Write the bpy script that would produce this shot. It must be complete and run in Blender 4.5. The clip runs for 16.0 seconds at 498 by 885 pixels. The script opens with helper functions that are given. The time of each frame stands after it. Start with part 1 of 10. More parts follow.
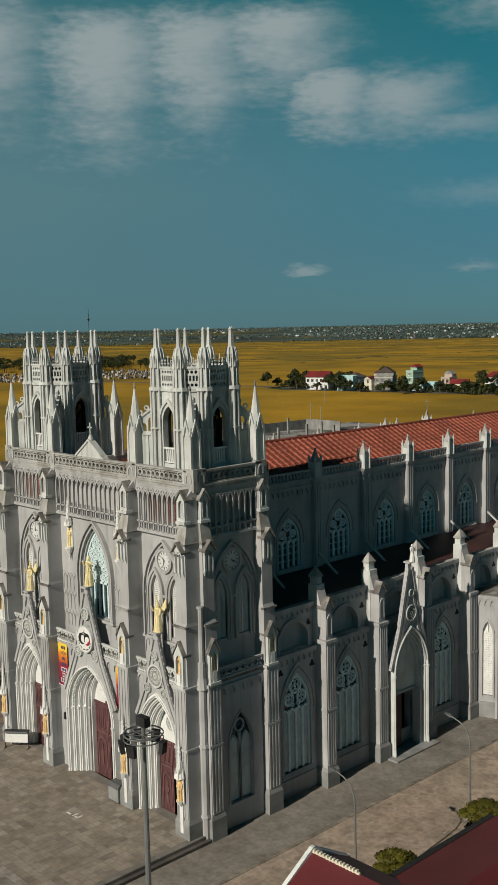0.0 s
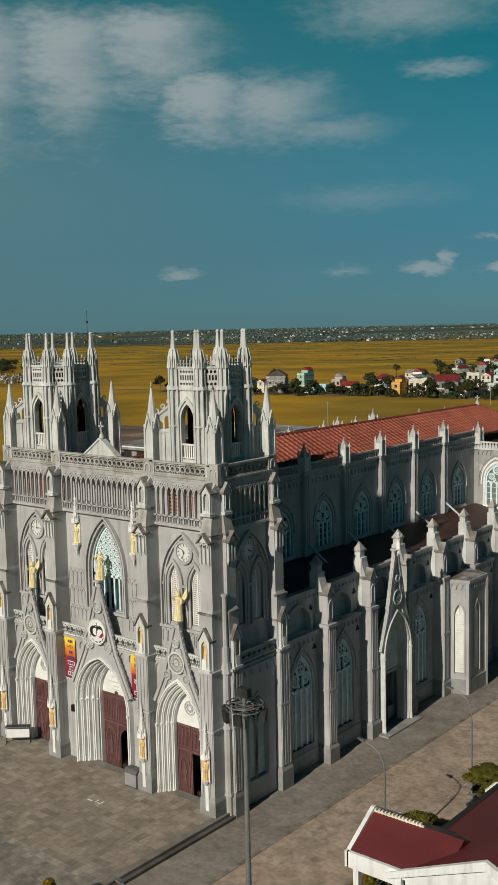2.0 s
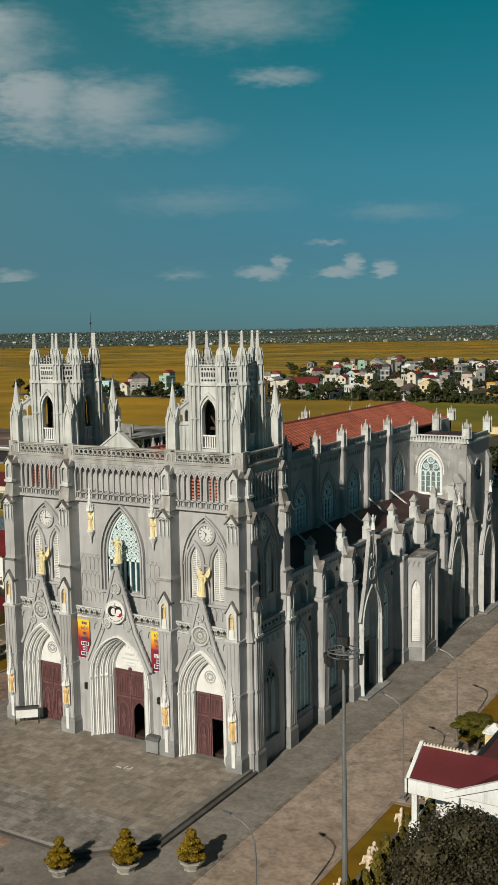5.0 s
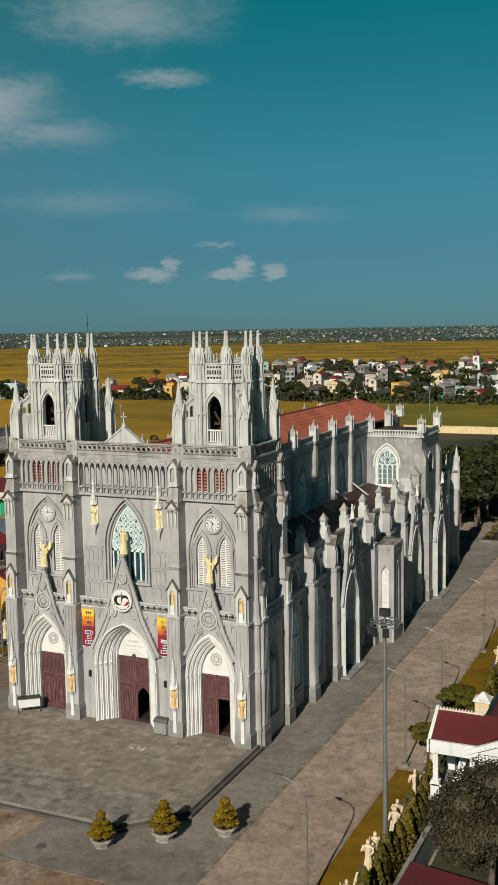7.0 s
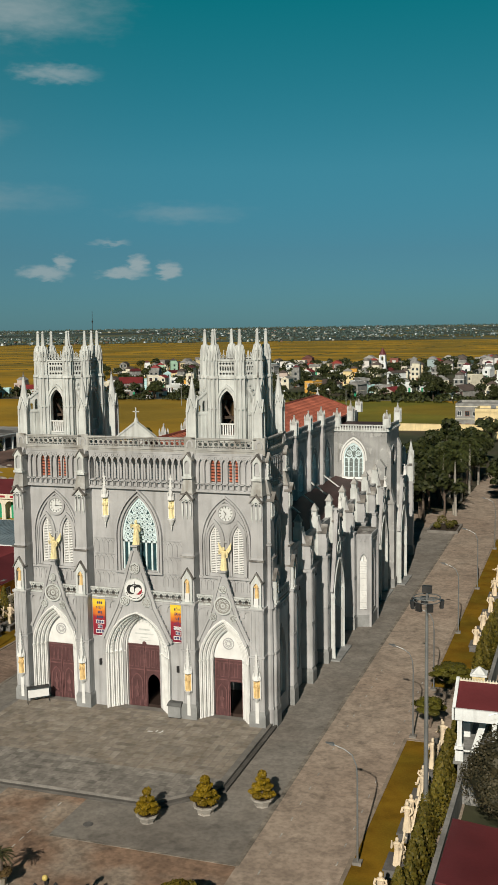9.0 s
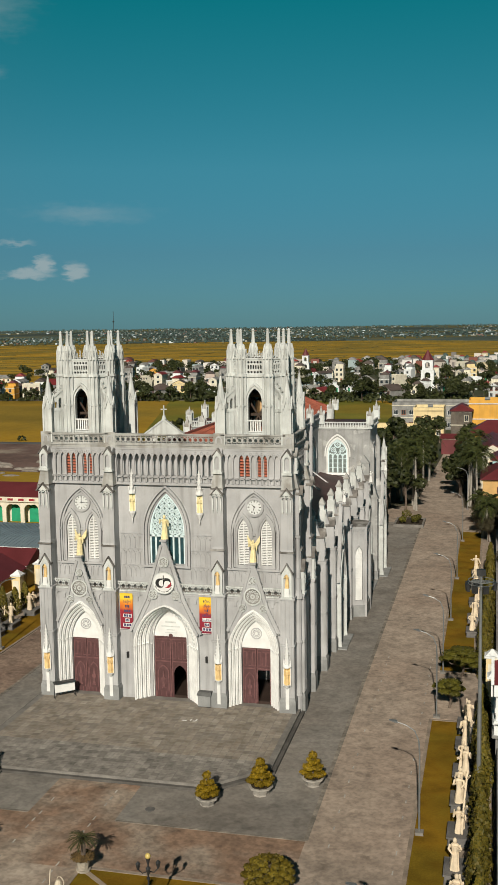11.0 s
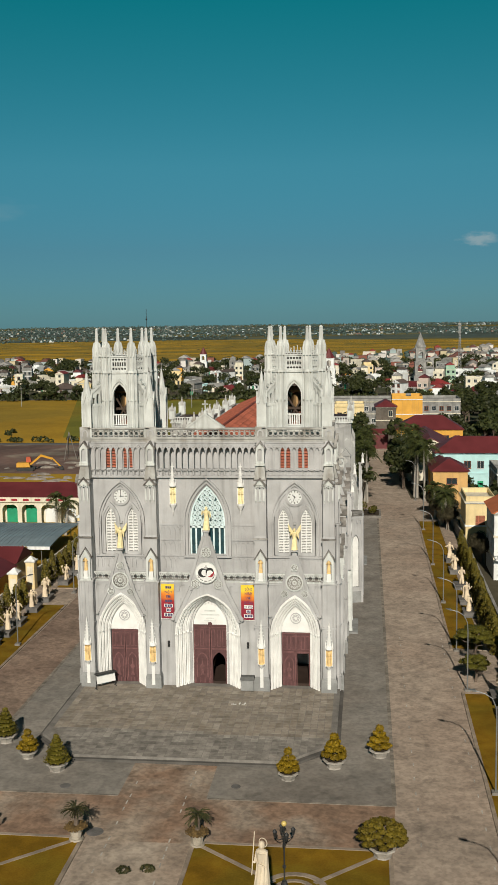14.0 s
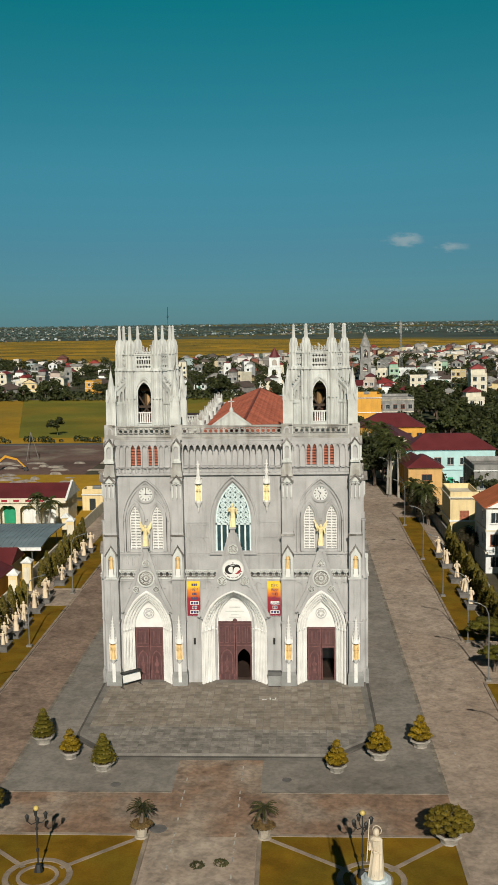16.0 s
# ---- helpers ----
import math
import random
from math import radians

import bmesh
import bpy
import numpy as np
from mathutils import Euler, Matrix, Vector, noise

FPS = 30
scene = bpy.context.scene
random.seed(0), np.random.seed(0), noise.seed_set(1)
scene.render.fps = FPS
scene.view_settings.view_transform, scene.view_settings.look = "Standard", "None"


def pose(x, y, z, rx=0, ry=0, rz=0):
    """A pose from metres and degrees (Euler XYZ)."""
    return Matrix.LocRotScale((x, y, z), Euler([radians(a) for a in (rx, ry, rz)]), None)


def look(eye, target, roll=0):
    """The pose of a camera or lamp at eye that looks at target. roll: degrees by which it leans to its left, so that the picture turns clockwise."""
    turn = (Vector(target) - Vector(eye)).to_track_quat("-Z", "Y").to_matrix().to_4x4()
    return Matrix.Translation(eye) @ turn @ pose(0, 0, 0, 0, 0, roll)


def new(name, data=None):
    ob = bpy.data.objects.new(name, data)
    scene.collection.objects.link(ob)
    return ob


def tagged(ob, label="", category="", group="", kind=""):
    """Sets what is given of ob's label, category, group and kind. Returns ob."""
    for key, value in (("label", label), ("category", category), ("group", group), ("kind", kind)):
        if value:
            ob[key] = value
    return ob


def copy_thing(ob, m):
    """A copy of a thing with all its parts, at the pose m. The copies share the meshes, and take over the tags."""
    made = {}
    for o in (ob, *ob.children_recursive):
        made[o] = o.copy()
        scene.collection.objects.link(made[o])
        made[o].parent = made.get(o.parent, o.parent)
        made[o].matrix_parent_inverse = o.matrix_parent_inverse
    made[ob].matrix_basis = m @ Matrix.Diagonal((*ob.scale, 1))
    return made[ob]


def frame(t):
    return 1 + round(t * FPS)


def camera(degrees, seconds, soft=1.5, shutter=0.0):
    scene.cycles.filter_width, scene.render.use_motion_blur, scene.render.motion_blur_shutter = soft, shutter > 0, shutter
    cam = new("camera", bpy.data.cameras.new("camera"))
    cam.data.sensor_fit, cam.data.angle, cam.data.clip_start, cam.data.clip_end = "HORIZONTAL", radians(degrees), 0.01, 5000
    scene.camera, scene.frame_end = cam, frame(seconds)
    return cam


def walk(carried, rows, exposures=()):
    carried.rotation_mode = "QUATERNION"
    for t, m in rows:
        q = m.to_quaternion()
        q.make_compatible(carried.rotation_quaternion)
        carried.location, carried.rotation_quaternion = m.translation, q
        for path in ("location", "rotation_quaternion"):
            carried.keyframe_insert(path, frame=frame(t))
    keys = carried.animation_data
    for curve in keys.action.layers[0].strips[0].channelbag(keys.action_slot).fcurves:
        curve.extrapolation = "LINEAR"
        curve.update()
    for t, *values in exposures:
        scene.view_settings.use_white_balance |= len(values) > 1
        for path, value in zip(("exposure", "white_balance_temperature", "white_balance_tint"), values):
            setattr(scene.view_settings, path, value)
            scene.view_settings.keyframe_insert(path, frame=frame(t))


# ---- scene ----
cam = camera(27.5, 16.0)
PATH = [
    (0, (64.818, -43.302, 35.541), (63.368, -41.943, 35.314), -1.3),
    (0.5, (63.696, -45.665, 35.559), (62.288, -44.263, 35.334), -1.3),
    (1, (62.486, -48.198, 35.599), (61.123, -46.752, 35.374), -1.3),
    (1.5, (61.381, -50.635, 35.576), (60.061, -49.149, 35.352), -1.2),
    (2, (60.230, -53.174, 35.630), (58.957, -51.648, 35.405), -1.3),
    (2.5, (59.217, -55.544, 35.675), (57.984, -53.986, 35.451), -1.3),
    (3, (58.121, -58.101, 35.656), (56.931, -56.509, 35.432), -1.2),
    (3.5, (57.086, -60.425, 35.654), (55.937, -58.803, 35.432), -1.2),
    (4, (55.931, -62.917, 35.691), (54.827, -61.264, 35.468), -1.1),
    (6.5, (49.164, -74.193, 35.780), (48.288, -72.409, 35.556), -1),
    (7, (47.503, -76.342, 35.769), (46.676, -74.535, 35.545), -1),
    (7.5, (45.843, -78.275, 35.766), (45.061, -76.448, 35.542), -1.1),
    (8, (43.843, -80.276, 35.783), (43.112, -78.428, 35.557), -1),
    (10.5, (32.633, -88.455, 35.814), (32.122, -86.534, 35.586), -0.8),
    (11, (30.120, -89.874, 35.813), (29.653, -87.943, 35.585), -0.8),
    (11.5, (27.761, -91.146, 35.845), (27.334, -89.205, 35.616), -0.7),
    (12, (25.214, -92.494, 35.819), (24.831, -90.545, 35.590), -0.7),
    (12.5, (22.901, -93.605, 35.867), (22.557, -91.649, 35.638), -0.7),
    (13, (20.379, -94.677, 35.857), (20.076, -92.714, 35.627), -0.8),
    (13.5, (18.016, -95.524, 35.870), (17.749, -93.555, 35.638), -0.7),
    (14, (15.499, -96.270, 35.849), (15.270, -94.297, 35.616), -0.8),
    (14.5, (13.258, -96.820, 35.775), (13.062, -94.843, 35.543), -0.8),
    (15, (10.863, -97.241, 35.744), (10.703, -95.261, 35.511), -0.8),
    (15.5, (8.613, -97.498, 35.771), (8.486, -95.516, 35.536), -0.8),
    (16, (6.193, -97.635, 35.763), (6.102, -95.651, 35.528), -0.8),
]
# tint of the sky by elevation in degrees
SKY_TINT = [(0.0, (0.09, 0.228, 0.39)), (4.0, (0.108, 0.262, 0.35)), (8.5, (0.112, 0.375, 0.39)), (17.0, (0.018, 0.46, 0.36)), (23.0, (0.004, 0.26, 0.235)), (31.0, (0.001, 0.045, 0.065)), (46.0, (0.0005, 0.02, 0.04))]
CLOUD_COLOUR, SKY_STRENGTH = (3.55, 4.2, 4.3), 0.10
walk(cam, [(t, look(eye, target, roll)) for t, eye, target, roll in PATH], [(0.0, -0.24), (4.0, -0.16), (8.0, -0.08), (12.0, 0.0), (16.0, 0.0)])

# ---- world, sun ----
SUN_EL, SUN_AZ = 29.5, 5.0
world = bpy.data.worlds.new("sky_world")
scene.world = world
world.use_nodes = True
wn, wl = world.node_tree.nodes, world.node_tree.links
wn.clear()


def wnode(kind, **props):
    n = wn.new(kind)
    for key, value in props.items():
        if key == "op":
            n.operation = value
    return n


def wmath(op, a, b=None, c=None, clamp=False):
    n = wn.new("ShaderNodeMath")
    n.operation, n.use_clamp = op, clamp
    for slot, v in enumerate((a, b, c)):
        if v is None:
            continue
        if isinstance(v, (int, float)):
            n.inputs[slot].default_value = v
        else:
            wl.new(v, n.inputs[slot])
    return n.outputs[0]


def wmix(fac, a, b, blend="MIX"):
    n = wn.new("ShaderNodeMixRGB")
    n.blend_type = blend
    for slot, v in enumerate((fac, a, b)):
        if isinstance(v, (int, float)):
            n.inputs[slot].default_value = v
        elif isinstance(v, tuple):
            n.inputs[slot].default_value = (*v, 1.0)
        else:
            wl.new(v, n.inputs[slot])
    return n.outputs[0]


sky = wn.new("ShaderNodeTexSky")
sky.sky_type = "NISHITA"
sky.sun_disc = False
sky.sun_elevation = radians(SUN_EL)
sky.sun_rotation = math.pi - radians(SUN_AZ)
sky.air_density, sky.dust_density, sky.ozone_density = 1.0, 0.1, 2.0
coords = wn.new("ShaderNodeTexCoord")
split = wn.new("ShaderNodeSeparateXYZ")
wl.new(coords.outputs["Generated"], split.inputs[0])
azim = wmath("MULTIPLY", wmath("ARCTAN2", split.outputs[0], split.outputs[1]), 57.2958)
elev = wmath("MULTIPLY", wmath("ARCSINE", split.outputs[2]), 57.2958)
# teal graded sky: greyer towards the land, dimmed above view to cut fill light
tint_ramp = wn.new("ShaderNodeValToRGB")
while len(tint_ramp.color_ramp.elements) < len(SKY_TINT):
    tint_ramp.color_ramp.elements.new(0.5)
for k, (el_, tone) in enumerate(SKY_TINT):
    tint_ramp.color_ramp.elements[k].position, tint_ramp.color_ramp.elements[k].color = el_ / 46.0, (*tone, 1.0)
wl.new(wmath("DIVIDE", elev, 46.0, clamp=True), tint_ramp.inputs[0])
tint = tint_ramp.outputs[0]
clear = wmix(1.0, sky.outputs[0], tint, "MULTIPLY")
# clouds: soft lobes (azimuth, elevation, half sizes, density) broken up by noise
flat = wn.new("ShaderNodeCombineXYZ")
wl.new(azim, flat.inputs[0])
wl.new(wmath("MULTIPLY", elev, 2.8), flat.inputs[1])
puff = wn.new("ShaderNodeTexNoise")
puff.inputs["Scale"].default_value = 0.30
puff.inputs["Detail"].default_value = 6.0
puff.inputs["Roughness"].default_value = 0.55
wl.new(flat.outputs[0], puff.inputs["Vector"])
wisp = wn.new("ShaderNodeTexNoise")
wisp.inputs["Scale"].default_value = 1.3
wisp.inputs["Detail"].default_value = 5.0
wl.new(flat.outputs[0], wisp.inputs["Vector"])
warp = wn.new("ShaderNodeSeparateColor")
wl.new(wisp.outputs["Color"], warp.inputs[0])
azim_w = wmath("MULTIPLY_ADD", wmath("SUBTRACT", warp.outputs[0], 0.5), 1.3, azim)
elev_w = wmath("MULTIPLY_ADD", wmath("SUBTRACT", warp.outputs[1], 0.5), 0.7, elev)
ragged = wmath("MULTIPLY_ADD", wmath("SUBTRACT", puff.outputs[0], 0.5), 0.9, wmath("MULTIPLY", wmath("SUBTRACT", wisp.outputs[0], 0.5), 0.5))
# azimuth, elevation, half width, height above and below, density, crispness
CLOUDS = [
    (-61.0, 15.6, 5.5, 2.2, 7.0, 0.95, 1.0), (-54.2, 15.2, 5.0, 1.9, 8.0, 1.0, 1.05), (-49.4, 15.5, 4.6, 1.8, 7.0, 1.0, 1.05), (-45.0, 15.7, 5.6, 1.5, 5.0, 1.0, 1.0),
    (-42.0, 12.6, 3.3, 1.5, 3.6, 0.95, 1.3), (-38.4, 12.2, 5.4, 1.7, 3.2, 0.85, 0.95), (-35.2, 10.6, 5.0, 0.9, 1.4, 0.55, 0.9),
    (-31.0, 16.3, 7.5, 2.2, 2.2, 0.7, 0.85), (-28.8, 13.3, 2.9, 0.65, 0.6, 0.62, 1.1),
    (-29.8, 2.95, 1.7, 0.6, 0.4, 0.7, 1.4), (-28.8, 3.5, 0.7, 0.7, 0.6, 0.7, 1.4), (-25.6, 2.9, 1.7, 0.5, 0.4, 0.75, 1.5), (-24.7, 3.4, 0.7, 0.75, 0.65, 0.8, 1.5),
    (-23.0, 2.95, 0.85, 0.85, 0.45, 0.75, 1.5), (-26.1, 4.6, 1.4, 0.25, 0.25, 0.5, 1.1), (-43.5, 2.95, 1.4, 0.6, 0.35, 0.6, 1.3), (-34.2, 2.95, 2.0, 0.45, 0.35, 0.45, 1.0),
    (-22.3, 6.2, 5.0, 0.8, 0.8, 0.3, 0.8), (-33.2, 6.9, 6.5, 1.1, 1.1, 0.32, 0.8), (6.2, 4.3, 1.3, 0.4, 0.35, 0.6, 1.2), (8.6, 3.9, 1.1, 0.4, 0.35, 0.55, 1.2),
]
cover = None
for ca, ce, wa, up_, down_, dens, crisp in CLOUDS:
    da = wmath("DIVIDE", wmath("SUBTRACT", azim_w, ca), wa)
    de = wmath("SUBTRACT", elev_w, ce)
    de = wmath("SUBTRACT", wmath("DIVIDE", wmath("MAXIMUM", de, 0.0), up_), wmath("DIVIDE", wmath("MINIMUM", de, 0.0), down_))
    r1 = wmath("SQRT", wmath("ADD", wmath("MULTIPLY", da, da), wmath("MULTIPLY", de, de)))
    edge = wn.new("ShaderNodeMapRange")
    edge.interpolation_type = "SMOOTHSTEP"
    edge.inputs["From Min"].default_value, edge.inputs["From Max"].default_value, edge.inputs["To Max"].default_value = 0.0, 1.0 / crisp, dens
    wl.new(wmath("ADD", wmath("SUBTRACT", 1.0, r1), wmath("MULTIPLY", ragged, 0.9)), edge.inputs["Value"])
    cover = edge.outputs[0] if cover is None else wmath("MAXIMUM", cover, edge.outputs[0])
# a smooth grey veil under the large clouds, thinning into the clear sky
veil = wn.new("ShaderNodeMapRange")
veil.interpolation_type = "SMOOTHSTEP"
veil.inputs["From Min"].default_value, veil.inputs["From Max"].default_value, veil.inputs["To Min"].default_value, veil.inputs["To Max"].default_value = -64.0, -21.0, 0.95, 0.0
wl.new(azim_w, veil.inputs["Value"])
thin = wmath("MULTIPLY", veil.outputs[0], wmath("SUBTRACT", 1.0, wmath("MULTIPLY", wmath("ABSOLUTE", wmath("SUBTRACT", elev_w, 7.0)), 0.055), clamp=True))
shown = wmix(thin, clear, (1.15, 2.35, 2.65))
shown = wmix(wmath("MULTIPLY", cover, 0.92), shown, CLOUD_COLOUR)
backg = wn.new("ShaderNodeBackground")
backg.inputs[1].default_value = SKY_STRENGTH
wl.new(shown, backg.inputs[0])
wout = wn.new("ShaderNodeOutputWorld")
wl.new(backg.outputs[0], wout.inputs[0])

sun_data = bpy.data.lights.new("sun", "SUN")
sun_data.energy, sun_data.angle, sun_data.color = 4.85, radians(0.53), (1.0, 0.895, 0.755)
sun = new("sun", sun_data)
sd = Vector((-math.sin(radians(SUN_AZ)) * math.cos(radians(SUN_EL)), math.cos(radians(SUN_AZ)) * math.cos(radians(SUN_EL)), -math.sin(radians(SUN_EL))))
sun.matrix_world = look((60, -160, 120), Vector((60, -160, 120)) + sd)


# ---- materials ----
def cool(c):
    """Bluer base colour under a warm low sun: shade's cool tint put into pigments."""
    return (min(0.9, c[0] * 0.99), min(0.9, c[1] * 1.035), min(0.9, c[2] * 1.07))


def shade(name, base, dark=0.75, scale=3.0, fine=25.0, rough=0.8, bump=0.15, metal=0.0, spread=0.0, streak=0.0, stain=(0.12, 0.12, 0.11), patch=None, patch_scale=0.05, patch_sharp=(0.45, 0.6), spec=0.4, mottle=0.0):
    """A surface with broad stains, fine grain, optional rain streaks, patches of a second colour and per-object variation."""
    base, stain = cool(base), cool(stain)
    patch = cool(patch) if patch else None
    m = bpy.data.materials.new(name)
    m.use_nodes = True
    n, l = m.node_tree.nodes, m.node_tree.links
    p = n["Principled BSDF"]
    p.inputs["Roughness"].default_value, p.inputs["Metallic"].default_value = rough, metal
    p.inputs["Specular IOR Level"].default_value = spec
    tc = n.new("ShaderNodeNewGeometry")

    def noise_at(sc, detail=4.0, stretch=None):
        src = tc.outputs["Position"]
        if stretch:
            mp = n.new("ShaderNodeMapping")
            mp.inputs["Scale"].default_value = stretch
            l.new(src, mp.inputs["Vector"])
            src = mp.outputs[0]
        t = n.new("ShaderNodeTexNoise")
        t.inputs["Scale"].default_value, t.inputs["Detail"].default_value = sc, detail
        l.new(src, t.inputs["Vector"])
        return t.outputs[0]

    def ramp(fac, a, b, ca, cb):
        r = n.new("ShaderNodeValToRGB")
        r.color_ramp.elements[0].position, r.color_ramp.elements[1].position = a, b
        r.color_ramp.elements[0].color, r.color_ramp.elements[1].color = (*ca, 1), (*cb, 1)
        l.new(fac, r.inputs[0])
        return r.outputs[0]

    def mix(fac, a, b, blend="MIX"):
        x = n.new("ShaderNodeMixRGB")
        x.blend_type = blend
        for slot, v in enumerate((fac, a, b)):
            if isinstance(v, (int, float)):
                x.inputs[slot].default_value = v
            elif isinstance(v, tuple):
                x.inputs[slot].default_value = (*v, 1.0)
            else:
                l.new(v, x.inputs[slot])
        return x.outputs[0]

    col = base
    if patch:
        col = mix(ramp(noise_at(patch_scale, 5.0), *patch_sharp, (0, 0, 0), (1, 1, 1)), base, patch)
    d = (dark, dark, dark)
    col = mix(1.0, col, ramp(noise_at(scale), 0.35, 0.65, d, (1, 1, 1)), "MULTIPLY")
    g = 0.5 + 0.5 * dark
    grain = noise_at(fine, 3.0)
    col = mix(1.0, col, ramp(grain, 0.3, 0.7, (g, g, g), (1, 1, 1)), "MULTIPLY")
    if mottle:
        lo = (1 - mottle,) * 3
        col = mix(1.0, col, ramp(noise_at(0.9, 9.0), 0.38, 0.60, lo, (1, 1, 1)), "MULTIPLY")
        col = mix(1.0, col, ramp(noise_at(0.22, 9.0), 0.36, 0.56, (1 - 0.4 * mottle,) * 3, (1, 1, 1)), "MULTIPLY")
        col = mix(1.0, col, ramp(noise_at(2.6, 10.0), 0.42, 0.54, (1 - 0.75 * mottle,) * 3, (1, 1, 1)), "MULTIPLY")
        col = mix(1.0, col, ramp(noise_at(0.75, 10.0), 0.60, 0.68, (1, 1, 1), (1 - 1.1 * mottle,) * 3), "MULTIPLY")
        col = mix(1.0, col, ramp(noise_at(0.06, 6.0), 0.42, 0.6, (1 - 0.5 * mottle,) * 3, (1, 1, 1)), "MULTIPLY")
    if streak:
        s1 = ramp(noise_at(1.0, 5.0, (2.2, 2.2, 0.16)), 0.52, 0.72, (0, 0, 0), (streak, streak, streak))
        col = mix(s1, col, stain)
    if spread:
        oi = n.new("ShaderNodeObjectInfo")
        hs = n.new("ShaderNodeHueSaturation")
        mr = n.new("ShaderNodeMapRange")
        mr.inputs["To Min"].default_value, mr.inputs["To Max"].default_value = 1.0 - spread, 1.0 + spread
        l.new(oi.outputs["Random"], mr.inputs[0])
        l.new(mr.outputs[0], hs.inputs["Value"])
        if isinstance(col, tuple):
            hs.inputs["Color"].default_value = (*col, 1)
        else:
            l.new(col, hs.inputs["Color"])
        col = hs.outputs[0]
    l.new(col, p.inputs["Base Color"])
    if bump:
        b = n.new("ShaderNodeBump")
        b.inputs["Strength"].default_value, b.inputs["Distance"].default_value = bump, 0.03
        l.new(grain, b.inputs["Height"])
        l.new(b.outputs[0], p.inputs["Normal"])
    return m


def island_shade(name, colours, rough=0.8, worn=False):
    """Each loose piece of the mesh takes one of the colours at random."""
    m = bpy.data.materials.new(name)
    m.use_nodes = True
    n, l = m.node_tree.nodes, m.node_tree.links
    p = n["Principled BSDF"]
    p.inputs["Roughness"].default_value = rough
    p.inputs["Specular IOR Level"].default_value = 0.2
    g = n.new("ShaderNodeNewGeometry")
    r = n.new("ShaderNodeValToRGB")
    r.color_ramp.interpolation = "CONSTANT"
    while len(r.color_ramp.elements) < len(colours):
        r.color_ramp.elements.new(0.5)
    for k, c in enumerate(colours):
        r.color_ramp.elements[k].position, r.color_ramp.elements[k].color = k / len(colours), (*c, 1)
    l.new(g.outputs["Random Per Island"], r.inputs[0])
    col = r.outputs[0]
    for sc_, lo in ((0.5, 0.78), (3.0, 0.84)) if worn else ():
        t = n.new("ShaderNodeTexNoise")
        t.inputs["Scale"].default_value, t.inputs["Detail"].default_value = sc_, 7.0
        l.new(g.outputs["Position"], t.inputs["Vector"])
        w = n.new("ShaderNodeValToRGB")
        w.color_ramp.elements[0].position, w.color_ramp.elements[1].position = 0.36, 0.58
        w.color_ramp.elements[0].color = (lo, lo * 0.98, lo * 0.95, 1)
        l.new(t.outputs[0], w.inputs[0])
        x = n.new("ShaderNodeMixRGB")
        x.blend_type = "MULTIPLY"
        x.inputs[0].default_value = 1.0
        l.new(col, x.inputs[1])
        l.new(w.outputs[0], x.inputs[2])
        col = x.outputs[0]
    l.new(col, p.inputs["Base Color"])
    return m


def leafy(name, a, b, rough=0.6):
    m = bpy.data.materials.new(name)
    m.use_nodes = True
    n, l = m.node_tree.nodes, m.node_tree.links
    p = n["Principled BSDF"]
    p.inputs["Roughness"].default_value = rough
    p.inputs["Specular IOR Level"].default_value = 0.25
    g = n.new("ShaderNodeNewGeometry")
    oi = n.new("ShaderNodeObjectInfo")
    r = n.new("ShaderNodeValToRGB")
    r.color_ramp.elements[0].color, r.color_ramp.elements[1].color = (*a, 1), (*b, 1)
    l.new(g.outputs["Random Per Island"], r.inputs[0])
    hs = n.new("ShaderNodeHueSaturation")
    mr = n.new("ShaderNodeMapRange")
    mr.inputs["To Min"].default_value, mr.inputs["To Max"].default_value = 0.75, 1.25
    l.new(oi.outputs["Random"], mr.inputs[0])
    l.new(mr.outputs[0], hs.inputs["Value"])
    l.new(r.outputs[0], hs.inputs["Color"])
    l.new(hs.outputs[0], p.inputs["Base Color"])
    return m


WALL = shade("grey_limewash", (0.455, 0.446, 0.44), 0.8, 0.5, 14.0, 0.85, 0.12, streak=0.5, stain=(0.20, 0.195, 0.18), patch=(0.385, 0.375, 0.368), patch_scale=0.16, patch_sharp=(0.48, 0.66))
PALE = shade("pale_limewash", (0.61, 0.62, 0.59), 0.78, 0.7, 14.0, 0.85, 0.12, streak=0.55, stain=(0.24, 0.235, 0.21))
WHITE = shade("white_paint", (0.77, 0.755, 0.72), 0.86, 1.0, 20.0, 0.7, 0.06)
PATCHED = shade("flaking_limewash", (0.39, 0.385, 0.37), 0.7, 0.5, 14.0, 0.9, 0.15, streak=0.5, stain=(0.20, 0.19, 0.17), patch=(0.56, 0.55, 0.525), patch_scale=0.55, patch_sharp=(0.57, 0.61))
CAP = shade("weathered_cap", (0.22, 0.20, 0.18), 0.5, 1.2, 16.0, 0.95, 0.3, patch=(0.42, 0.40, 0.37), patch_scale=0.8, patch_sharp=(0.5, 0.62))
STAINED = shade("stained_stone", (0.46, 0.45, 0.42), 0.68, 0.9, 14.0, 0.9, 0.2, streak=0.6, stain=(0.20, 0.175, 0.145), patch=(0.31, 0.285, 0.25), patch_scale=0.6, patch_sharp=(0.5, 0.68))
PLINTH = shade("dark_plinth_stone", (0.30, 0.30, 0.29), 0.7, 0.8, 12.0, 0.85, 0.15)
GOLD = shade("gilded_paint", (0.90, 0.76, 0.42), 0.8, 4.0, 20.0, 0.45, 0.1, metal=0.05)
OCHRE = shade("ochre_relief", (0.84, 0.58, 0.26), 0.75, 3.0, 25.0, 0.6, 0.2)
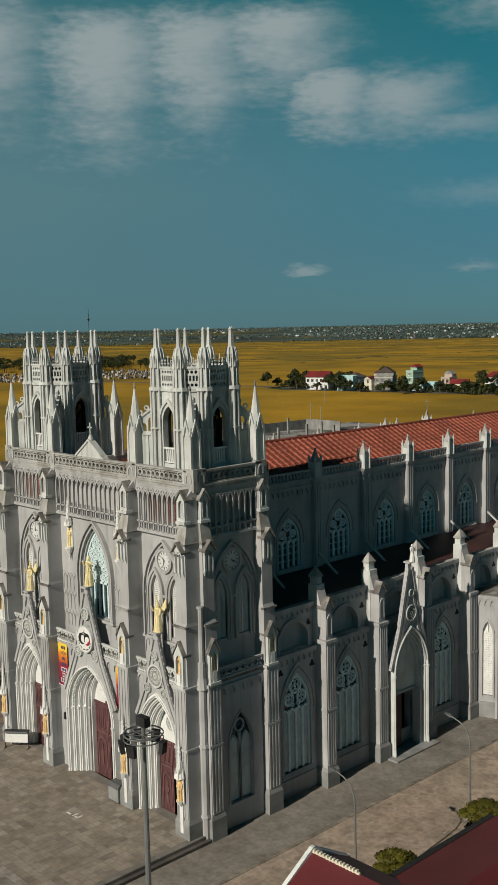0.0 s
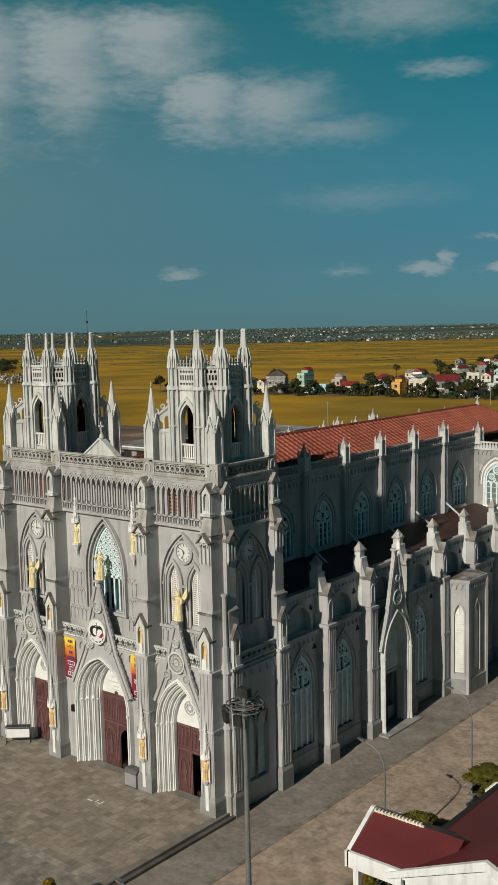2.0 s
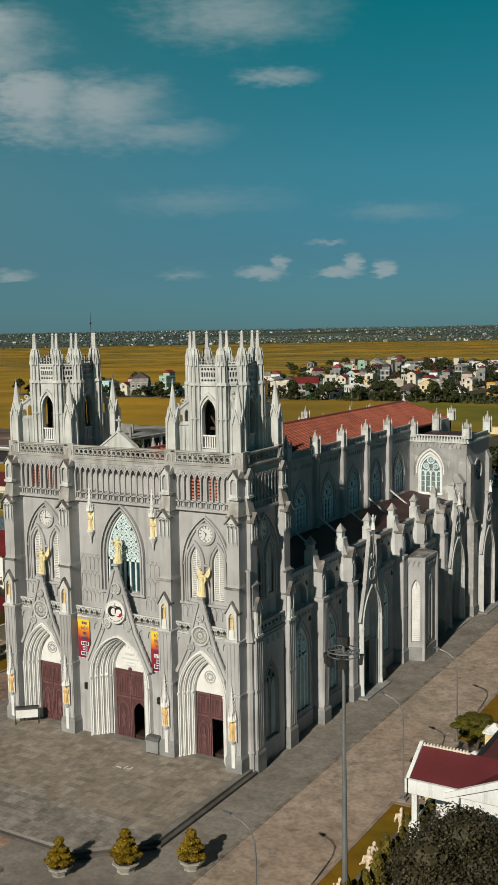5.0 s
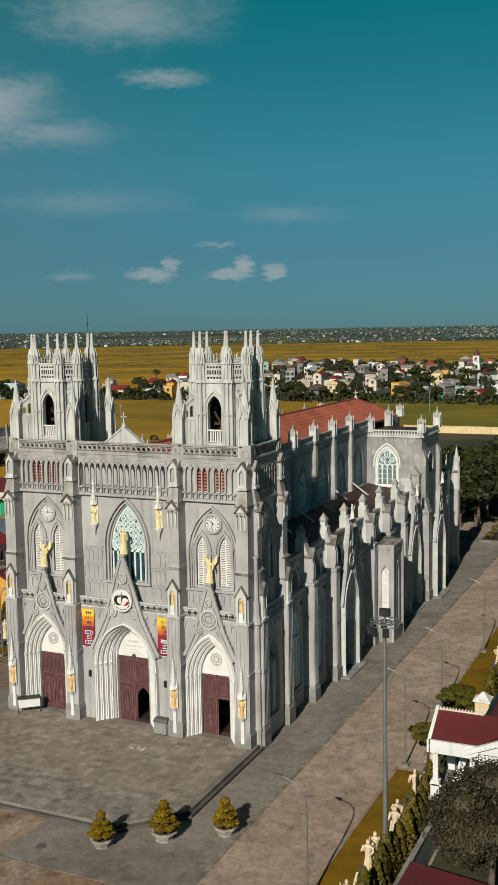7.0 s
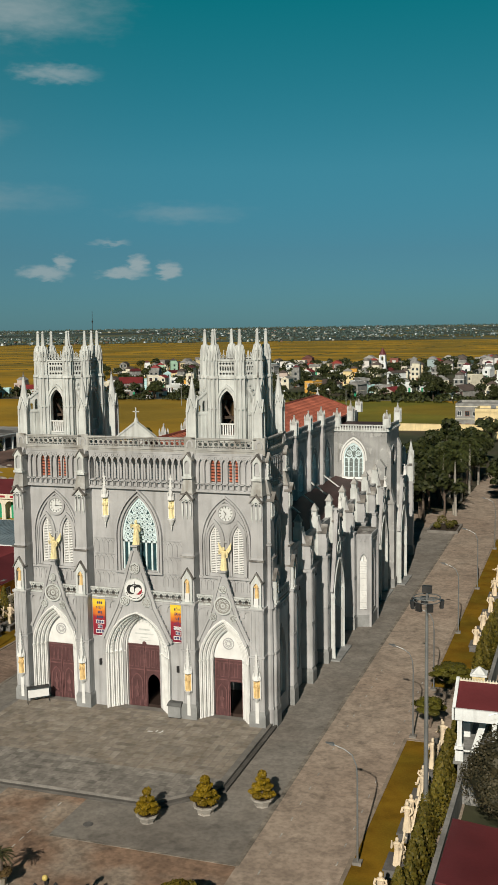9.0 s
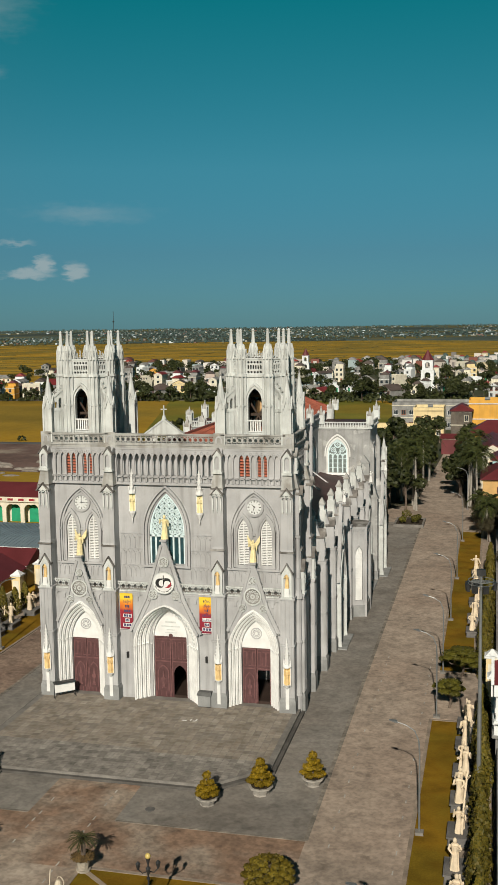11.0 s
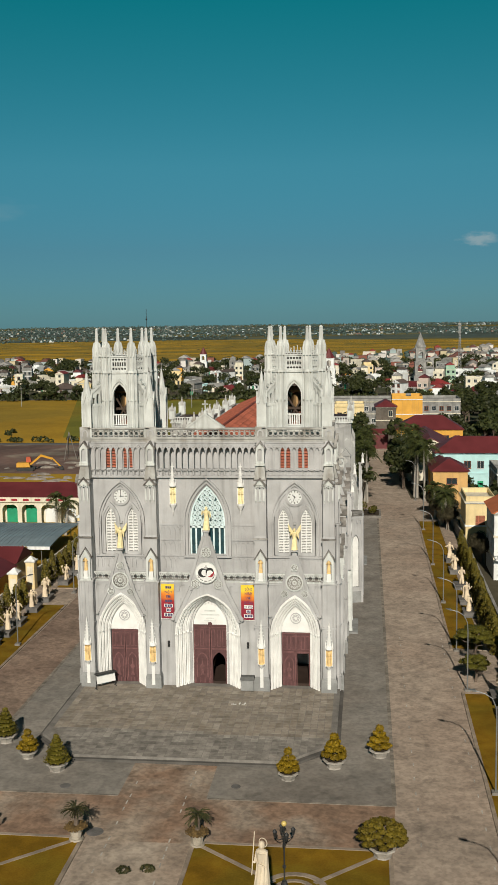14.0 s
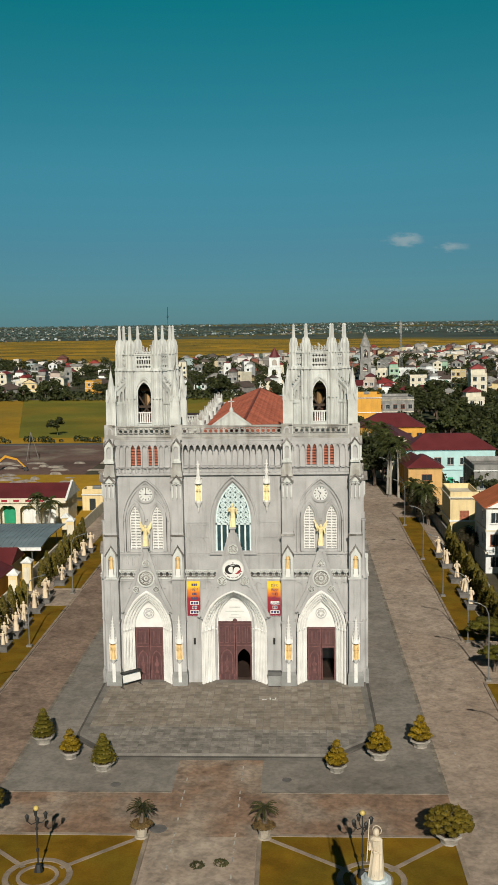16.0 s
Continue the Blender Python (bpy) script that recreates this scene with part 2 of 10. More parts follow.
CARVED = shade("paler_carved_timber", (0.19, 0.085, 0.082), 0.6, 2.5, 30.0, 0.6, 0.2)
WOOD = shade("brown_red_timber", (0.115, 0.05, 0.05), 0.7, 1.5, 30.0, 0.55, 0.2, streak=0.3, stain=(0.07, 0.03, 0.025))
# near-black that stands in for the shade inside openings
DARK = shade("inside_shade_black", (0.02, 0.02, 0.022), 0.8, 1.0, 8.0, 0.9, 0.0)
GLASS = shade("teal_leaded_glass", (0.03, 0.08, 0.092), 0.6, 1.5, 6.0, 0.15, 0.1, spec=0.6)
TRACERY = shade("pale_tracery", (0.70, 0.82, 0.82), 0.85, 2.0, 20.0, 0.7, 0.05)
BLIND = shade("pale_blind", (0.60, 0.65, 0.64), 0.75, 1.0, 14.0, 0.8, 0.05)
CLEARED = shade("grey_green_glass", (0.20, 0.23, 0.215), 0.7, 1.2, 6.0, 0.3, 0.05)
LOUVRE = shade("terracotta_louvre", (0.55, 0.17, 0.10), 0.75, 2.0, 20.0, 0.8, 0.1)
TILE = shade("red_roof_tile", (0.29, 0.072, 0.05), 0.65, 0.35, 9.0, 0.75, 0.3, patch=(0.34, 0.085, 0.052), patch_scale=0.25)
AISLE = shade("dark_red_sheet_roof", (0.07, 0.03, 0.028), 0.6, 0.4, 6.0, 0.6, 0.15)
CLOCKW = shade("clock_enamel", (0.66, 0.66, 0.635), 0.92, 3.0, 30.0, 0.4, 0.0)
BLACK = shade("black_paint", (0.02, 0.02, 0.02), 0.8, 3.0, 20.0, 0.5, 0.0)


# ---- mesh tools ----
from mathutils.geometry import tessellate_polygon


class MB:
    """Collects simple solids into one mesh. tf maps local (u, v, w) to the world."""

    def __init__(self, tf=None):
        self.v, self.f, self.tf = [], [], tf

    def add(self, verts, faces):
        k = len(self.v)
        self.v += [self.tf(*p) for p in verts] if self.tf else [tuple(p) for p in verts]
        self.f += [tuple(k + i for i in f) for f in faces]
        return self

    def box(self, x0, x1, y0, y1, z0, z1):
        return self.frus(x0, x1, y0, y1, z0, x0, x1, y0, y1, z1)

    def frus(self, x0, x1, y0, y1, z0, X0, X1, Y0, Y1, z1):
        return self.add([(x0, y0, z0), (x1, y0, z0), (x1, y1, z0), (x0, y1, z0), (X0, Y0, z1), (X1, Y0, z1), (X1, Y1, z1), (X0, Y1, z1)],
                        [(0, 3, 2, 1), (4, 5, 6, 7), (0, 1, 5, 4), (1, 2, 6, 5), (2, 3, 7, 6), (3, 0, 4, 7)])

    def prism(self, pts, a, b, axis=2):
        """Extrude the outline pts from a to b along an axis: 2 keeps (u, v, .), 1 keeps (u, ., v)."""
        place = (lambda p, h: (p[0], p[1], h)) if axis == 2 else (lambda p, h: (p[0], h, p[1])) if axis == 1 else (lambda p, h: (h, p[0], p[1]))
        if isinstance(pts, Holed):
            flat = [p for loop in pts.loops for p in loop]
            tris = tessellate_polygon([[Vector((p[0], p[1], 0)) for p in loop] for loop in pts.loops])
            n = len(flat)
            fs = [tuple(t) for t in tris] + [tuple(n + i for i in t) for t in tris]
            k = 0
            for loop in pts.loops:
                m = len(loop)
                fs += [(k + i, k + (i + 1) % m, n + k + (i + 1) % m, n + k + i) for i in range(m)]
                k += m
            return self.add([place(p, a) for p in flat] + [place(p, b) for p in flat], fs)
        n = len(pts)
        vs = [place(p, a) for p in pts] + [place(p, b) for p in pts]
        fs = [tuple(range(n)), tuple(range(2 * n - 1, n - 1, -1))] + [(i, (i + 1) % n, n + (i + 1) % n, n + i) for i in range(n)]
        return self.add(vs, fs)

    def band(self, outer, inner, a, b, axis=1, closed=False):
        """A moulding between two outlines with as many points, from a to b in depth."""
        n = len(outer)
        place = (lambda p, h: (p[0], p[1], h)) if axis == 2 else (lambda p, h: (p[0], h, p[1])) if axis == 1 else (lambda p, h: (h, p[0], p[1]))
        vs = []
        for o, i in zip(outer, inner):
            vs += [place(o, a), place(i, a), place(i, b), place(o, b)]
        fs = []
        m = n if closed else n - 1
        for k in range(m):
            p, q = 4 * k, 4 * ((k + 1) % n)
            for e in range(4):
                fs.append((p + e, p + (e + 1) % 4, q + (e + 1) % 4, q + e))
        if not closed:
            fs += [(0, 1, 2, 3), (4 * n - 1, 4 * n - 2, 4 * n - 3, 4 * n - 4)]
        return self.add(vs, fs)

    def cone(self, cx, cy, z0, z1, r0, r1, n=8, turn=0.5):
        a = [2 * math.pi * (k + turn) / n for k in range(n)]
        if r1 <= 1e-6:
            vs = [(cx + r0 * math.cos(t), cy + r0 * math.sin(t), z0) for t in a] + [(cx, cy, z1)]
            return self.add(vs, [tuple(range(n - 1, -1, -1))] + [(i, (i + 1) % n, n) for i in range(n)])
        vs = [(cx + r0 * math.cos(t), cy + r0 * math.sin(t), z0) for t in a] + [(cx + r1 * math.cos(t), cy + r1 * math.sin(t), z1) for t in a]
        return self.add(vs, [tuple(range(n - 1, -1, -1)), tuple(range(n, 2 * n))] + [(i, (i + 1) % n, n + (i + 1) % n, n + i) for i in range(n)])

    def ball(self, c, r, n=8, m=5):
        rx, ry, rz = r if isinstance(r, tuple) else (r, r, r)
        vs = [(c[0], c[1], c[2] - rz)]
        for i in range(1, m):
            t = math.pi * i / m
            vs += [(c[0] + rx * math.sin(t) * math.cos(2 * math.pi * k / n), c[1] + ry * math.sin(t) * math.sin(2 * math.pi * k / n), c[2] - rz * math.cos(t)) for k in range(n)]
        vs.append((c[0], c[1], c[2] + rz))
        fs = [(0, 1 + (k + 1) % n, 1 + k) for k in range(n)]
        for i in range(m - 2):
            a, b = 1 + i * n, 1 + (i + 1) * n
            fs += [(a + k, a + (k + 1) % n, b + (k + 1) % n, b + k) for k in range(n)]
        last, top = 1 + (m - 2) * n, len(vs) - 1
        fs += [(last + k, last + (k + 1) % n, top) for k in range(n)]
        return self.add(vs, fs)

    def tube(self, path, radius, n=6):
        """A round bar along a path of points; radius may be a list."""
        rings = []
        for i, p in enumerate(path):
            p = Vector(p)
            d = (Vector(path[min(i + 1, len(path) - 1)]) - Vector(path[max(i - 1, 0)])).normalized()
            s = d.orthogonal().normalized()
            t = d.cross(s)
            r = radius[i] if isinstance(radius, (list, tuple)) else radius
            rings.append([tuple(p + r * (math.cos(2 * math.pi * k / n) * s + math.sin(2 * math.pi * k / n) * t)) for k in range(n)])
        vs = [q for ring in rings for q in ring]
        fs = [tuple(range(n - 1, -1, -1)), tuple(range(len(vs) - n, len(vs)))]
        for i in range(len(rings) - 1):
            # match the ring's start to the last one's, so that the bar does not twist
            a, b = i * n, (i + 1) * n
            s = min(range(n), key=lambda o: sum((Vector(rings[i][k]) - Vector(rings[i + 1][(k + o) % n])).length for k in range(n)))
            fs += [(a + k, a + (k + 1) % n, b + (k + 1 + s) % n, b + (k + s) % n) for k in range(n)]
        return self.add(vs, fs)

    def mesh(self, name, mat, smooth=False, fix=True):
        me = bpy.data.meshes.new(name)
        me.from_pydata(self.v, [], self.f)
        if fix:
            bm = bmesh.new()
            bm.from_mesh(me)
            bmesh.ops.recalc_face_normals(bm, faces=bm.faces)
            bm.to_mesh(me)
            bm.free()
        if smooth:
            me.polygons.foreach_set("use_smooth", [True] * len(me.polygons))
        for one in mat if isinstance(mat, (list, tuple)) else [mat]:
            me.materials.append(one)
        return me


def part(name, mb, mat, parent=None, label="", smooth=False, fix=True):
    """One mesh object, under a thing or a part."""
    ob = new(name, mb.mesh(name, mat, smooth, fix))
    if parent:
        ob.parent = parent
    if label:
        ob["label"] = label
    return ob


def thing(name, label, category, at=(0, 0, 0), turn=0, group="", kind=""):
    ob = new(name)
    ob.empty_display_size = 0.2
    ob.matrix_basis = pose(*at, 0, 0, turn)
    return tagged(ob, label, category, group, kind)


def arch(w, spring, apex, n=7, base=None, cu=0.0):
    """A pointed arch's outline, left foot to right foot; base adds upright legs down to that height."""
    h, rise = w / 2, apex - spring
    c = (rise * rise - h * h) / w
    r = c + h
    if r < 0.01:
        r, c = h, 0.0
    top = math.atan2(rise, -c) if True else 0
    pts = []
    for k in range(n + 1):
        a = math.pi + (math.atan2(rise, -c) - math.pi) * k / n
        pts.append((cu + c + r * math.cos(a), spring + r * math.sin(a)))
    right = [(2 * cu - x, z) for x, z in reversed(pts[:-1])]
    pts += right
    if base is not None:
        pts = [(cu - h, base)] + pts + [(cu + h, base)]
    return pts


class Holed:
    """An outline with holes in it."""

    def __init__(self, outer, holes):
        low = min(p[1] for p in outer)
        self.loops = [list(outer)] + [[(u, max(w, low + 0.02)) for u, w in h] for h in holes]


def keyhole(outer, *holes):
    return Holed(outer, holes) if holes else list(outer)


def rect(x0, x1, z0, z1):
    return [(x0, z0), (x1, z0), (x1, z1), (x0, z1)]


def ring_pts(cx, cz, r, n=16, turn=0.0):
    return [(cx + r * math.cos(2 * math.pi * (k + turn) / n), cz + r * math.sin(2 * math.pi * (k + turn) / n)) for k in range(n)]


# faces: u along the wall, v outwards (negative is into the wall), w up
def face_front(y0):
    return lambda u, v, w: (u, y0 - v, w)


def face_right(x0):
    return lambda u, v, w: (x0 + v, u, w)


def face_left(x0):
    return lambda u, v, w: (x0 - v, u, w)


def face_back(y0):
    return lambda u, v, w: (u, y0 + v, w)


def face_turned(cx, cy, angle, dist):
    """A face whose outward normal has the given angle (degrees from +x)."""
    ca, sa = math.cos(radians(angle)), math.sin(radians(angle))
    return lambda u, v, w: (cx + (dist + v) * ca - u * sa, cy + (dist + v) * sa + u * ca, w)


# ---- ground ----
G0 = -0.35          # level of the yard
FIELD = shade("ripe_rice_field", (0.52, 0.30, 0.028), 0.7, 0.02, 0.6, 0.95, 0.0, patch=(0.30, 0.20, 0.03), patch_scale=0.008, patch_sharp=(0.42, 0.58), spec=0.1)
GREENF = shade("green_rice_field", (0.20, 0.19, 0.03), 0.7, 0.03, 0.8, 0.95, 0.0, patch=(0.28, 0.21, 0.03), patch_scale=0.02, spec=0.1)
# far ground in blue-grey green: distance haze put into the colour
HAZYLAND = shade("far_plain", (0.10, 0.13, 0.11), 0.5, 0.003, 0.05, 0.95, 0.0, patch=(0.20, 0.16, 0.04), patch_scale=0.0015, patch_sharp=(0.5, 0.6), spec=0.1)
CONC = shade("worn_brown_concrete", (0.54, 0.43, 0.335), 0.8, 0.16, 2.2, 0.9, 0.25, patch=(0.47, 0.36, 0.275), patch_scale=0.055, patch_sharp=(0.46, 0.62), mottle=0.25)
APRON = shade("grey_apron_paving", (0.335, 0.302, 0.26), 0.8, 0.25, 3.0, 0.85, 0.2, patch=(0.275, 0.242, 0.205), patch_scale=0.12, mottle=0.2)
REDDIRT = shade("red_brown_paving", (0.44, 0.28, 0.185), 0.78, 0.2, 2.5, 0.9, 0.3, patch=(0.47, 0.37, 0.28), patch_scale=0.2, mottle=0.3)
SLAB = shade("stone_slab", (0.335, 0.305, 0.265), 0.78, 0.35, 6.0, 0.85, 0.2, spread=0.085, mottle=0.2)
KERB = shade("kerb_stone", (0.235, 0.215, 0.19), 0.65, 0.8, 8.0, 0.9, 0.2)
GRASS = shade("dry_yellow_grass", (0.27, 0.15, 0.012), 0.6, 0.5, 9.0, 0.95, 0.5, patch=(0.20, 0.13, 0.012), patch_scale=0.25, spec=0.1)
EARTH = shade("dark_building_ground", (0.20, 0.12, 0.095), 0.5, 0.05, 0.8, 0.95, 0.3, patch=(0.36, 0.29, 0.22), patch_scale=0.035, patch_sharp=(0.55, 0.62))
TARMAC = shade("grey_lane", (0.12, 0.115, 0.11), 0.7, 0.1, 2.0, 0.9, 0.1)


def setting(name, mb, mat, label, category):
    return tagged(part(name, mb, mat), label, category, kind="structure")


setting("ground", MB().box(-6000, 6000, -1500, 6000, G0 - 1.2, G0 - 0.06), FIELD, "flat country of ripe golden rice fields", "ground")
setting("far_plain", MB().prism([(-6000, 2600), (-3200, 2200), (-1900, 1900), (-1300, 1980), (-740, 2300), (-150, 2150), (300, 1750), (900, 1500), (6000, 1500), (6000, 6000), (-6000, 6000)], G0 - 1.0, G0 + 0.35, 2), HAZYLAND, "distant plain of green land and villages, tinted for haze", "ground")
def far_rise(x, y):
    """Raises the far plain with distance, to fit the camera's view of the horizon."""
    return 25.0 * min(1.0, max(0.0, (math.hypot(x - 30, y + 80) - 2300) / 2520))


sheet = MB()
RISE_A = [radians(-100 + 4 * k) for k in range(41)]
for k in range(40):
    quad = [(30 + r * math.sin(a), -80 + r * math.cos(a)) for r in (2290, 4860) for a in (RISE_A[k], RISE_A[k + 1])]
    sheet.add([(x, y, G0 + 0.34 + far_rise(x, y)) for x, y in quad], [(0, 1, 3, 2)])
setting("far_slope", sheet, HAZYLAND, "distant plain raised to fit the horizon in the camera view", "ground")
setting("village_ground", MB().prism([(-45, 110), (31, 110), (31, -140), (300, -140), (420, 1250), (60, 900), (-120, 800), (-300, 760), (-262, 600), (-262, 445), (-345, 440), (-365, 372), (-340, 362), (-220, 382), (-90, 392), (-20, 400), (30, 300), (24, 262), (-45, 262)], G0 - 1.0, G0 - 0.04, 2), shade("village_soil", (0.10, 0.085, 0.05), 0.5, 0.05, 0.8, 0.95, 0.2, patch=(0.055, 0.07, 0.025), patch_scale=0.03), "earth and low growth between the village houses", "ground")
setting("building_ground", MB().prism([(-160, 108), (-36, 108), (-36, 204), (-240, 214)], G0 - 1.0, G0 - 0.05, 2), EARTH, "dug-over dark building ground with pale puddles", "ground")
setting("grass_strip", MB().prism([(-150, 113), (-38, 112), (-38, 144), (-150, 149)], G0 - 1.0, G0 - 0.03, 2), FIELD, "golden grass strip across the building ground", "field")
setting("green_field", MB().prism([(-83, 225), (-30, 225), (22, 300), (-30, 398), (-126, 392)], G0 - 1.0, G0 - 0.045, 2), GREENF, "greener rice field behind the church", "field")
setting("yard", MB().box(-31, 31.2, -140, 112, G0 - 0.6, G0), CONC, "worn brown concrete church yard", "pavement")
setting("lane", MB().prism([(15.0, 112), (24.6, 112), (21.2, 205), (16.8, 205)], G0 - 0.5, G0 + 0.004, 2), CONC, "concrete lane behind the church", "road")
setting("west_yard", MB().box(-23.1, -17.3, -60, 95, G0 - 0.3, G0 + 0.006), shade("red_brown_concrete", (0.43, 0.305, 0.225), 0.75, 0.16, 2.2, 0.9, 0.25, patch=(0.33, 0.225, 0.165), patch_scale=0.09, patch_sharp=(0.42, 0.62), mottle=0.29), "red-brown worn concrete along the church", "pavement")
setting("apron", MB().prism([(-17.2, -22.8), (17.6, -22.8), (17.6, 95), (-17.2, 95)], G0 - 0.3, G0 + 0.012, 2), APRON, "grey stone apron round the church", "pavement")
setting("front_path", MB().box(-4.0, 3.2, -60, -29.6, G0 - 0.3, G0 + 0.014), shade("bleached_path", (0.60, 0.49, 0.385), 0.78, 0.3, 2.5, 0.9, 0.25, patch=(0.47, 0.36, 0.27), patch_scale=0.12, mottle=0.25), "bleached worn path between the lawns", "pavement")
setting("middle_path", MB().box(-3.6, 3.3, -29.7, -16.7, G0 - 0.3, G0 + 0.02), REDDIRT, "red-brown paved middle path", "pavement")
setting("cross_path", MB().box(-17.2, 17.6, -29.2, -22.9, G0 - 0.3, G0 + 0.008), REDDIRT, "red-brown cross path", "pavement")
PT = 0.12           # top of the platform before the doors
PLAT = [(-12.95, 0.9), (-12.95, -12.6), (-8.9, -16.7), (8.75, -16.7), (12.95, -12.6), (12.95, 0.9)]
setting("platform", MB().prism(PLAT, G0 - 0.2, PT - 0.008, 2), KERB, "stone platform before the doors", "platform")


def inset(pts, d):
    """Move each corner of the platform outwards by d."""
    return [(x + d * (1 if x > 0 else -1), y - (d if y < -1 else 0)) for x, y in pts]


stp = MB().band(inset(PLAT, 0.33), inset(PLAT, 0.0), G0, G0 + 0.23, 2)
setting("platform_step", stp, shade("dark_step_stone", (0.12, 0.11, 0.098), 0.65, 0.8, 8.0, 0.9, 0.2), "worn stone step round the platform", "step")
joint = MB()
for u in (17.6, -17.2):
    joint.box(u - 0.16, u + 0.16, -22.8, 95, G0 - 0.1, G0 + 0.03)
joint.box(-17.2, -3.7, -22.95, -22.75, G0 - 0.1, G0 + 0.04).box(3.4, 17.6, -22.95, -22.75, G0 - 0.1, G0 + 0.04)
setting("kerb", joint, shade("worn_pale_kerb", (0.40, 0.345, 0.28), 0.6, 0.8, 6.0, 0.9, 0.2, mottle=0.3), "low kerb line along the apron", "kerb")


# ---- the church ----
church = thing("church", "large grey gothic church with twin towers and red tiled roof", "church", (0, 0, 0))
TW0, TW1 = 5.2, 12.0     # tower, from the axis outwards
WY = 0.9                 # plane of the front wall
TYB = 7.5                # back of the towers
TC = (8.6, 4.2)          # middle of a tower
BAYS = [13.1 + 6.35 * k for k in range(7)]


def cpart(name, mb, mat, label=""):
    return part(name, mb, mat, church, label)


def wall_part(name, tf, outline, holes, depth, mat=WALL, front=0.0):
    return cpart(name, MB(tf).prism(keyhole(outline, *holes), front, front - depth, 1), mat)


def quatrefoil_band(mb, u0, u1, w0, w1, v0, v1, pitch):
    """A pierced parapet: rails, and a ring in each panel."""
    h = w1 - w0
    mb.box(u0, u1, v0, v1, w1 - 0.14 * h, w1)
    mb.box(u0, u1, v0, v1, w0, w0 + 0.12 * h)
    n = max(1, round((u1 - u0) / pitch))
    p = (u1 - u0) / n
    mid, r = w0 + 0.49 * h, 0.37 * h
    for k in range(n):
        c = u0 + (k + 0.5) * p
        rr = min(1.15 * r, 0.5 * p)
        mb.band(ring_pts(c, mid, rr, 10), ring_pts(c, mid, 0.68 * rr, 10), v0 + 0.03, v1 - 0.03, 1, True)
        mb.box(c - p / 2 - 0.035, c - p / 2 + 0.035, v0 + 0.02, v1 - 0.02, w0, w1)


def lattice_band(mb, u0, u1, w0, w1, v0, v1, pitch):
    """A pierced parapet of crossing diagonals."""
    mb.box(u0, u1, v0, v1, w1 - 0.12, w1)
    mb.box(u0, u1, v0, v1, w0, w0 + 0.12)
    n = max(1, round((u1 - u0) / pitch))
    p = (u1 - u0) / n
    t = 0.055
    for k in range(n):
        a, b = u0 + k * p, u0 + (k + 1) * p
        for p0, p1 in (((a, w0 + 0.1), (b, w1 - 0.1)), ((a, w1 - 0.1), (b, w0 + 0.1)), (((a + b) / 2, w0 + 0.1), ((a + b) / 2, w1 - 0.1))):
            d = Vector((p1[0] - p0[0], p1[1] - p0[1])).normalized()
            o = (-d.y * t, d.x * t)
            mb.prism([(p0[0] + o[0], p0[1] + o[1]), (p0[0] - o[0], p0[1] - o[1]), (p1[0] - o[0], p1[1] - o[1]), (p1[0] + o[0], p1[1] + o[1])], v0 + 0.05, v1 - 0.05, 1)


def corbel_table(mb, u0, u1, w0, w1, v, pitch):
    """A row of small round arches under a cornice."""
    n = max(1, round((u1 - u0) / pitch))
    p = (u1 - u0) / n
    for k in range(n):
        a = u0 + k * p
        hole = arch(p * 0.72, w0 + 0.3 * (w1 - w0), w0 + 0.8 * (w1 - w0), 4, None, a + p / 2)
        pts = [(a, w1), (a, w0)] + [(a + 0.14 * p, w0)] + hole + [(a + 0.86 * p, w0), (a + p, w0), (a + p, w1)]
        mb.prism(pts, 0, v, 1)


def arcade(mb, u0, u1, w0, w1, n, v=0.3, foot=0.55, trefoil=True):
    """Colonnettes with small pointed arches and pierced heads over a low dado."""
    p = (u1 - u0) / n
    head = w1 - 1.0
    mb.box(u0, u1, 0, v, w0, w0 + 0.10)
    mb.box(u0, u1, 0, v, w0 + foot, w0 + foot + 0.1)
    for k in range(n + 1):
        c = u0 + k * p
        mb.box(c - 0.06, c + 0.06, max(0, v - 0.14), v, w0 + 0.05, head)
        mb.box(c - 0.085, c + 0.085, max(0, v - 0.16), v + 0.03, head - 0.1, head)
    for k in range(2 * n):
        c = u0 + (k + 0.5) * p / 2
        mb.box(c - 0.03, c + 0.03, 0, v * 0.6, w0 + 0.1, w0 + foot)
    for k in range(n):
        c = u0 + (k + 0.5) * p
        o = arch(p, head, head + 0.62, 5, None, c)
        i = arch(p * 0.72, head, head + 0.46, 5, None, c)
        mb.band(o, i, v - 0.16, v, 1)
        mb.prism([o[5], (c - p / 2, head), (c - p / 2, w1 - 0.15), (c, w1 - 0.15)], v - 0.15, v - 0.06, 1)
        mb.prism([o[5], (c + p / 2, head), (c + p / 2, w1 - 0.15), (c, w1 - 0.15)], v - 0.15, v - 0.06, 1)
        if trefoil:
            mb.band(ring_pts(c + p / 2, head + 0.58, 0.15, 8), ring_pts(c + p / 2, head + 0.58, 0.085, 8), v - 0.1, v, 1, True)
    mb.box(u0, u1, 0, v, w1 - 0.18, w1)


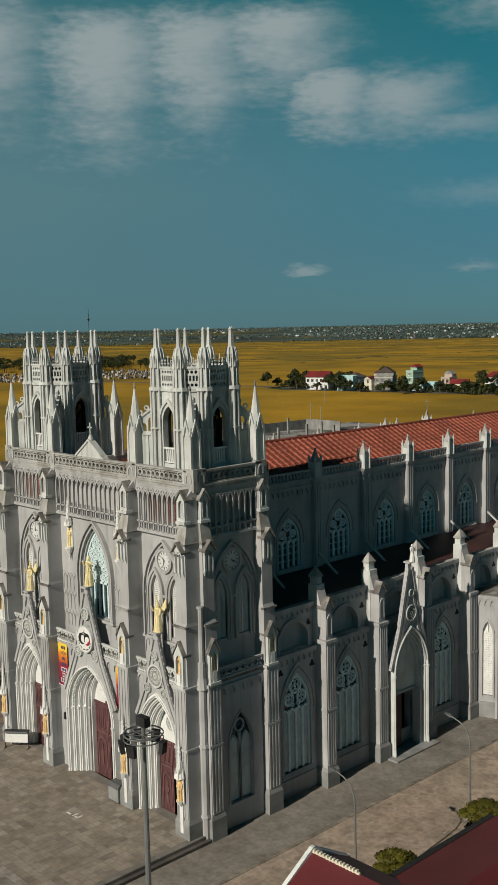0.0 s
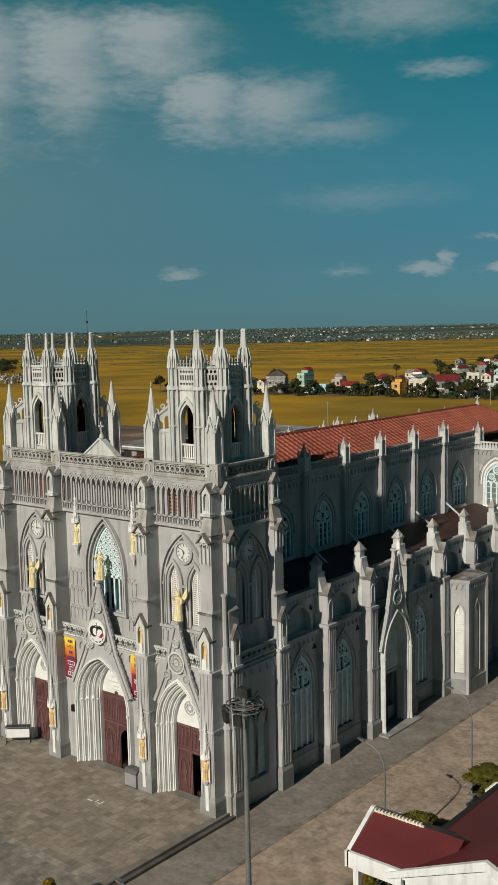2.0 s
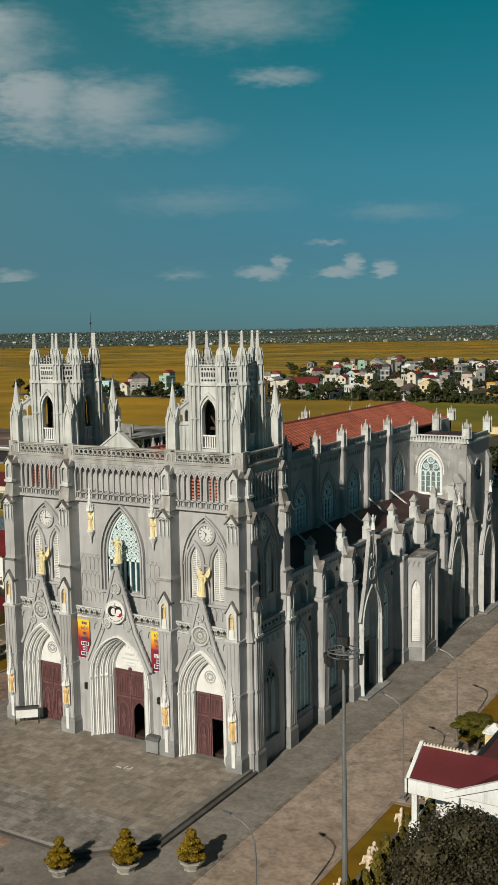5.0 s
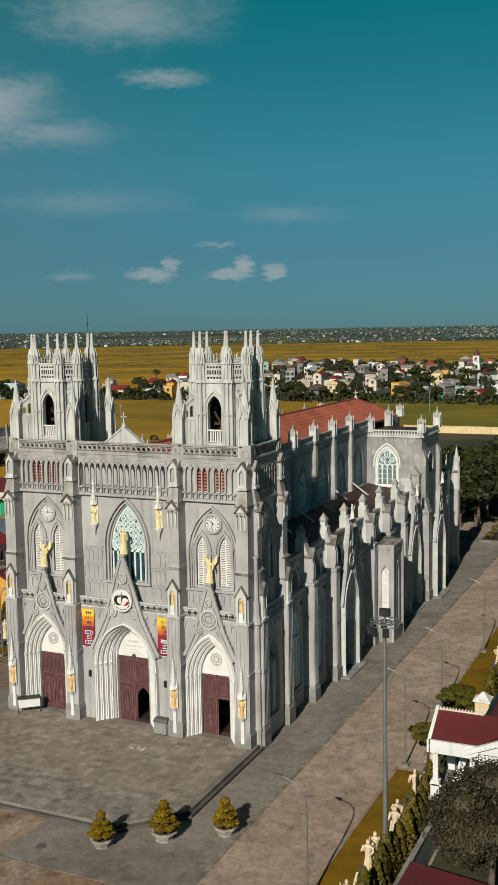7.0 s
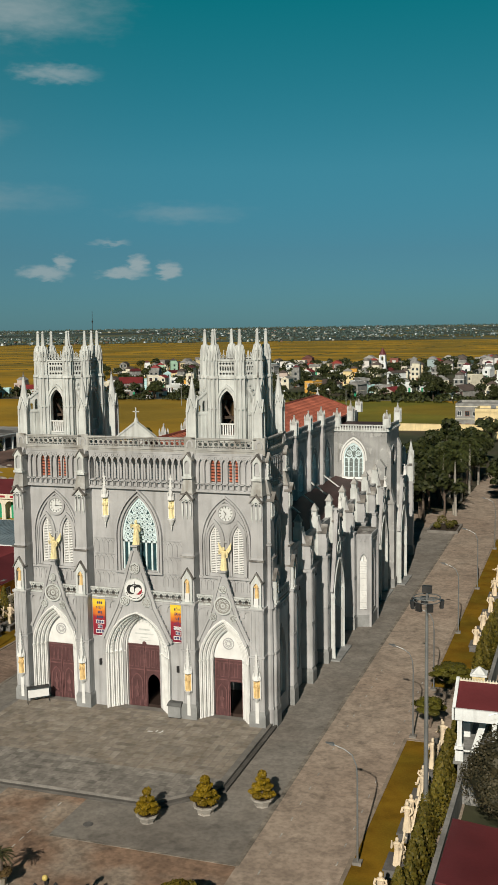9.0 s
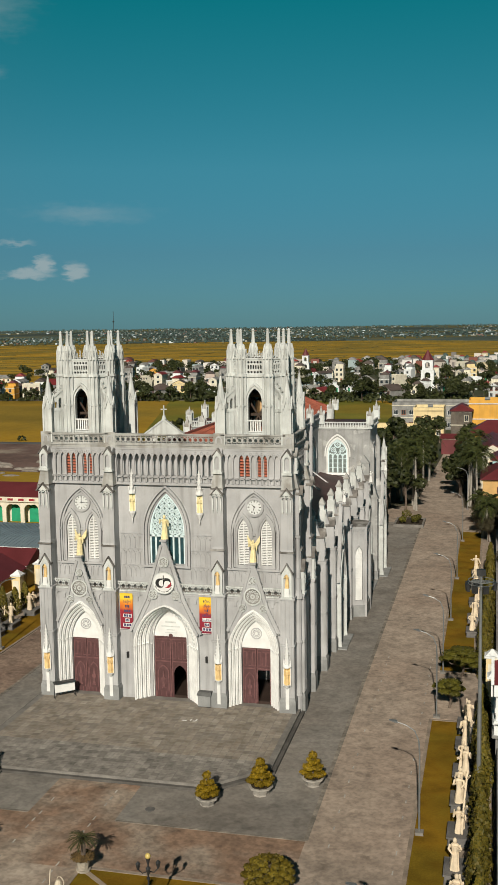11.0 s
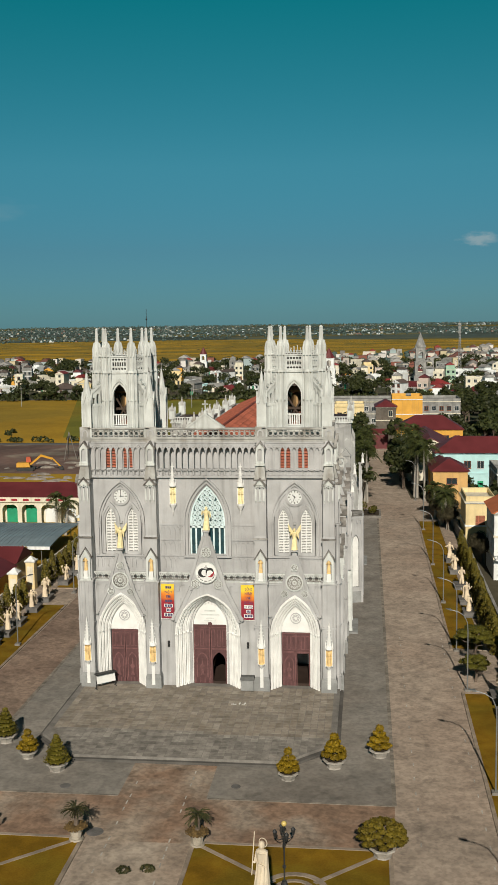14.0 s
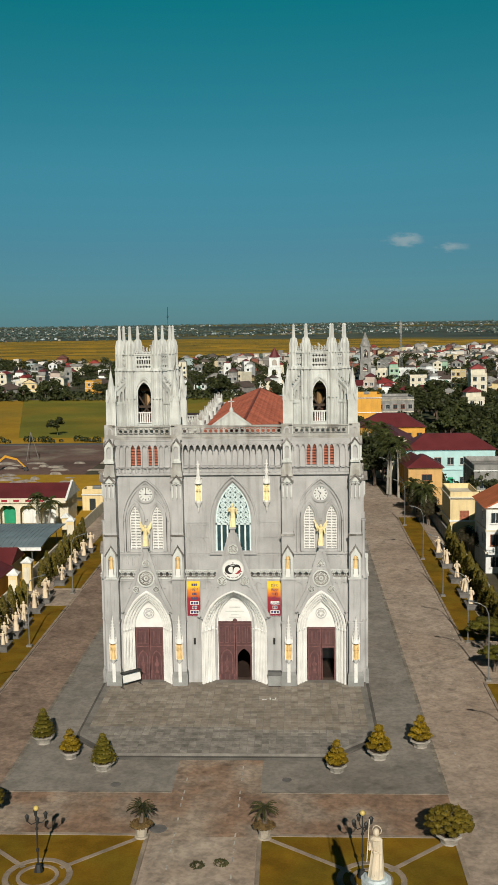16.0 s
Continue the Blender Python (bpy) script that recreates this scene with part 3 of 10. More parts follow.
def robed(mb, cu, v, w, h):
    """A slim draped shape in half relief: folds, belt, shoulders, bent arms, head, held against a flat ground."""
    mb.box(cu - 0.17 * h, cu + 0.17 * h, v - 0.12, v - 0.06, w, w + 0.98 * h)
    for k, (r0, r1, a, b) in enumerate(((0.13, 0.105, 0.0, 0.3), (0.105, 0.085, 0.3, 0.52), (0.085, 0.115, 0.52, 0.74), (0.115, 0.05, 0.74, 0.82))):
        mb.cone(cu, v, w + a * h, w + b * h, r0 * h, r1 * h, 9)
    for q in (-0.07, 0.0, 0.07):
        mb.tube([(cu + q * h, v + 0.1 * h, w), (cu + 0.6 * q * h, v + 0.08 * h, w + 0.5 * h)], 0.018 * h, 4)
    for sg in (-1, 1):
        mb.tube([(cu + sg * 0.11 * h, v, w + 0.75 * h), (cu + sg * 0.14 * h, v + 0.05 * h, w + 0.58 * h), (cu + sg * 0.03 * h, v + 0.12 * h, w + 0.62 * h)], [0.035 * h, 0.034 * h, 0.025 * h], 5)
    mb.ball((cu, v + 0.01 * h, w + 0.89 * h), (0.055 * h, 0.06 * h, 0.075 * h), 8, 6)
    return mb


def niche(tf, cu, w0, w1, half, v, double=False, figure=False):
    """A small gabled house on a pier with an arched recess; pale stone, dark roof."""
    hgt = w1 - w0
    eave = w0 + 0.72 * hgt
    mb = MB(tf)
    if double:
        for s in (-1, 0, 1):
            mb.box(cu + s * half * 0.8 - 0.075, cu + s * half * 0.8 + 0.075, v, v + 0.28, w0, eave - 0.2)
            mb.cone(cu + s * half * 0.8, v + 0.14, w0 - 0.3, w0, 0.02, 0.12, 6)
        for s in (-1, 1):
            c = cu + s * half * 0.4
            mb.band(arch(half * 0.95, eave - 0.35, eave, 4, None, c), arch(half * 0.55, eave - 0.35, eave - 0.1, 4, None, c), v, v + 0.28, 1)
        mb.prism([(cu - half, eave), (cu + half, eave), (cu, w1 - 0.08)], v, v + 0.3, 1)
    else:
        hole = arch(half * 1.35, w0 + 0.56 * hgt, w0 + 0.76 * hgt, 5, w0 + 0.28, cu)
        mb.prism(keyhole([(cu - half, w0), (cu + half, w0), (cu + half, eave), (cu, w1 - 0.08), (cu - half, eave)], hole), v, v + 0.42, 1)
        mb.box(cu - half - 0.08, cu + half + 0.08, v - 0.05, v + 0.52, w0 - 0.14, w0 + 0.06)
        mb.band(hole, arch(half * 1.15, w0 + 0.56 * hgt, w0 + 0.72 * hgt, 5, w0 + 0.28, cu), v + 0.36, v + 0.45, 1)
    ob = cpart("niche", mb, PALE, "pale gabled niche on a pier")
    roof = MB(tf)
    for s in (-1, 1):
        d = (half + 0.14) * s
        roof.prism([(cu, w1), (cu + d, eave - 0.1), (cu + d, eave + 0.04), (cu, w1 + 0.14)], v - 0.25, v + 0.5, 1)
    part("roof_slab", roof, CAP, ob, "dark weathered stone slabs")
    if figure:
        fig = MB(tf)
        robed(fig, cu, v + 0.2, w0 + 0.85, 1.6)
        part("relief", fig, OCHRE, ob, "ochre relief in the niche")
        pl = MB(tf).box(cu - half * 0.45, cu + half * 0.45, v + 0.12, v + 0.46, w0 + 0.06, w0 + 0.85)
        part("panel", pl, WHITE, ob, "white panel below the recess")
    return ob


def pinnacle(cx, cy, z0, z1, z2, half):
    """A square shaft with edge rolls, gablets, and a slim spire with a knob."""
    mb = MB().frus(cx - half, cx + half, cy - half, cy + half, z0, cx - half * 0.92, cx + half * 0.92, cy - half * 0.92, cy + half * 0.92, z1)
    ob = cpart("pinnacle", mb, PALE, "slender pale stone pinnacle with a pointed spire")
    e = half * 0.2
    for sx in (-1, 1):
        for sy in (-1, 1):
            part("edge_roll", MB().frus(cx + sx * half - e, cx + sx * half + e, cy + sy * half - e, cy + sy * half + e, z0, cx + sx * half * 0.93 - e, cx + sx * half * 0.93 + e, cy + sy * half * 0.93 - e, cy + sy * half * 0.93 + e, z1 - 0.2), PALE, ob)
    g = z1 + half * 1.5
    for sx, sy in ((1, 0), (-1, 0), (0, 1), (0, -1)):
        o = half * 0.95
        tri = [(-half, z1 - 0.55), (-half * 0.55, z1 - 0.55), (0, z1 + half * 0.55), (half * 0.55, z1 - 0.55), (half, z1 - 0.55), (0, g)]
        vs = []
        for d in (o, o + 0.12):
            vs += [((cx + sx * d), (cy + u), w) if sx else ((cx + u), (cy + sy * d), w) for u, w in tri]
        part("gablet", MB().add(vs, [(0, 1, 2, 5), (2, 3, 4, 5), (11, 8, 7, 6), (11, 10, 9, 8), (0, 5, 11, 6), (5, 4, 10, 11), (1, 7, 8, 2), (2, 8, 9, 3)]), PALE, ob)
    part("spire", MB().cone(cx, cy, z1, z2, half * 1.15, 0.05, 8), PALE, ob)
    part("finial", MB().cone(cx, cy, z2 - 0.05, z2 + 0.08, 0.06, 0.12, 6).cone(cx, cy, z2 + 0.08, z2 + 0.45, 0.07, 0.02, 6), CAP, ob, "dark weathered knob")
    return ob


# -- front wall of the middle, with the great window and the door
tfF = face_front(WY)
win_c = arch(3.5, 16.4, 20.15, 9, 13.3)
door_c = arch(3.52, 6.1, 8.95, 7, G0)
wall_part("front_wall", tfF, rect(-TW0, TW0, G0, 25.0), (win_c, door_c, rect(-4.78, 4.78, 21.78, 24.3)), 0.7)
cpart("gallery_wall", MB(tfF).box(-4.9, 4.9, -0.95, -0.704, 21.6, 24.5), WALL, "wall at the back of the open gallery")

# lower wall set forward under the terrace, with the portals cut out
LOWV = 0.75
port_c = arch(6.5, 5.45, 9.65, 8, G0)
wall_part("lower_wall", tfF, rect(-4.85, 4.85, G0, 10.9), (port_c,), LOWV, WALL, LOWV)
for s in (-1, 1):
    c = 8.6 * s
    door_s = arch(2.86, 5.55, 8.32, 6, G0, c)
    win = [arch(1.1, 16.5, 17.9, 6, 13.5, c - 1.1), arch(1.1, 16.5, 17.9, 6, 13.5, c + 1.1)]
    lv = [rect(c + o - 0.2, c + o + 0.2, 21.85, 23.95) for o in (-1.16, -0.58, 0.58, 1.16)]
    x0, x1 = sorted((TW0 * s, TW1 * s))
    wall_part("tower_front_wall", tfF, rect(x0, x1, G0, 25.0), [door_s] + win + lv, 0.6)
    wall_part("lower_wall", tfF, rect(c - 2.75, c + 2.75, G0, 10.9), (arch(5.0, 5.6, 9.6, 7, G0, c),), LOWV, WALL, LOWV)
    # other sides of the tower
    for tf, name in ((face_right(TW1) if s > 0 else face_left(-TW1), "tower_side_wall"), (face_left(TW0) if s > 0 else face_right(-TW0), "tower_inner_wall")):
        outer = name == "tower_side_wall"
        holes = []
        if outer:
            holes = [arch(1.1, 16.5, 17.9, 6, 13.5, TC[1] - 1.1), arch(1.1, 16.5, 17.9, 6, 13.5, TC[1] + 1.1), arch(2.6, 5.6, 8.3, 7, 1.4, TC[1]), rect(1.95, 6.7, 21.78, 24.3)]
            cpart("gallery_wall", MB(tf).box(1.8, 6.9, -0.85, -0.604, 21.6, 24.5), WALL)
        wall_part(name, tf, rect(WY + 0.6, TYB, G0, 25.0), holes, 0.6)
    cpart("tower_back_wall", MB(face_back(TYB)).prism(rect(x0 + 0.003, x1 - 0.003, G0, 24.99), 0.6, 0.003, 1), WALL)
    cpart("tower_deck", MB().box(x0 + 0.4, x1 - 0.4, WY + 0.4, TYB, 24.6, 24.95), CAP, "weathered deck inside the parapet")


# -- portals
def portal(tf, cu,  half_o, spring_o, apex_o, half_i, spring_i, apex_i, v_o, v_i, gable_foot, gable_apex, orders, gfw, ros, paint=None):
    stone = MB(tf)
    for k in range(orders):
        f0, f1 = k / orders, (k + 1) / orders
        wo, wi = half_o + (half_i - half_o) * f0, half_o + (half_i - half_o) * f1
        so, ao = spring_o + (spring_i - spring_o) * f0, apex_o + (apex_i - apex_o) * f0
        si, ai = spring_o + (spring_i - spring_o) * f1, apex_o + (apex_i - apex_o) * f1
        v0 = v_o + (v_i - v_o) * f0
        stone.band(arch(2 * wo, so, ao, 9, G0 + 0.1, cu), arch(2 * wi, si, ai, 9, G0 + 0.1, cu), v0, v_i, 1)
        # a slim shaft with a capital in each step
        for sg in (-1, 1):
            x = cu + sg * (wo - (wo - wi) * 0.45)
            stone.cone(x, v0 + 0.06, G0 + 0.7, spring_o - 0.25, 0.075, 0.075, 8)
            stone.cone(x, v0 + 0.06, spring_o - 0.25, spring_o, 0.08, 0.15, 8)
            stone.cone(x, v0 + 0.06, G0, G0 + 0.7, 0.14, 0.09, 8)
        mid = [((a[0] + b[0]) / 2, (a[1] + b[1]) / 2) for a, b in zip(arch(2 * wo, so, ao, 9, None, cu), arch(2 * wi, si, ai, 9, None, cu))]
        stone.tube([(p[0], v0 + 0.05, p[1]) for p in mid], 0.07, 6)
    ob = cpart("portal", stone, paint or WHITE, "pale stepped portal with slim shafts and pointed arches")
    # gable over the arch
    hole = arch(2 * half_o, spring_o, apex_o, 9, None, cu)
    hole = [p for p in hole if p[1] > gable_foot + 0.05]
    foot_in = (half_o - 0.02)
    outl = [(cu - gfw, gable_foot), ] + [(hole[0][0], gable_foot)] + hole + [(hole[-1][0], gable_foot), (cu + gfw, gable_foot), (cu + gfw * 0.55, gable_foot + (gable_apex - gable_foot) * 0.36), (cu + 0.25, gable_apex - 0.5), (cu + 0.22, gable_apex), (cu - 0.22, gable_apex), (cu - 0.25, gable_apex - 0.5), (cu - gfw * 0.55, gable_foot + (gable_apex - gable_foot) * 0.36)]
    g = MB(tf).prism(outl, v_o - 0.12, v_o - 0.42, 1)
    # raised raking edges with crockets
    for sg in (-1, 1):
        a = Vector((cu + sg * gfw, gable_foot))
        m_ = Vector((cu + sg * gfw * 0.55, gable_foot + (gable_apex - gable_foot) * 0.36))
        b = Vector((cu + sg * 0.24, gable_apex - 0.4))
        for p, q in ((a, m_), (m_, b)):
            d = (q - p).normalized()
            o = Vector((-d.y, d.x)) * 0.13
            inner = 0.62 if p == m_ else 1.0
            for off, lift, reach in ((0.0, 0.02, 1.0), (sg * 3.0, 0.012, inner)):
                e_ = p + (q - p) * reach
                if p == m_:
                    lift += 0.004
                sh = Vector((-d.y, d.x)) * 0.13 * off
                g.prism([tuple(p + o + sh), tuple(p - o + sh), tuple(e_ - o + sh), tuple(e_ + o + sh)], v_o - 0.14, v_o + lift, 1)
            steps = int((q - p).length / 0.45)
            for k in range(steps):
                c = p + (q - p) * ((k + 0.5) / steps) + Vector((-d.y, d.x)) * sg * -0.12
                g.ball((c.x, v_o - 0.1, c.y), (0.09, 0.05, 0.09), 5, 3)
    g.box(cu - 0.34, cu + 0.34, v_o - 0.5, v_o + 0.12, gable_apex, gable_apex + 0.14)
    part("gable", g, WALL, ob, "grey traceried gable with raised raking edges")
    for (rx, rz, rr, petals) in ros:
        r = MB(tf)
        r.band(ring_pts(cu + rx, rz, rr, 20), ring_pts(cu + rx, rz, rr * 0.84, 20), v_o - 0.2, v_o + 0.09, 1, True)
        for k in range(petals):
            a = 2 * math.pi * k / petals
            pc = (cu + rx + rr * 0.56 * math.cos(a), rz + rr * 0.56 * math.sin(a))
            pr = rr * min(0.28, 1.7 / petals)
            r.band(ring_pts(*pc, pr, 8), ring_pts(*pc, pr * 0.55, 8), v_o - 0.16, v_o + 0.05, 1, True)
        r.band(ring_pts(cu + rx, rz, rr * 0.26, 10), ring_pts(cu + rx, rz, rr * 0.12, 10), v_o - 0.16, v_o + 0.06, 1, True)
        rz_ = part("rosette", r, PALE, ob)
        part("rosette_ground", MB(tf).prism(ring_pts(cu + rx, rz, rr * 0.86, 18), v_o - 0.2, v_o + 0.026, 1), CAP, rz_, "dark disc behind the rings")
    return ob


def door_leafs(tf, cu, half, top, v, arched, open_side):
    """Two carved leaves; on the open side a wicket stands open."""
    holder = None
    for sg in (-1, 1):
        u0, u1 = sorted((cu + sg * 0.02, cu + sg * (half - 0.04)))
        mid = (u0 + u1) / 2
        w_low = G0 + 0.02
        if sg == open_side:
            hole = arch(half * 0.74, 2.2, 3.15, 5, w_low + 0.05, mid) if arched else rect(u0 + 0.06, u1 - 0.06, w_low + 0.05, 3.35)
            mb = MB(tf).prism(keyhole(rect(u0, u1, w_low, top), hole), v, v - 0.12, 1)
        else:
            mb = MB(tf).box(u0, u1, v - 0.12, v, w_low, top)
        door = cpart("door", mb, WOOD, "brown-red carved timber door leaf")
        rails = MB(tf)
        for w in (w_low + 0.1, 3.45, top - 0.16):
            if not (sg == open_side and w < 3):
                rails.box(u0 + 0.01, u1 - 0.01, v, v + 0.05, w, w + 0.13)
        for u in (u0, u1 - 0.1):
            rails.box(u + 0.005, u + 0.095, v, v + 0.045, w_low, top)
        for k in range(3):
            c = u0 + (k + 0.5) * (u1 - u0) / 3
            rails.band(rect(c - 0.19, c + 0.19, 3.75, top - 0.35), rect(c - 0.13, c + 0.13, 3.82, top - 0.42), v, v + 0.035, 1, True)
        if sg != open_side:
            rails.band(arch(half * 0.7, 2.3, 3.15, 5, 0.55, mid), arch(half * 0.56, 2.3, 3.0, 5, 0.55, mid), v, v + 0.05, 1)
            rails.prism(ring_pts(mid, 1.7, 0.24, 8), v, v + 0.06, 1)
            rails.box(mid - 0.2, mid + 0.2, v, v + 0.06, 0.75, 0.9)
            rails.frus(mid - 0.13, mid + 0.13, v, v + 0.05, 0.9, mid - 0.06, mid + 0.06, v, v + 0.05, 2.5)
            for q in range(4):
                rails.box(u0 + 0.14 + q * (u1 - u0 - 0.28) / 3 - 0.05, u0 + 0.14 + q * (u1 - u0 - 0.28) / 3 + 0.05, v, v + 0.03, 0.0, 0.5)
        # raised carving coloured paler than the leaf, so that its relief shows
        part("carving", rails, CARVED, door, "paler raised carving")


V_O = 1.2   # how far the portals stand out from the wall plane
portal(tfF, 0.0, 3.24, 5.45, 9.6, 1.68, 5.9, 8.75, V_O, -0.5, 6.9, 15.75, 5, 3.5, [(-1.1, 10.6, 0.46, 6), (1.1, 10.6, 0.46, 6), (0.0, 13.75, 0.5, 6)])
tym = MB(tfF).prism(arch(3.34, 6.0, 8.76, 7, 6.02), -0.5, -0.62, 1)
cpart("tympanum", tym, WHITE, "white tympanum over the main door")
beam = MB(tfF).box(-1.72, 1.72, -0.62, -0.42, 5.85, 6.02).ball((0, -0.44, 6.1), (0.22, 0.05, 0.22), 6, 4)
cpart("lintel", beam, WOOD, "brown timber lintel")
door_leafs(tfF, 0.0, 1.72, 5.85, -0.54, True, 1)
for s in (-1, 1):
    c = 8.6 * s
    portal(tfF, c, 2.42, 5.6, 9.6, 1.42, 5.5, 8.3, V_O, -0.05, 7.4, 13.9, 4, 2.5, [(0, 10.85, 0.86, 12), (-0.98, 9.75, 0.36, 5), (0.98, 9.75, 0.36, 5), (0, 12.35, 0.34, 5)])
    cpart("tympanum", MB(tfF).prism(arch(2.84, 5.5, 8.3, 7, 5.52, c), -0.1, -0.25, 1), WHITE, "white tympanum with a rosette")
    r = MB(tfF).band(ring_pts(c, 6.95, 0.55, 16), ring_pts(c, 6.95, 0.47, 16), -0.1, -0.03, 1, True)
    for k in range(8):
        a = 2 * math.pi * k / 8
        r.band(ring_pts(c + 0.27 * math.cos(a), 6.95 + 0.27 * math.sin(a), 0.11, 8), ring_pts(c + 0.27 * math.cos(a), 6.95 + 0.27 * math.sin(a), 0.06, 8), -0.1, -0.04, 1, True)
    cpart("rosette", r, WALL)
    door_leafs(tfF, c, 1.4, 5.5, -0.12, False, 1 if s > 0 else 0)
# writing over the main door: unreadable lines
for k, (z, w) in enumerate(((7.35, 1.1), (6.95, 1.9), (6.62, 0.8), (6.36, 1.2))):
    cpart("lettering", MB(tfF).box(-w / 2, w / 2, -0.5, -0.49, z, z + 0.16 - 0.03 * k), PALE, "unreadable line of lettering")

# foliage ornament round the arch of the main portal
for k, (x, z) in enumerate(arch(5.6, 5.55, 9.3, 14)):
    if z > 5.6:
        cpart("leaf_ornament", MB(tfF).ball((x, 0.95, z), (0.1, 0.06, 0.1), 5, 4).ball((x * 0.98, 0.93, z - 0.25), (0.06, 0.05, 0.09), 5, 3), PALE, "weathered carved leaf on the arch")

# -- terrace band: floor, corbels, lattice parapet
for c0, c1 in ((-4.85, 4.85), (5.95, 11.3), (-11.3, -5.95)):
    mb = MB(tfF)
    mb.box(c0, c1, 0.0, LOWV + 0.12, 10.9, 11.02)
    corbel_table(MB(lambda u, v, w: (u, v, w)), c0, c1, 10.0, 10.6, 0.1, 0.75)
    cb = MB(lambda u, v, w: tfF(u, v + LOWV, w))
    corbel_table(cb, c0, c1, 9.75, 10.5, 0.12, 0.95)
    cb.box(c0, c1, 0, 0.2, 10.5, 10.68)
    cpart("corbel_table", cb, WALL)
    cpart("terrace_slab", mb, CAP, "weathered terrace slab")
    bl = MB(tfF)
    lattice_band(bl, c0, c1, 10.7, 11.65, LOWV - 0.02, LOWV + 0.16, 0.62)
    cpart("parapet", bl, PALE, "pierced lattice parapet")

# -- blind tracery and mouldings on the wall above
for s in (-1, 1):
    mb = MB(tfF)
    u0, u1 = sorted((2.3 * s, 4.7 * s))
    for z0, z1 in ((11.9, 13.1), (13.2, 14.7), (14.8, 16.2)):
        n = 5
        p = (u1 - u0) / n
        for k in range(n):
            cc = u0 + (k + 0.5) * p
            cpart("blind_arch", MB(tfF).band(arch(p, z1 - 0.55, z1 - 0.1, 4, z0, cc), arch(p * 0.74, z1 - 0.55, z1 - 0.22, 4, z0, cc), 0, 0.06, 1), WALL)
        cpart("string_course", MB(tfF).box(u0, u1, 0, 0.07, z1 - 0.06, z1), WALL)
    # canopied figure beside the great window
    x = 3.35 * s
    tfC = lambda u, v, w: tfF(u, v, w + 0.95)
    cn = MB(tfC)
    cn.cone(x, 0.22, 16.7, 17.3, 0.05, 0.34, 8)
    cn.cone(x, 0.22, 17.3, 17.45, 0.36, 0.36, 8)
    cn.cone(x, 0.22, 19.15, 19.5, 0.36, 0.30, 8)
    for k in range(6):
        a = math.pi * k / 3
        cn.cone(x + 0.3 * math.cos(a), 0.22 + 0.3 * math.sin(a), 19.2, 19.9, 0.07, 0.0, 4)
    cn.cone(x, 0.22, 19.5, 21.5, 0.24, 0.03, 6)
    for k in range(5):
        for sg in (-1, 1):
            cn.ball((x + sg * (0.3 - 0.045 * k), 0.22, 19.75 + 0.33 * k), 0.075, 5, 3)
    cn.cone(x, 0.22, 16.3, 16.72, 0.02, 0.1, 6)
    for k in range(2):
        cn.box(x - 0.34 + 0.58 * k, x - 0.24 + 0.58 * k, 0.0, 0.12, 17.4, 19.2)
    cpart("canopy", cn, WHITE, "slender pale stone canopy with a pointed spire")
    ff = robed(MB(tfC), x, 0.2, 17.45, 1.62)
    cpart("gilt_relief", ff, GOLD, "gilded figure relief under a canopy")

# great window: mouldings, tracery, glass
mb = MB(tfF)
for k, proud in enumerate((0.34, 0.08, 0.26, -0.02)):
    o, i = 4.7 - 0.3 * k, 4.7 - 0.3 * (k + 1)
    mb.band(arch(o, 16.4, 20.92 - 0.19 * k, 10, 13.2), arch(i, 16.4, 20.92 - 0.19 * (k + 1), 10, 13.2), -0.3, proud, 1)
mb.box(-2.35, 2.35, 0, 0.3, 13.0, 13.22)
big = cpart("window", mb, WALL, "tall pointed front window with pale tracery")
tr = MB(tfF)
tr.band(arch(3.5, 16.4, 20.15, 10, 13.3), arch(3.2, 16.4, 19.9, 10, 13.3), -0.3, -0.16, 1)
for k in range(1, 6):
    x = -1.75 + 3.5 * k / 6
    tr.box(x - 0.08, x + 0.08, -0.3, -0.16, 13.3, 16.2)
tr.box(-1.75, 1.75, -0.3, -0.16, 15.9, 16.1)
WC = (3.5 ** 2 - 1.6 ** 2) / 3.2
for row in range(9):
    for colm in range(-3, 4):
        x, z = 0.5 * colm, 16.38 + 0.5 * row
        if math.hypot(abs(x) + WC, max(0.0, z - 16.4)) > WC + 1.6 + 0.1:
            continue
        tr.band(ring_pts(x, z, 0.27, 12), ring_pts(x, z, 0.2, 12), -0.3, -0.17, 1, True)
        for q in range(4):
            a = math.pi * q / 2 + (math.pi / 4 if (row + colm) % 2 else 0)
            tr.band(ring_pts(x + 0.125 * math.cos(a), z + 0.125 * math.sin(a), 0.105, 7), ring_pts(x + 0.125 * math.cos(a), z + 0.125 * math.sin(a), 0.055, 7), -0.28, -0.19, 1, True)
part("tracery", tr, TRACERY, big, "pale blue-white stone tracery")
part("pane", MB(tfF).prism(arch(3.48, 16.4, 20.13, 10, 13.3), -0.34, -0.38, 1), GLASS, big, "teal leaded glass")


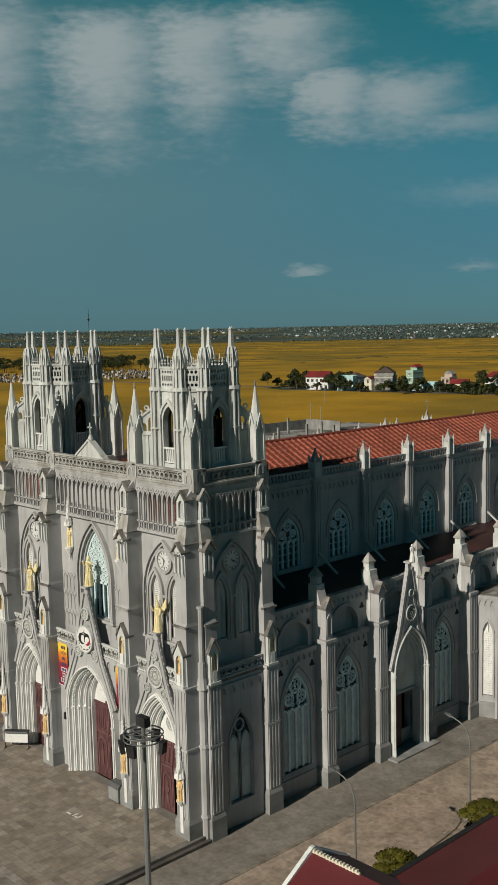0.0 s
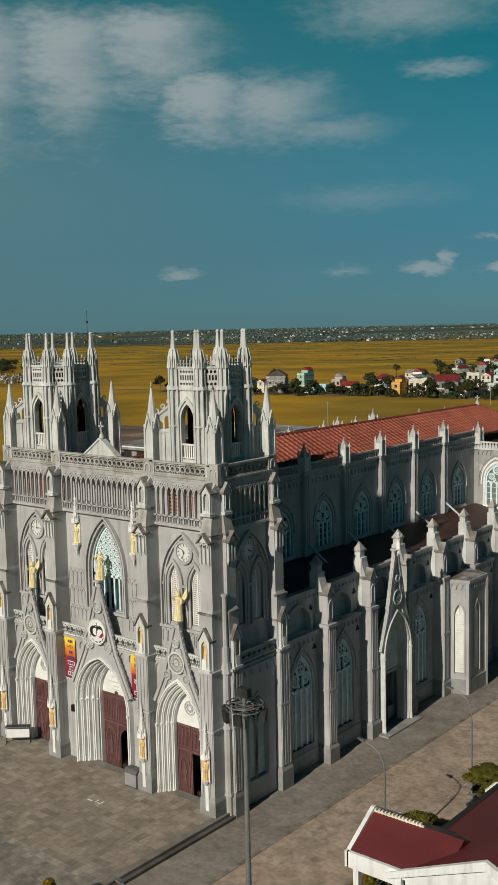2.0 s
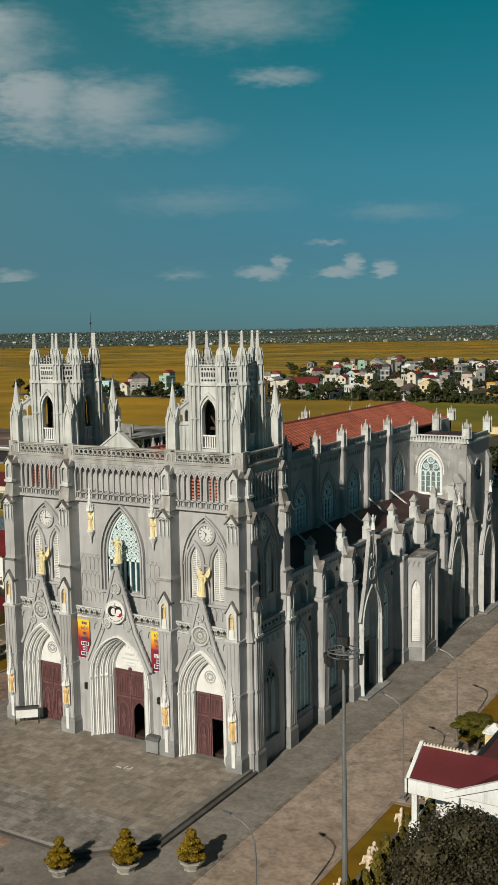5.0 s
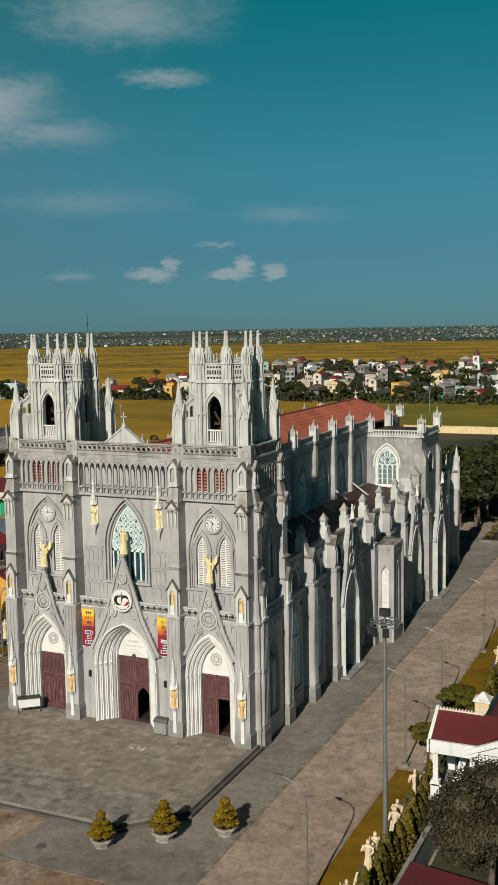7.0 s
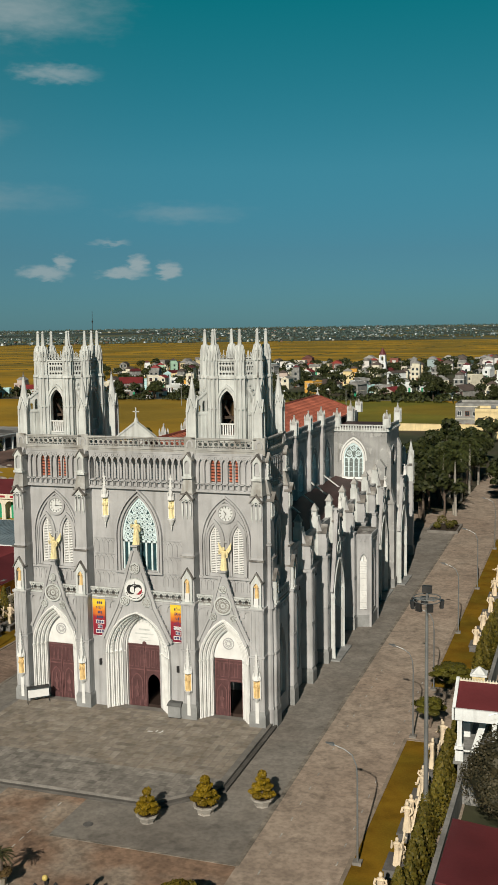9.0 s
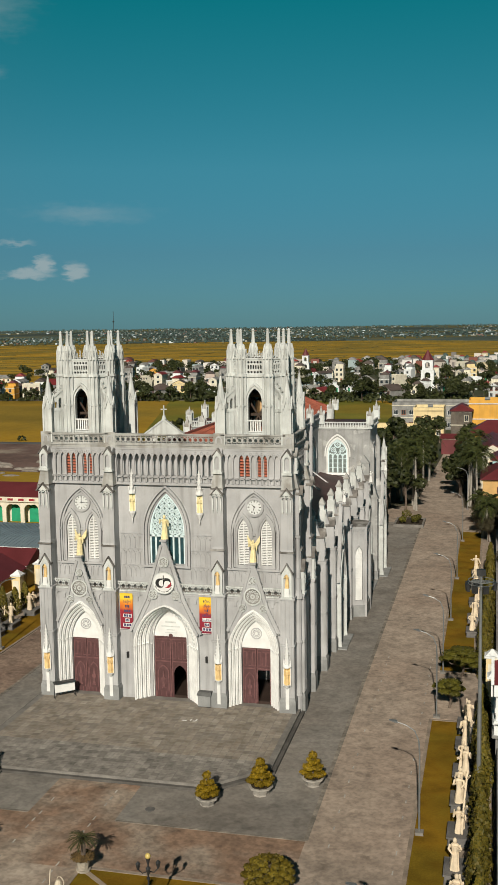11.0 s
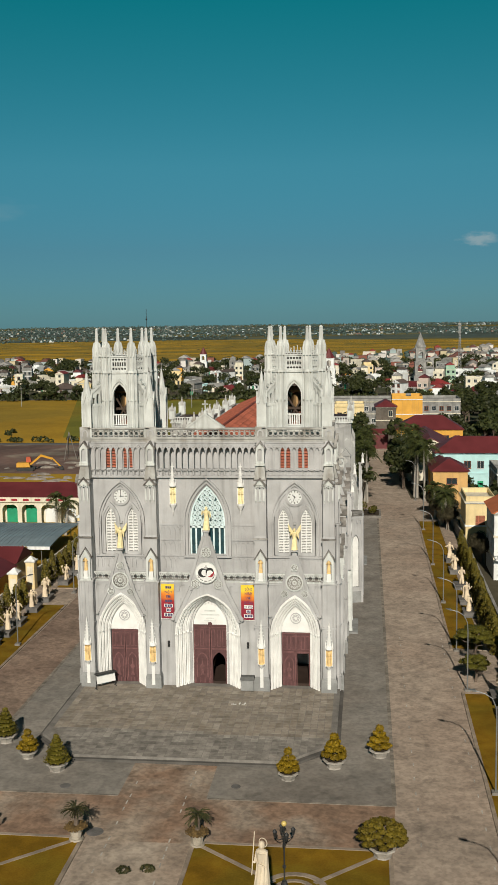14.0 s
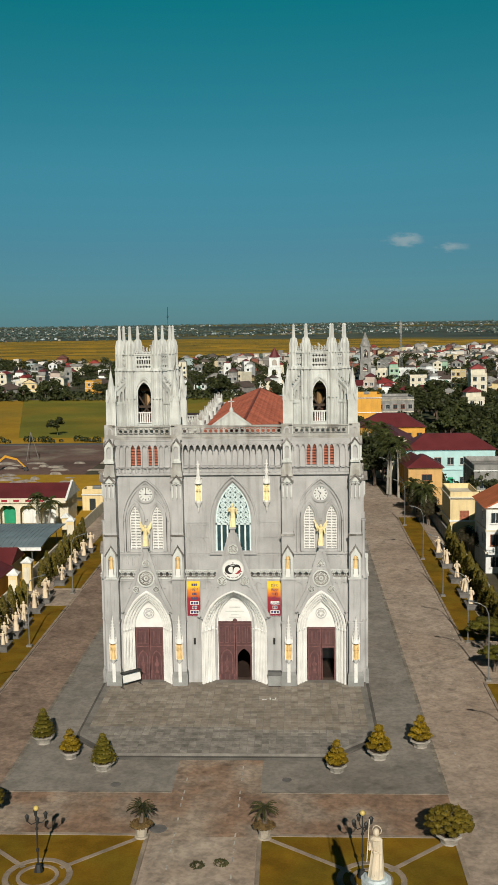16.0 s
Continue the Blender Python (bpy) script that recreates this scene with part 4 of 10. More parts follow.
def clock(tf, cu, cw, v, hour, minute):
    ob = cpart("clock", MB(tf).prism(ring_pts(cu, cw, 0.70, 28), v, v + 0.05, 1), CLOCKW, "white enamelled clock with black numerals")
    part("rim", MB(tf).band(ring_pts(cu, cw, 0.92, 28), ring_pts(cu, cw, 0.70, 28), v - 0.02, v + 0.16, 1, True), WALL, ob)
    mk = MB(tf)
    for k in range(12):
        a = math.pi * k / 6
        d, o = Vector((math.sin(a), math.cos(a))), Vector((math.cos(a), -math.sin(a))) * (0.03 if k % 3 else 0.045)
        p, q = Vector((cu, cw)) + d * 0.46, Vector((cu, cw)) + d * 0.64
        mk.prism([tuple(p + o), tuple(p - o), tuple(q - o), tuple(q + o)], v + 0.05, v + 0.06, 1)
    part("numerals", mk, BLACK, ob, "black hour marks")
    for nm, ang, ln, wd in (("hour_pointer", (hour + minute / 60) / 12, 0.36, 0.045), ("minute_pointer", minute / 60, 0.56, 0.032)):
        a = 2 * math.pi * ang
        d, o = Vector((math.sin(a), math.cos(a))), Vector((math.cos(a), -math.sin(a))) * wd
        p, q = Vector((cu, cw)) - d * 0.1, Vector((cu, cw)) + d * ln
        part(nm, MB(tf).prism([tuple(p + o), tuple(p - o), tuple(q - o * 0.5), tuple(q + o * 0.5)], v + 0.065, v + 0.08, 1), BLACK, ob)
    return ob


def tower_window(tf, c, hour, minute, floor_w=13.3):
    mb = MB(tf)
    for k, proud in enumerate((0.3, 0.08, 0.2)):
        o, i = 4.75 - 0.26 * k, 4.75 - 0.26 * (k + 1)
        mb.band(arch(o, 16.4, 20.6 - 0.14 * k, 9, 13.2, c), arch(i, 16.4, 20.6 - 0.14 * (k + 1), 9, 13.2, c), 0, proud, 1)
    for s2 in (-1, 1):
        for k in range(2):
            o, i = 1.9 - 0.4 * k, 1.9 - 0.4 * (k + 1)
            mb.band(arch(o, 16.5, 18.45 - 0.26 * k, 7, 13.3, c + s2 * 1.1), arch(i, 16.5, 18.45 - 0.26 * (k + 1), 7, 13.3, c + s2 * 1.1), -0.1, 0.2 - 0.1 * k, 1)
    for u in (-2.35, -0.13, 2.09):
        mb.box(c + u, c + u + 0.26, 0, 0.2, 16.35, 16.55)
    ob = cpart("window", mb, WALL, "twin pointed tower window below a clock")
    for s2 in (-1, 1):
        fr = MB(tf)
        cc = c + s2 * 1.1
        fr.band(arch(1.08, 16.5, 17.88, 6, 13.5, cc), arch(0.92, 16.5, 17.72, 6, 13.5, cc), -0.3, -0.16, 1)
        fr.box(cc - 0.05, cc + 0.05, -0.3, -0.16, 13.5, 17.65)
        for k in range(26):
            z = 13.55 + 0.158 * k
            hw = 0.48 if z < 16.5 else 0.48 * max(0.1, 1 - ((z - 16.5) / 1.35) ** 1.7)
            fr.box(cc - hw, cc + hw, -0.28, -0.2, z, z + 0.095)
        part("shutter", fr, WHITE, ob, "white slatted shutter")
        # black sheet behind the slats, the unlit inside painted on
        part("backing", MB(tf).prism(arch(1.09, 16.5, 17.89, 6, 13.5, cc), -0.33, -0.36, 1), DARK, ob)
    clock(tf, c, 19.05, 0.02, hour, minute)
    return ob


for s in (-1, 1):
    tower_window(tfF, 8.6 * s, *((3, 0) if s < 0 else (10, 33)))
    # low blind panel under the window, over the terrace
    mb = MB(tfF)
    for k in range(9):
        cc = 8.6 * s - 2.3 + 0.575 * k
        mb.band(arch(0.5, 12.6, 12.95, 4, 11.9, cc), arch(0.34, 12.6, 12.82, 4, 11.9, cc), 0, 0.08, 1)
    mb.box(8.6 * s - 2.65, 8.6 * s + 2.65, 0, 0.22, 13.02, 13.22)
    cpart("blind_tracery", mb, WALL)
tfR, tfL = face_right(TW1), face_left(-TW1)
tower_window(tfR, TC[1], 4, 18)
tower_window(tfL, TC[1], 4, 18)
tfI = face_left(TW0)

# -- upper arcades, cornice and parapets
SIDES = [(tfF, -4.85, 4.85, 16, "front"), (tfF, 5.55, 11.65, 11, "front"), (tfF, -11.65, -5.55, 11, "front"), (tfR, 1.5, 7.1, 10, "side"), (tfL, 1.5, 7.1, 10, "side")]
for tf, u0, u1, n, nm in SIDES:
    mb = MB(tf)
    arcade(mb, u0, u1, 21.1, 24.5, n)
    mb.box(u0, u1, 0, 0.36, 20.95, 21.12)
    cpart("blind_arcade", mb, WALL, "blind arcade of slim colonnettes")
    mb = MB(tf)
    mb.box(u0, u1, -0.1, 0.32, 24.5, 24.72)
    mb.box(u0, u1, -0.1, 0.40, 24.72, 24.86)
    quatrefoil_band(mb, u0, u1, 24.86, 25.72, 0.02, 0.26, 0.5)
    mb.box(u0, u1, -0.02, 0.36, 25.72, 25.84)
    cpart("parapet", mb, STAINED, "stained cornice with a pierced quatrefoil parapet")
for s in (-1, 1):
    for o in (-1.16, -0.58, 0.58, 1.16):
        c = 8.6 * s + o
        mb = MB(tfF)
        for k in range(7):
            mb.box(c - 0.2, c + 0.2, -0.2, -0.02, 21.95 + 0.28 * k, 22.09 + 0.28 * k)
        mb.box(c - 0.2, c + 0.2, -0.2, -0.05, 23.95 - 0.1, 23.95)
        cpart("louvre", mb, LOUVRE, "terracotta louvre slats")
        cpart("louvre_backing", MB(tfF).box(c - 0.22, c + 0.22, -0.35, -0.3, 21.8, 24.0), LOUVRE)
# gable with a cross between the towers
g = MB(tfF).prism([(-1.75, 25.84), (1.75, 25.84), (0, 27.1)], 0.25, -0.15, 1)
g.prism([(-1.95, 25.86), (-1.75, 25.84), (0, 27.08), (1.75, 25.84), (1.95, 25.86), (0, 27.28)], 0.34, -0.2, 1)
cpart("gable", g, PALE, "small pediment between the towers")
cr = MB(tfF).cone(0, 0.05, 27.2, 27.55, 0.24, 0.12, 8).box(-0.05, 0.05, 0.0, 0.1, 27.5, 28.5).box(-0.3, 0.3, 0.0, 0.1, 28.08, 28.18)
cpart("cross", cr, PALE, "pale stone cross")

# -- front piers
PIERS = [(4.72, 6.02), (11.28, 12.58)]


def pier(tf, u0, u1, vw, deep):
    """A stepped buttress in front of a wall: plinth, panelled shaft, weathered offsets."""
    mb = MB(tf)
    c, h = (u0 + u1) / 2, (u1 - u0) / 2
    a = deep
    mb.box(c - h, c + h, 0, a, 1.55, 10.95)
    mb.box(c - h - 0.06, c + h + 0.06, 0, a + 0.06, 6.45, 6.62)
    mb.box(c - h - 0.1, c + h + 0.1, 0, a + 0.1, 10.8, 11.0)
    ob = cpart("pier", mb, WALL, "stepped grey buttress with a panelled shaft")
    for k in range(4):
        u = c - h + 0.13 + k * (2 * h - 0.26) / 3
        part("panel_strip", MB(tf).box(u - 0.06, u + 0.06, a, a + 0.05, 1.6, 6.4), WALL, ob)
        part("panel_strip", MB(tf).box(u - 0.06, u + 0.06, a, a + 0.05, 6.65, 10.7), WALL, ob)
    b = a - 0.25
    b2 = b - 0.14
    part("middle_stage", MB(tf).box(c - h * 0.92, c + h * 0.92, 0, b, 11.0, 15.2), WALL, ob)
    part("offset", MB(tf).frus(c - h * 0.92, c + h * 0.92, 0, b, 15.2, c - h * 0.86, c + h * 0.86, 0, b - 0.12, 15.45), WALL, ob)
    part("upper_stage", MB(tf).box(c - h * 0.86, c + h * 0.86, 0, b2, 15.45, 20.9), WALL, ob)
    part("offset", MB(tf).frus(c - h * 0.86, c + h * 0.86, 0, b2, 20.9, c - h * 0.62, c + h * 0.62, 0, b2 - 0.35, 22.3), STAINED, ob)
    part("top_stage", MB(tf).box(c - h * 0.62, c + h * 0.62, 0, b2 - 0.35, 22.3, 24.1), WALL, ob)
    part("offset", MB(tf).frus(c - h * 0.62, c + h * 0.62, 0, b2 - 0.35, 24.1, c - h * 0.5, c + h * 0.5, 0, 0.32, 24.6), WALL, ob)
    part("parapet_block", MB(tf).box(c - h * 0.8, c + h * 0.8, 0, 0.36, 24.4, 25.95), STAINED, ob)
    part("block_arch", MB(tf).band(arch(h * 1.0, 25.3, 25.7, 4, 25.0, c), arch(h * 0.6, 25.3, 25.55, 4, 25.0, c), 0.36, 0.42, 1), WALL, ob)
    part("plinth", MB(tf).box(c - h - 0.12, c + h + 0.12, 0, a + 0.12, G0, 1.2).frus(c - h - 0.12, c + h + 0.12, 0, a + 0.12, 1.2, c - h, c + h, 0, a, 1.55), PLINTH, ob, "dark stone plinth")
    cap = MB(tf).box(c - h - 0.05, c + h + 0.05, b - 0.2, b + 0.12, 15.12, 15.26)
    cap.box(c - h * 0.95, c + h * 0.95, 0.0, b2 + 0.06, 20.84, 20.96)
    part("weathering", cap, CAP, ob, "dark weathered ledge")
    niche(tf, c, 11.05, 14.1, h * 0.72, b - 0.15, False, True)
    niche(tf, c, 18.9, 21.0, h * 0.74, b2 - 0.12, True)
    niche(tf, c, 22.4, 24.5, h * 0.6, b2 - 0.62)
    return ob


def wall_spire(tf, cu, v):
    """A white stone bracket with an ochre relief under a lacy spire, on a slim shaft."""
    mb = MB(tf)
    mb.box(cu - 0.16, cu + 0.16, v, v + 0.1, 0.5, 2.7)
    mb.cone(cu, v + 0.15, 2.5, 2.9, 0.1, 0.34, 8)
    mb.cone(cu, v + 0.15, 4.55, 4.9, 0.4, 0.3, 8)
    for k in range(6):
        a = math.pi * k / 3
        mb.cone(cu + 0.32 * math.cos(a), v + 0.15 + 0.3 * math.sin(a), 4.6, 5.4, 0.09, 0.0, 4)
    for sg in (-1, 1):
        mb.tube([(cu + sg * 0.34, v + 0.12, 2.75), (cu + sg * 0.34, v + 0.12, 4.65)], 0.05, 5)
        mb.cone(cu + sg * 0.34, v + 0.12, 4.6, 5.3, 0.09, 0.0, 5)
    mb.cone(cu, v + 0.15, 4.9, 7.3, 0.24, 0.02, 6)
    for k in range(6):
        z = 5.1 + 0.33 * k
        for sg in (-1, 1):
            mb.ball((cu + sg * (0.29 - 0.042 * k), v + 0.15, z), 0.06, 5, 3)
    ob = cpart("bracket_spire", mb, WHITE, "white lacy stone spire over a relief")
    fg = robed(MB(tf), cu, v + 0.16, 2.85, 1.76)
    part("relief", fg, OCHRE, ob, "ochre figure relief")


for s in (-1, 1):
    for k, (a, b) in enumerate(PIERS):
        u0, u1 = sorted((a * s, b * s))
        pier(tfF, u0, u1, 0, 1.72)
        wall_spire(tfF, (u0 + u1) / 2, 1.78)
    tf = tfR if s > 0 else tfL
    # buttresses of the tower on the long side
    pier(tf, 0.75, 1.9, 0, 1.2)
    pier(tf, 6.35, 7.55, 0, 1.2)
    # rounded shaft in the corner between the two buttresses
    x = 12.75 * s
    mb = MB().cone(x, 0.55, G0, 12.6, 0.3, 0.27, 8)
    for z in (1.4, 6.5, 10.9):
        mb.cone(x, 0.55, z, z + 0.2, 0.38, 0.34, 8)
    mb.cone(x, 0.55, 12.6, 16.4, 0.2, 0.18, 8)
    mb.cone(x, 0.55, 16.4, 16.55, 0.26, 0.26, 8)
    mb.cone(x, 0.55, 10.7, 11.5, 0.44, 0.3, 8)
    cpart("corner_shaft", mb, WALL)
    # terrace over the tower's side, with lattice parapet
    mb = MB(tf).box(1.9, 6.25, 0.0, 0.85, 10.75, 11.0)
    cpart("terrace_slab", mb, CAP, "weathered terrace slab")
    mb = MB(tf)
    lattice_band(mb, 1.9, 6.25, 10.95, 11.85, 0.7, 0.86, 0.62)
    cpart("parapet", mb, WALL, "pierced lattice parapet")
    wall_part("side_lower_wall", tf, rect(1.9, 6.25, G0, 10.75), (arch(2.6, 5.6, 8.3, 7, 1.4, TC[1] - 0.1),), 0.72, WALL, 0.72)
    cb = MB(lambda u, v, w, tf=tf: tf(u, v + 0.72, w))
    corbel_table(cb, 1.9, 6.25, 9.7, 10.45, 0.12, 0.95)
    cpart("corbel_table", cb, WALL)
    ob = None
    mb = MB(tf)
    mb.band(arch(2.6, 5.6, 8.3, 7, 1.4, 4.1), arch(2.3, 5.6, 8.1, 7, 1.4, 4.1), 0.35, 0.78, 1)
    mb.box(4.0, 4.2, 0.4, 0.55, 1.4, 6.5)
    for q in (-0.6, 0.6):
        mb.band(arch(1.15, 5.3, 6.5, 5, 1.4, 4.1 + q), arch(0.95, 5.3, 6.35, 5, 1.4, 4.1 + q), 0.4, 0.55, 1)
    mb.band(ring_pts(4.1, 7.05, 0.5, 14), ring_pts(4.1, 7.05, 0.38, 14), 0.4, 0.55, 1, True)
    ob = cpart("window", mb, WALL, "twin lancet window low on the tower")
    part("pane", MB(tf).prism(arch(2.58, 5.6, 8.28, 7, 1.4, 4.1), 0.36, 0.32, 1), GLASS, ob, "dull teal glass")
    for q in (-0.6, 0.6):
        part("blind", MB(tf).prism(arch(0.95, 5.3, 6.35, 5, 1.5, 4.1 + q), 0.36, 0.42, 1), BLIND, ob, "pale slatted blind")
    # corner pinnacles of the tower
    for px, py in ((TW1 - 0.25, WY + 0.15), (TW0 + 0.3, WY + 0.15), (TW1 - 0.25, TYB - 0.35), (TW0 + 0.3, TYB - 0.35)):
        pinnacle(px * s, py, 24.9, 28.75, 31.3, 0.41)

# -- octagonal lanterns on the towers
R_IN, FACE_H = 2.5, 1.27
for s in (-1, 1):
    cx, cy = TC[0] * s, TC[1]
    for k in range(8):
        ang = -90 + 45 * k
        main = k % 2 == 0
        tf = face_turned(cx, cy, ang, R_IN if main else (R_IN + FACE_H) / math.sqrt(2))
        side = FACE_H if main else (R_IN - FACE_H) / math.sqrt(2)
        if main:
            hole = arch(1.3, 28.9, 30.05, 6, 26.0)
            mb = MB(tf).prism(keyhole(rect(-side, side, 24.95, 31.2), hole), 0, -0.4, 1)
            ob = cpart("lantern_wall", mb, PALE, "pale wall of the belfry lantern with an open arch")
            fr = MB(tf)
            fr.band(arch(1.95, 28.9, 30.6, 7, 25.6), arch(1.62, 28.9, 30.35, 7, 25.6), 0, 0.2, 1)
            fr.band(arch(1.62, 28.9, 30.35, 7, 25.6), arch(1.3, 28.9, 30.05, 7, 25.6), 0, 0.07, 1)
            part("arch_frame", fr, PALE, ob)
            for z in (25.95, 26.98):
                part("balustrade_rail", MB(tf).box(-0.65, 0.65, -0.2, 0.0, z, z + 0.12), WHITE, ob, "white rail in the arch")
            for q in range(5):
                part("baluster", MB(tf).box(-0.5 + 0.22 * q, -0.38 + 0.22 * q, -0.16, -0.05, 26.07, 26.98), WHITE, ob, "white baluster")
        else:
            mb = MB(tf).prism(rect(-side, side, 24.95, 31.2), 0, -0.4, 1)
            for q in (-0.5, 0.0, 0.5):
                mb.box(q - 0.06, q + 0.06, 0, 0.08, 25.2, 30.6)
            cpart("lantern_wall", mb, PALE)
        # pierced panel and cresting over the string course
        mb = MB(tf)
        mb.box(-side, side, -0.3, 0.12, 31.1, 31.3)
        holes = []
        for q in range(6):
            holes.append(rect(-0.66 + 0.235 * q, -0.66 + 0.15 + 0.235 * q, 31.84, 32.21))
        mb.prism(keyhole(rect(-0.85, 0.85, 31.3, 31.8), *[ring_pts(-0.58 + 0.29 * q, 31.56, 0.115, 7) for q in range(5)]), 0.0, -0.15, 1)
        mb.prism(keyhole(rect(-0.85, 0.85, 31.8, 32.25), *holes), 0.0, -0.15, 1)
        mb.prism(keyhole(rect(-0.85, 0.85, 32.25, 32.7), *[ring_pts(-0.58 + 0.29 * q, 32.46, 0.115, 7) for q in range(5)]), 0.0, -0.15, 1)
        mb.box(-0.85, 0.85, -0.2, 0.08, 32.7, 32.85)
        for q in range(5):
            u = -0.64 + 0.32 * q
            mb.box(u - 0.03, u + 0.03, -0.1, -0.03, 32.85, 33.25 + 0.25 * (q == 2))
            mb.box(u - 0.11, u + 0.11, -0.1, -0.03, 33.02, 33.09)
            mb.ball((u, -0.065, 33.27 + 0.25 * (q == 2)), 0.08, 5, 3)
        cpart("pierced_parapet", mb, PALE, "pierced parapet with cresting")
        # clustered shaft on the corner of the lantern, and its spirelet
        bx, by = (FACE_H, -R_IN) if main else (R_IN, -FACE_H)
        qa = radians(90 * (k // 2))
        px, py = cx + bx * math.cos(qa) - by * math.sin(qa), cy + bx * math.sin(qa) + by * math.cos(qa)
        sh = MB()
        sh.cone(px, py, 24.95, 31.3, 0.42, 0.41, 8)
        sh.cone(px, py, 31.15, 31.4, 0.62, 0.56, 8)
        sh.cone(px, py, 31.4, 33.6, 0.37, 0.36, 8)
        sh.cone(px, py, 33.6, 34.05, 0.40, 0.26, 8)
        sh.cone(px, py, 28.4, 28.52, 0.58, 0.58, 8)
        sh.cone(px, py, 34.05, 34.15, 0.28, 0.26, 8)
        sp = MB().cone(px, py, 34.1, 35.35, 0.2, 0.12, 6).cone(px, py, 35.35, 35.42, 0.16, 0.16, 6).cone(px, py, 35.42, 35.55, 0.13, 0.05, 6)
        shaft = cpart("lantern_shaft", sh, PALE, "clustered stone shaft ending in a spirelet")
        part("spirelet", sp, PALE, shaft)
        for q in range(8):
            b = math.pi * (q + 0.5) / 4
            cb_, sb_ = math.cos(b), math.sin(b)
            part("rib", MB().cone(px + 0.47 * cb_, py + 0.47 * sb_, 25.0, 31.2, 0.1, 0.1, 6).tube([(px + 0.42 * cb_, py + 0.42 * sb_, 31.4), (px + 0.41 * cb_, py + 0.41 * sb_, 33.5), (px + 0.28 * cb_, py + 0.28 * sb_, 34.1)], [0.075, 0.07, 0.05], 5), PALE, shaft)
            c2, s2_ = math.cos(b + math.pi / 8), math.sin(b + math.pi / 8)
            part("gablet", MB().cone(px + 0.40 * c2, py + 0.40 * s2_, 32.75, 33.55, 0.12, 0.0, 4), PALE, shaft)
        if not main:
            # raking wing from the lantern to the corner pinnacle, with an arcade
            w = MB(lambda u, v, z, ca=math.cos(radians(ang)), sa=math.sin(radians(ang)), cx=cx, cy=cy: (cx + u * ca - v * sa, cy + u * sa + v * ca, z))
            u0, u1 = R_IN - 0.1, 4.3
            hs = [arch(0.34, 29.2, 29.55, 3, 28.15, u0 + 0.45), arch(0.34, 28.85, 29.15, 3, 28.15, u0 + 0.92), arch(0.34, 28.5, 28.75, 3, 28.15, u0 + 1.38)]
            w.prism(keyhole([(u0, 24.95), (u1, 24.95), (u1, 28.9), (u0, 30.3)], *hs), -0.16, 0.16, 1)
            w.prism([(u0, 30.3), (u1, 28.9), (u1, 29.08), (u0, 30.5)], -0.24, 0.24, 1)
            for q in range(4):
                f = (q + 0.5) / 4
                w.band(ring_pts(u0 + (u1 - u0) * f, 30.72 - 1.4 * f, 0.2, 8), ring_pts(u0 + (u1 - u0) * f, 30.72 - 1.4 * f, 0.1, 8), -0.08, 0.08, 1, True)
            for q in range(3):
                w.box(u0 + 0.3 + 0.4 * q, u0 + 0.4 + 0.4 * q, -0.22, 0.22, 25.0, 27.8)
            w.box(u0, u1, -0.22, 0.22, 27.85, 28.0)
            cpart("raking_wing", w, PALE, "raking pierced wing beside the lantern")
    # floor inside and a bell
    # added drum, dark so that the parapet holes read as shaded
    cpart("lantern_drum", MB().cone(cx, cy, 31.2, 32.8, R_IN - 0.5, R_IN - 0.5, 8), CAP, "dark drum added to darken the holes of the pierced parapet")
    cpart("lantern_floor", MB().cone(cx, cy, 25.0, 25.3, R_IN + 0.1, R_IN + 0.1, 8), CAP, "weathered floor of the lantern")
    cpart("lantern_vault", MB().cone(cx, cy, 31.0, 31.25, R_IN, R_IN, 8), CAP)
    bell = part("bell", MB().cone(cx, cy, 27.6, 27.9, 0.75, 0.6, 14).cone(cx, cy, 27.9, 28.8, 0.6, 0.42, 14).cone(cx, cy, 28.8, 29.05, 0.42, 0.15, 14).box(cx - 2.3, cx + 2.3, cy - 0.1, cy + 0.1, 29.05, 29.3), shade("bronze", (0.18, 0.11, 0.05), 0.7, 2.0, 12.0, 0.45, 0.1, metal=0.8), church, "bronze bell on a beam")
# timbers and a brick block added in both lanterns to darken their arches
DARKWOOD = shade("dark_timber", (0.075, 0.05, 0.035), 0.6, 2.0, 20.0, 0.85, 0.2)
BRICK = shade("bare_red_brick", (0.23, 0.10, 0.07), 0.6, 1.5, 14.0, 0.9, 0.3)
